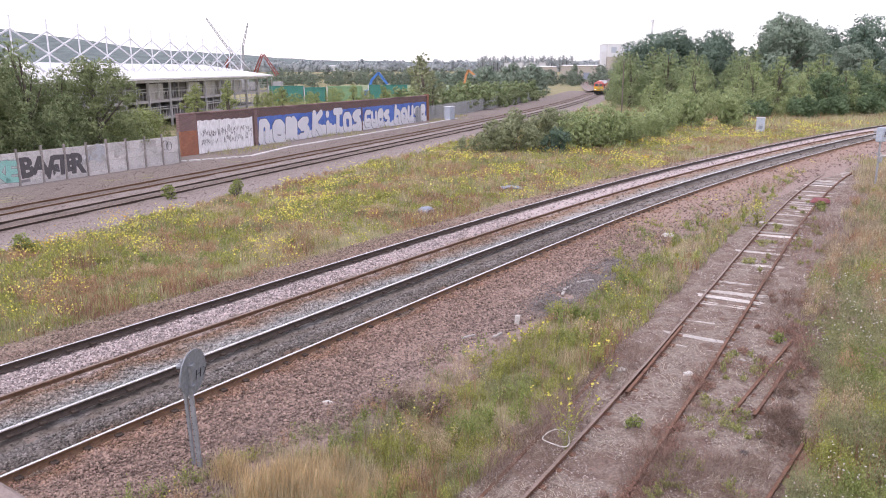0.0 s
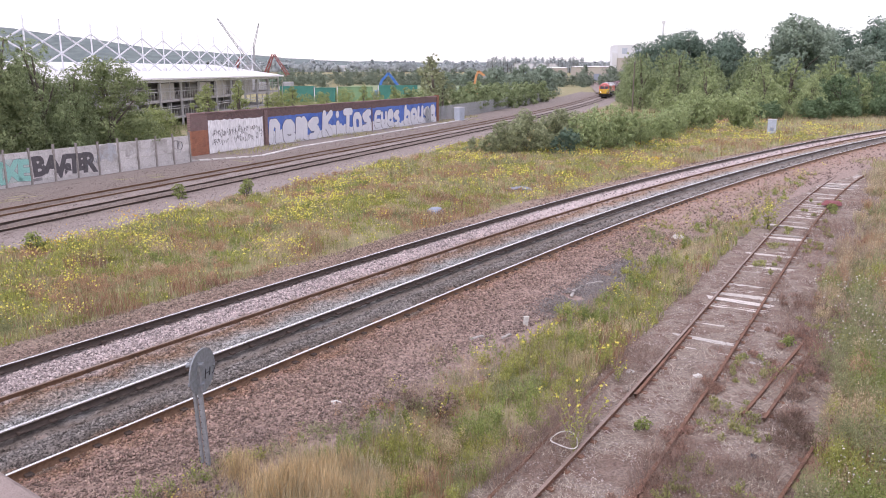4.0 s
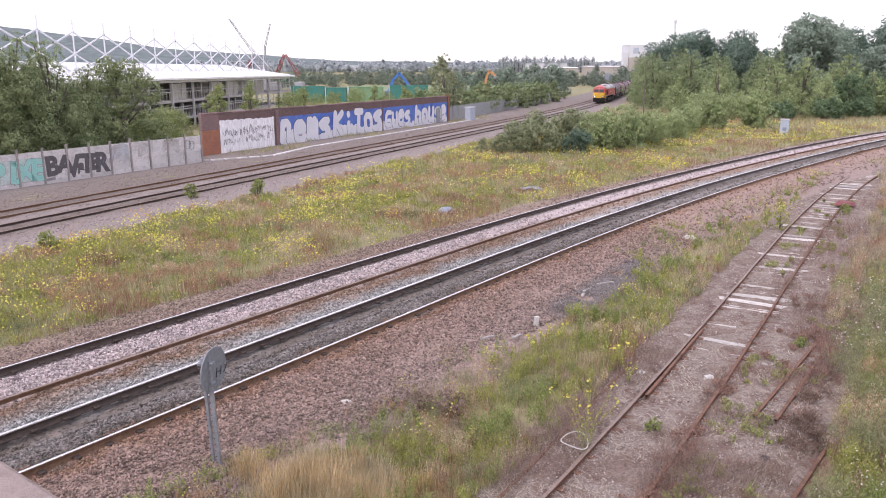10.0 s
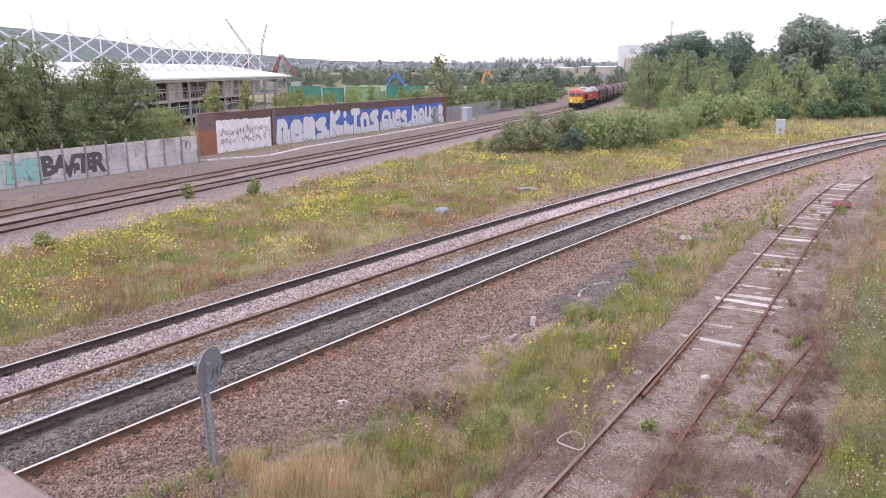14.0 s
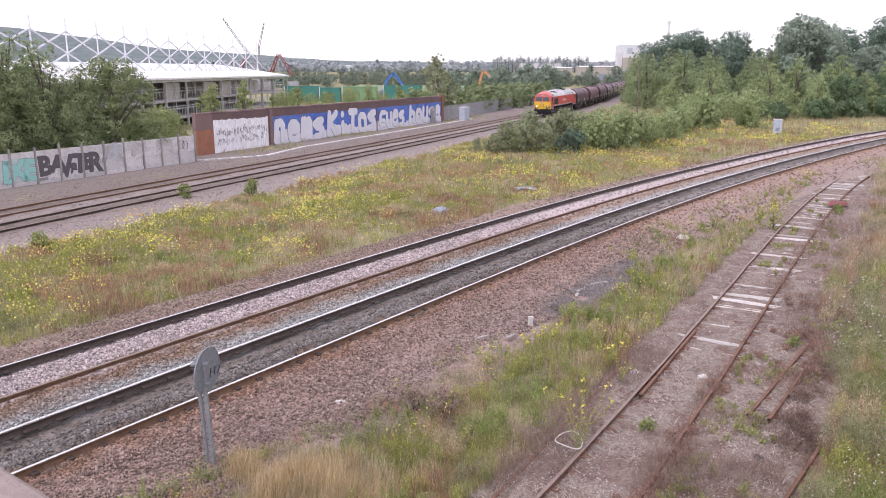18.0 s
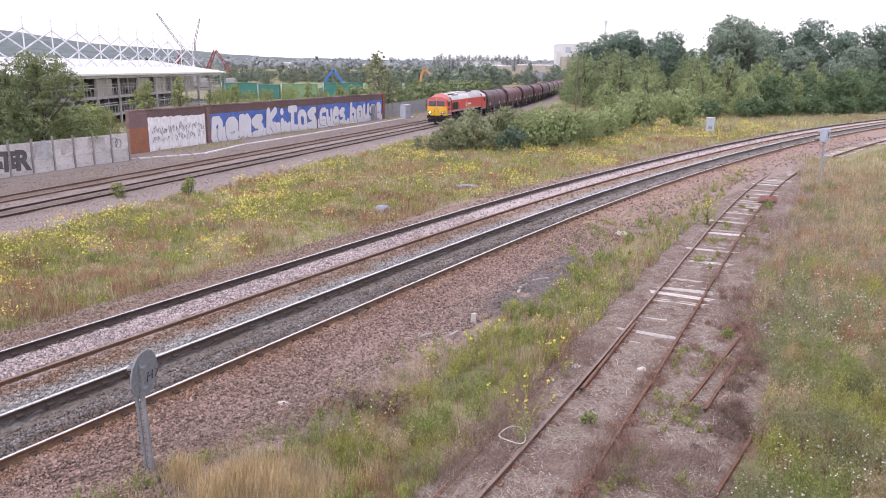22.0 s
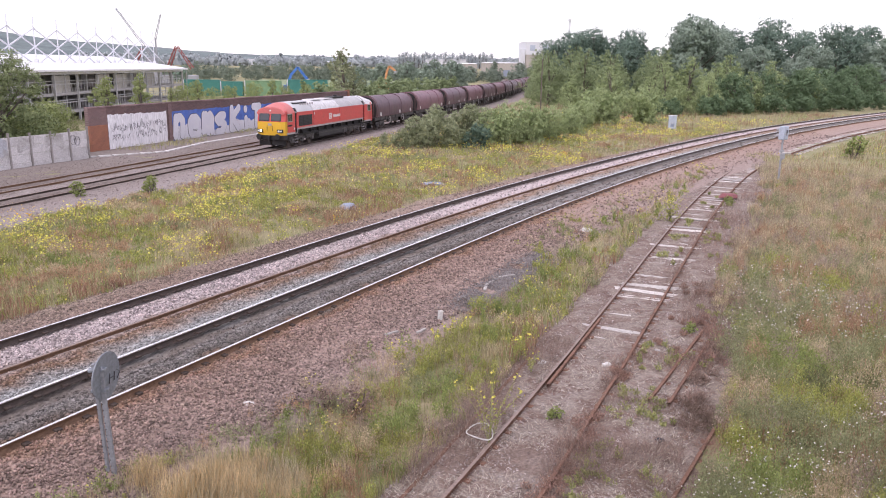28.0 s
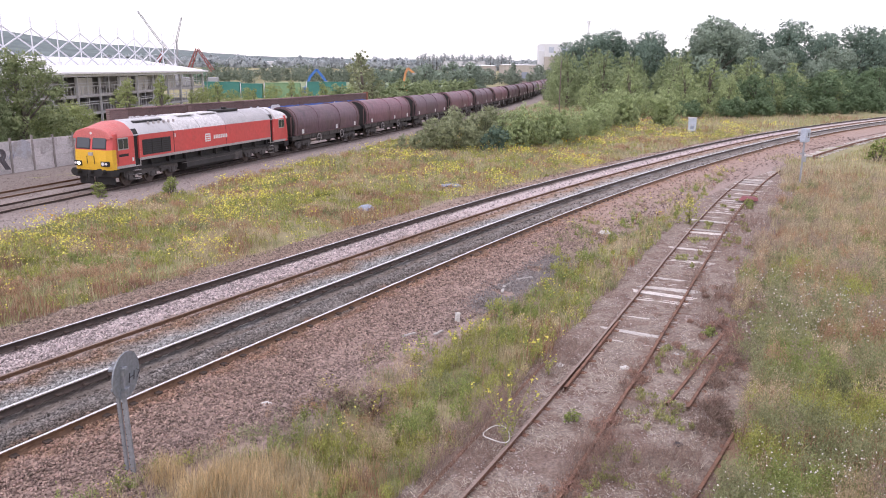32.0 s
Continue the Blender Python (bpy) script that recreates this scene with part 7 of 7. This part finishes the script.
old_rail(siding_spot(-10, -0.62, -0.63), siding_spot(1.5, -0.88, -0.63), "dark rusty rail half buried in dead weeds")
old_rail(siding_spot(-1.4, 0.13, -0.56), siding_spot(4.4, 0.10, -0.55), "rusty check rail beside the siding rail")
old_rail(siding_spot(-1.2, 2.48, -0.56), siding_spot(4.6, 3.08, -0.56), "short rusty rail overgrown by dead weeds")
old_rail(siding_spot(-1.2, 2.92, -0.56), siding_spot(4.0, 3.34, -0.56), "short rusty rail overgrown by dead weeds")
old_rail(siding_spot(-9, 3.2, -0.67), siding_spot(2.0, 4.45, -0.67), "rusty rail disappearing under thick weeds")
old_rail(siding_spot(17.0, 3.2, -0.64), siding_spot(26, 4.5, -0.64), "dark rail with chairs abandoned in the dirt")

# sign seen from behind, on twin posts
t = thing("railway_sign", "grey round railway sign seen from behind on twin steel posts", "sign", pose(-4.24, 13.29, -0.52, 0, -2.2, 0))
for q, y, hw in ((-0.068, 0.05, 0.03), (0.058, -0.02, 0.042)):
    p_ = part("post", box(q - hw, q + hw, y - 0.035, y + 0.035, -0.1, 2.16 if q > 0 else 2.2, 0.008), M["sign_post"], t)
    for i in range(12):
        part("bolt_hole", tube((q - 0.03, y - 0.037, 0.15 + 0.12 * i), (q - 0.03, y - 0.0345, 0.15 + 0.12 * i), 0.012, None, 8), M["outline"], p_)
bm = tube((0, -0.012, 0), (0, 0.012, 0), 0.43, None, 40)
disc = part("sign_plate", bm, M["sign_back"], t)
disc.matrix_basis = pose(0.09, 0.13, 1.93, 4, 0, 75)
for z_ in (1.72, 2.1):
    part("bracket", box(-0.14, 0.16, -0.06, 0.07, z_ - 0.025, z_ + 0.025, 0.005), M["sign_back"], t)
for a, b in (((-0.02, -0.02), (0.0, 0.11)), ((0.06, -0.02), (0.07, 0.10)), ((-0.01, 0.045), (0.065, 0.04)), ((0.11, 0.1), (0.16, 0.05)), ((0.16, 0.05), (0.11, -0.02))):
    part("scribble", beam((2.0 * a[0] + 0.1, -0.016, 1.4 * a[1] - 0.15), (2.0 * b[0] + 0.1, -0.016, 1.4 * b[1] - 0.15), 0.024, 0.004), M["outline"], disc)

# parapet of the bridge under the camera
t = thing("wall_parapet", "weathered brown stone bridge parapet with flat coping", "wall", pose(-0.62, 0.99, 0, 0, 0, -36.87), kind="structure")
for i in range(5):
    part("coping_stone", box(-4.0 + 1.6 * i, -2.41 + 1.6 * i, -0.45, 0.0, 6.1, 6.3, 0.015), M["parapet"], t)
part("wall", box(-4.0, 4.0, -0.40, -0.06, -1.0, 6.1), M["brick"], t)


def cabinet(x, y, z, w, d, h, turn, label):
    t = thing("lineside_cabinet", label, "cabinet", pose(x, y, z, 0, 0, turn))
    part("plinth", box(-w / 2 - 0.05, w / 2 + 0.05, -d / 2 - 0.05, d / 2 + 0.05, -0.2, 0.08), M["post"], t)
    part("body", box(-w / 2, w / 2, -d / 2, d / 2, 0.08, h, 0.02), M["cabinet"], t)
    part("lid", box(-w / 2 - 0.05, w / 2 + 0.05, -d / 2 - 0.05, d / 2 + 0.05, h, h + 0.07, 0.015), M["cladding"], t)
    for q in (-1, 1):
        dd = part("door", box(q * w / 4 - w / 4 + 0.03, q * w / 4 + w / 4 - 0.03, -d / 2 - 0.025, -d / 2 + 0.002, 0.15, h - 0.06, 0.008), M["cabinet"], t)
        part("handle", box(q * 0.08 - 0.02, q * 0.08 + 0.02, -d / 2 - 0.05, -d / 2 - 0.02, h * 0.45, h * 0.6), M["steel_dark"], dd)
    part("painted_tag", box(-0.2, 0.25, -d / 2 - 0.030, -d / 2 - 0.026, 0.5, 0.9), M["litter_blue"], t)


cabinet(39.95, 90.7, -0.62, 0.95, 0.5, 1.8, -24, "pale blue-grey lineside cabinet in the grass")
# ground-mounted colour light signal, seen from the back and side
t = thing("railway_signal", "small grey railway signal head on a slim post", "signal", pose(29.3, 48.7, -0.75, 0, 0, 35))
part("post", tube((0, 0, -0.1), (0, 0, 3.0), 0.07, 0.065, 10), M["galv"], t)
head = part("signal_head", box(-0.3, 0.3, -0.2, 0.2, 3.0, 3.9, 0.04), M["cabinet"], t)
part("lamp_hood", tube((0, 0.2, 3.65), (0, 0.45, 3.65), 0.13, None, 14), M["steel_dark"], head)
part("lamp_hood", tube((0, 0.2, 3.25), (0, 0.45, 3.25), 0.13, None, 14), M["steel_dark"], head)
part("back_door", box(-0.24, 0.24, -0.225, -0.2, 3.05, 3.84, 0.01), M["cabinet"], head)
part("painted_number_bar", box(-0.08, 0.08, -0.232, -0.224, 3.3, 3.65), M["outline"], head)
part("cross_bar", box(-0.3, 0.3, -0.24, -0.2, 3.36, 3.41), M["steel_dark"], head)
part("ladder_bracket", box(-0.16, 0.16, -0.12, 0.12, 2.2, 2.3), M["galv"], t)
part("junction_box", box(-0.14, 0.14, -0.2, -0.05, 1.7, 2.1, 0.02), M["galv"], t)
part("footing", box(-0.3, 0.3, -0.3, 0.3, -0.15, 0.12, 0.03), M["post"], t)

# litter and odds and ends
def lumpish(name, label, category, x, y, z, size, material, seed, turn=0):
    bm = bmesh.new()
    bmesh.ops.create_icosphere(bm, subdivisions=2, radius=1.0)
    for v in bm.verts:
        k = 1 + 0.35 * noise.noise(v.co * 1.6 + Vector((seed, 0, 0)))
        v.co = Vector((v.co.x * size[0] * k, v.co.y * size[1] * k, max(-0.1 * size[2], v.co.z * size[2] * k)))
    ob = part(name, bm, material)
    ob.matrix_basis = pose(x, y, z, 0, 0, turn)
    return tagged(ob, label, category)


lumpish("plastic_bag", "dirty white plastic bag on the ballast", "litter", -2.16, 16.07, -0.44, (0.15, 0.09, 0.06), M["litter_white"], 1)
lumpish("plastic_bag", "crumpled white bag in the grass", "litter", 10.98, 33.4, -0.5, (0.32, 0.2, 0.22), M["litter_white"], 2)
lumpish("stone", "pale stone lying on the siding", "stone", 6.68, 18.02, -0.68, (0.14, 0.1, 0.09), M["litter_white"], 3)
lumpish("stone", "pale stone beside the siding rail", "stone", 5.05, 18.3, -0.66, (0.12, 0.1, 0.08), M["litter_white"], 4)
# heap of red-brown dock, modelled as one low solid lump
lumpish("red_crate", "low dull red heap by the siding", "crate", 22.6, 42.6, -0.55, (0.6, 0.4, 0.24), M["heap_red"], 5)
lumpish("tarpaulin_heap", "dark grey heap of sheeting in the grass", "litter", 0.23, 40.0, -0.5, (0.5, 0.35, 0.3), M["litter_blue"], 6)
lumpish("plastic_sheet", "blue-grey plastic sheet lying in the grass", "litter", 5.6, 47.7, -0.42, (0.75, 0.4, 0.14), M["litter_blue"], 7)
lumpish("stone", "pale stone among the dead weeds", "stone", 8.4, 18.9, -0.7, (0.13, 0.1, 0.07), M["steel_dark"], 8)
lumpish("stone", "dark lump on the siding dirt", "stone", 6.4, 13.9, -0.68, (0.12, 0.1, 0.08), M["outline"], 9)
t = thing("marker_post", "short white marker post at the ballast edge", "post", pose(2.78, 21.65, -0.52, 0, 6, 20))
part("shaft", box(-0.07, 0.07, -0.04, 0.04, -0.1, 0.24, 0.01), M["litter_white"], t)
part("cap", box(-0.08, 0.08, -0.05, 0.05, 0.24, 0.27, 0.01), M["litter_white"], t)
for x, y, a, ln in ((1.27, 20.3, 40, 0.5), (2.1, 20.4, 55, 0.45), (5.0, 25.2, 60, 1.1), (5.7, 25.9, 35, 0.8), (4.7, 24.6, 75, 0.9)):
    bm = box(-ln / 2, ln / 2, -0.05, 0.05, 0, 0.05, 0.01)
    ob = part("broken_plank", bm, M["timber"])
    tagged(ob, "bleached broken plank lying on dark ballast", "plank", "broken planks")
    ob.matrix_basis = pose(x, y, -0.44, 0, 3, a)
# cable hoop
bm = bmesh.new()
for i in range(28):
    a, b = i * math.pi / 14, (i + 1) * math.pi / 14
    add_tube(bm, (0.27 * math.cos(a), 0.27 * math.sin(a), 0.05 * math.sin(2 * a)), (0.27 * math.cos(b), 0.27 * math.sin(b), 0.05 * math.sin(2 * b)), 0.013, None, 6)
ob = tagged(part("cable_hoop", bm, M["litter_white"]), "loop of pale cable standing in the weeds", "cable")
ob.matrix_basis = pose(2.66, 14.15, -0.40, 9, 0, 10)

# concrete cable trough along the far line
trough = thing("cable_trough", "pale concrete cable trough beside the far line", "trough", kind="structure")
lid = bpy.data.meshes.new("trough_lid")
bm = box(-0.48, 0.48, -0.18, 0.18, -0.08, 0.06, 0.012)
bm.to_mesh(lid)
bm.free()
lid.materials.append(M["concrete"])
for i in range(62):
    s = -9.5 + 1.0 * i
    off = float(np.interp(s, [-9.5, -4, 4, 40], [-6.6, -3.6, -4.9, -4.9]))
    x, y, a = spot(FAR, s, off)
    x2, y2, _ = spot(FAR, s + 1.0, float(np.interp(s + 1.0, [-9.5, -4, 4, 40], [-6.6, -3.6, -4.9, -4.9])))
    ob = part("trough_lid", lid, None, trough)
    ob.matrix_basis = pose(float(x), float(y), -0.56, 0, 0, math.degrees(math.atan2(y2 - y, x2 - x)))

# single plants that stand out
G6 = "shrubby weeds on the railway land"
stand_at(tree("shrubby_weed", "leafy green weed clump at the gravel edge", 0.95, 0.42, V["bright"], 2200, 0.035, 41, "bush", "weed", G6, False, 0.1), [(-16.3, 31.2, 1.0, 0), (-11.1, 46.2, 1.15, 90), (-14.7, 44.9, 1.0, 200), (4.5, 15.2, 0.5, 30), (21.5, 40.5, 0.9, 120), (44.3, 62.2, 2.2, 10), (9.9, 20.2, 0.6, 60)])
stand_at(tree("ragwort_sapling", "spindly yellow-green sapling beside the siding", 1.5, 0.8, V["lime"], 2600, 0.04, 42, "shoots", "sapling", G6, True, 0.4), [(16.2, 36.3, 0.9, 0)])


def primrose(x, y, height, stems, seed):
    """A wiry flowering weed: thin stems that fan out, small leaves, yellow heads."""
    r = random.Random(seed)
    z = float(surface_height(np.array([x]), np.array([y]))[0])
    t = thing("evening_primrose", "wiry tall weed with small leaves and yellow flowers", "weed", pose(x, y, z, 0, 0, 40 * seed), "evening primroses")
    leaf_pts, head_pts = [], []
    for i in range(stems):
        a, reach = i * 2.4 + r.uniform(-0.3, 0.3), height * r.uniform(0.1, 0.5)
        h = height * r.uniform(0.65, 1.0)
        mid = (0.35 * reach * math.cos(a), 0.35 * reach * math.sin(a), 0.55 * h)
        tip = (reach * math.cos(a), reach * math.sin(a), h)
        bm = tube((0, 0, 0), mid, 0.007, 0.005, 5)
        part("stem", add_tube(bm, mid, tip, 0.005, 0.003, 5), V["weed"], t)
        for q in range(40):
            f = r.uniform(0.25, 1.0)
            p_ = Vector(mid).lerp(Vector(tip), (f - 0.5) * 2) if f > 0.5 else Vector(mid) * (f * 2)
            leaf_pts.append(p_ + Vector((r.gauss(0, 0.03), r.gauss(0, 0.03), r.gauss(0, 0.03))))
        for q in range(r.randint(3, 6)):
            head_pts.append(Vector(tip) + Vector((r.gauss(0, 0.04), r.gauss(0, 0.04), r.gauss(0, 0.05))))
    for nm, pts, sz, mt in (("leafage", leaf_pts, 0.027, "lime"), ("blossom", head_pts, 0.03, "yellow")):
        v, f = leaf_quads(np.array(pts), np.full(len(pts), sz), 0.5, None, 0.45 if nm == "leafage" else 0.85)
        tagged(part(nm, raw_mesh(nm, v, [f], V[mt]), None, t), kind="stuff")


for i, (x, y, h, n) in enumerate(((2.86, 14.1, 1.5, 9), (2.5, 19.4, 0.75, 4), (3.2, 19.9, 0.8, 5), (4.5, 20.2, 1.0, 3), (4.4, 18.5, 0.8, 5), (4.6, 17.7, 0.6, 3), (2.9, 20.0, 0.7, 4))):
    primrose(x, y, h, n, i + 1)
for cx, cy, n, sp, mt, lab in ((-15.4, 31.6, 160, 0.42, "orange", "golden ragwort in full flower"), (-15.0, 37.5, 90, 0.4, "orange", "golden ragwort in full flower"), (16.2, 36.3, 170, 0.45, "yellow", "yellow blooms on the sapling")):
    pts = np.array([[cx, cy, -0.05 if cx < 0 else 0.45]]) + rng.randn(n, 3) * np.array([sp, sp, sp * 0.45])
    leaves("blooms", pts, np.full(n, 0.028), V[mt], lab, "flowers", 1.2, 0.85)

# dark ash tipped on the ballast edge
u = rng.rand(6500)
x, y = 3.7 + 4.2 * u + rng.randn(6500) * 0.36, 22.6 + 6.2 * u + rng.randn(6500) * 0.36
ok = cloud(x, y, 0.9, 131) > 0.3
x, y = x[ok], y[ok]
s_, d_ = beside(MAIN, x, y, 4)
ok = (d_ > 5.8) & (d_ < 8.6)
x, y, d_ = x[ok], y[ok], d_[ok]
zz = np.maximum(np.interp(d_, [q[0] for q in MAIN_BED], [q[1] for q in MAIN_BED]), ground_height(x, y)) + 0.08
stones("ash_stones", x, y, zz, 0.026 * (0.6 + 0.8 * rng.rand(len(x))), shade("dark_ash", [(0.20, 0.178, 0.172), (0.26, 0.235, 0.225), (0.14, 0.125, 0.12)], 2, island=0.3), d_, "dark ash and clinker tipped beside the grass")

# rough grass along the foot of the walls
x, y, r = sample(60000, 45, 130, 0.5, -33, 5)
s_, d_ = beside(FAR, x, y, 8)
ok = (d_ > -8.6) & (d_ < -5.2) & (s_ > -4) & (s_ < 60) & (cloud(x, y, 3.0, 81) > 0.42)
x, y, r = x[ok], y[ok], r[ok]
blades("verge_grass", x, y, ground_height(x, y) + 0.05, 0.25 + 0.3 * cloud(x, y, 1.0, 83), 0.03 * (r / 60), V["grass"], "rough grass at the foot of the walls", 0.5)

# golden dry tussocks in the near grass
cx, cy = rng.uniform(-4.0, 0.2, 26000), rng.uniform(11.0, 14.6, 26000)
sm, dm = beside(MAIN, cx, cy, 4)
far_out = np.hypot((cx + 2.2) * 0.62, cy - 12.75) + 1.5 * (cloud(cx, cy, 0.5, 95) - 0.5) + 0.5 * (cloud(cx, cy, 0.2, 96) - 0.5)
ok = (dm > 7.0) & (rng.rand(len(cx)) < np.interp(far_out, [0.5, 1.25], [0.75, 0.0]))
cx, cy, far_out = cx[ok], cy[ok], far_out[ok]
blades("dry_tussock", cx, cy, ground_height(cx, cy), (0.42 + 0.45 * rng.rand(len(cx))) * np.interp(far_out, [0.2, 1.2], [1.1, 0.6]), np.full(len(cx), 0.009), shade("golden_straw", [(0.65, 0.495, 0.27), (0.71, 0.57, 0.35), (0.54, 0.405, 0.22)], 1.0, island=0.3, through_leaf=0.3), "golden dry grass tussock standing upright", 0.2)


motions()
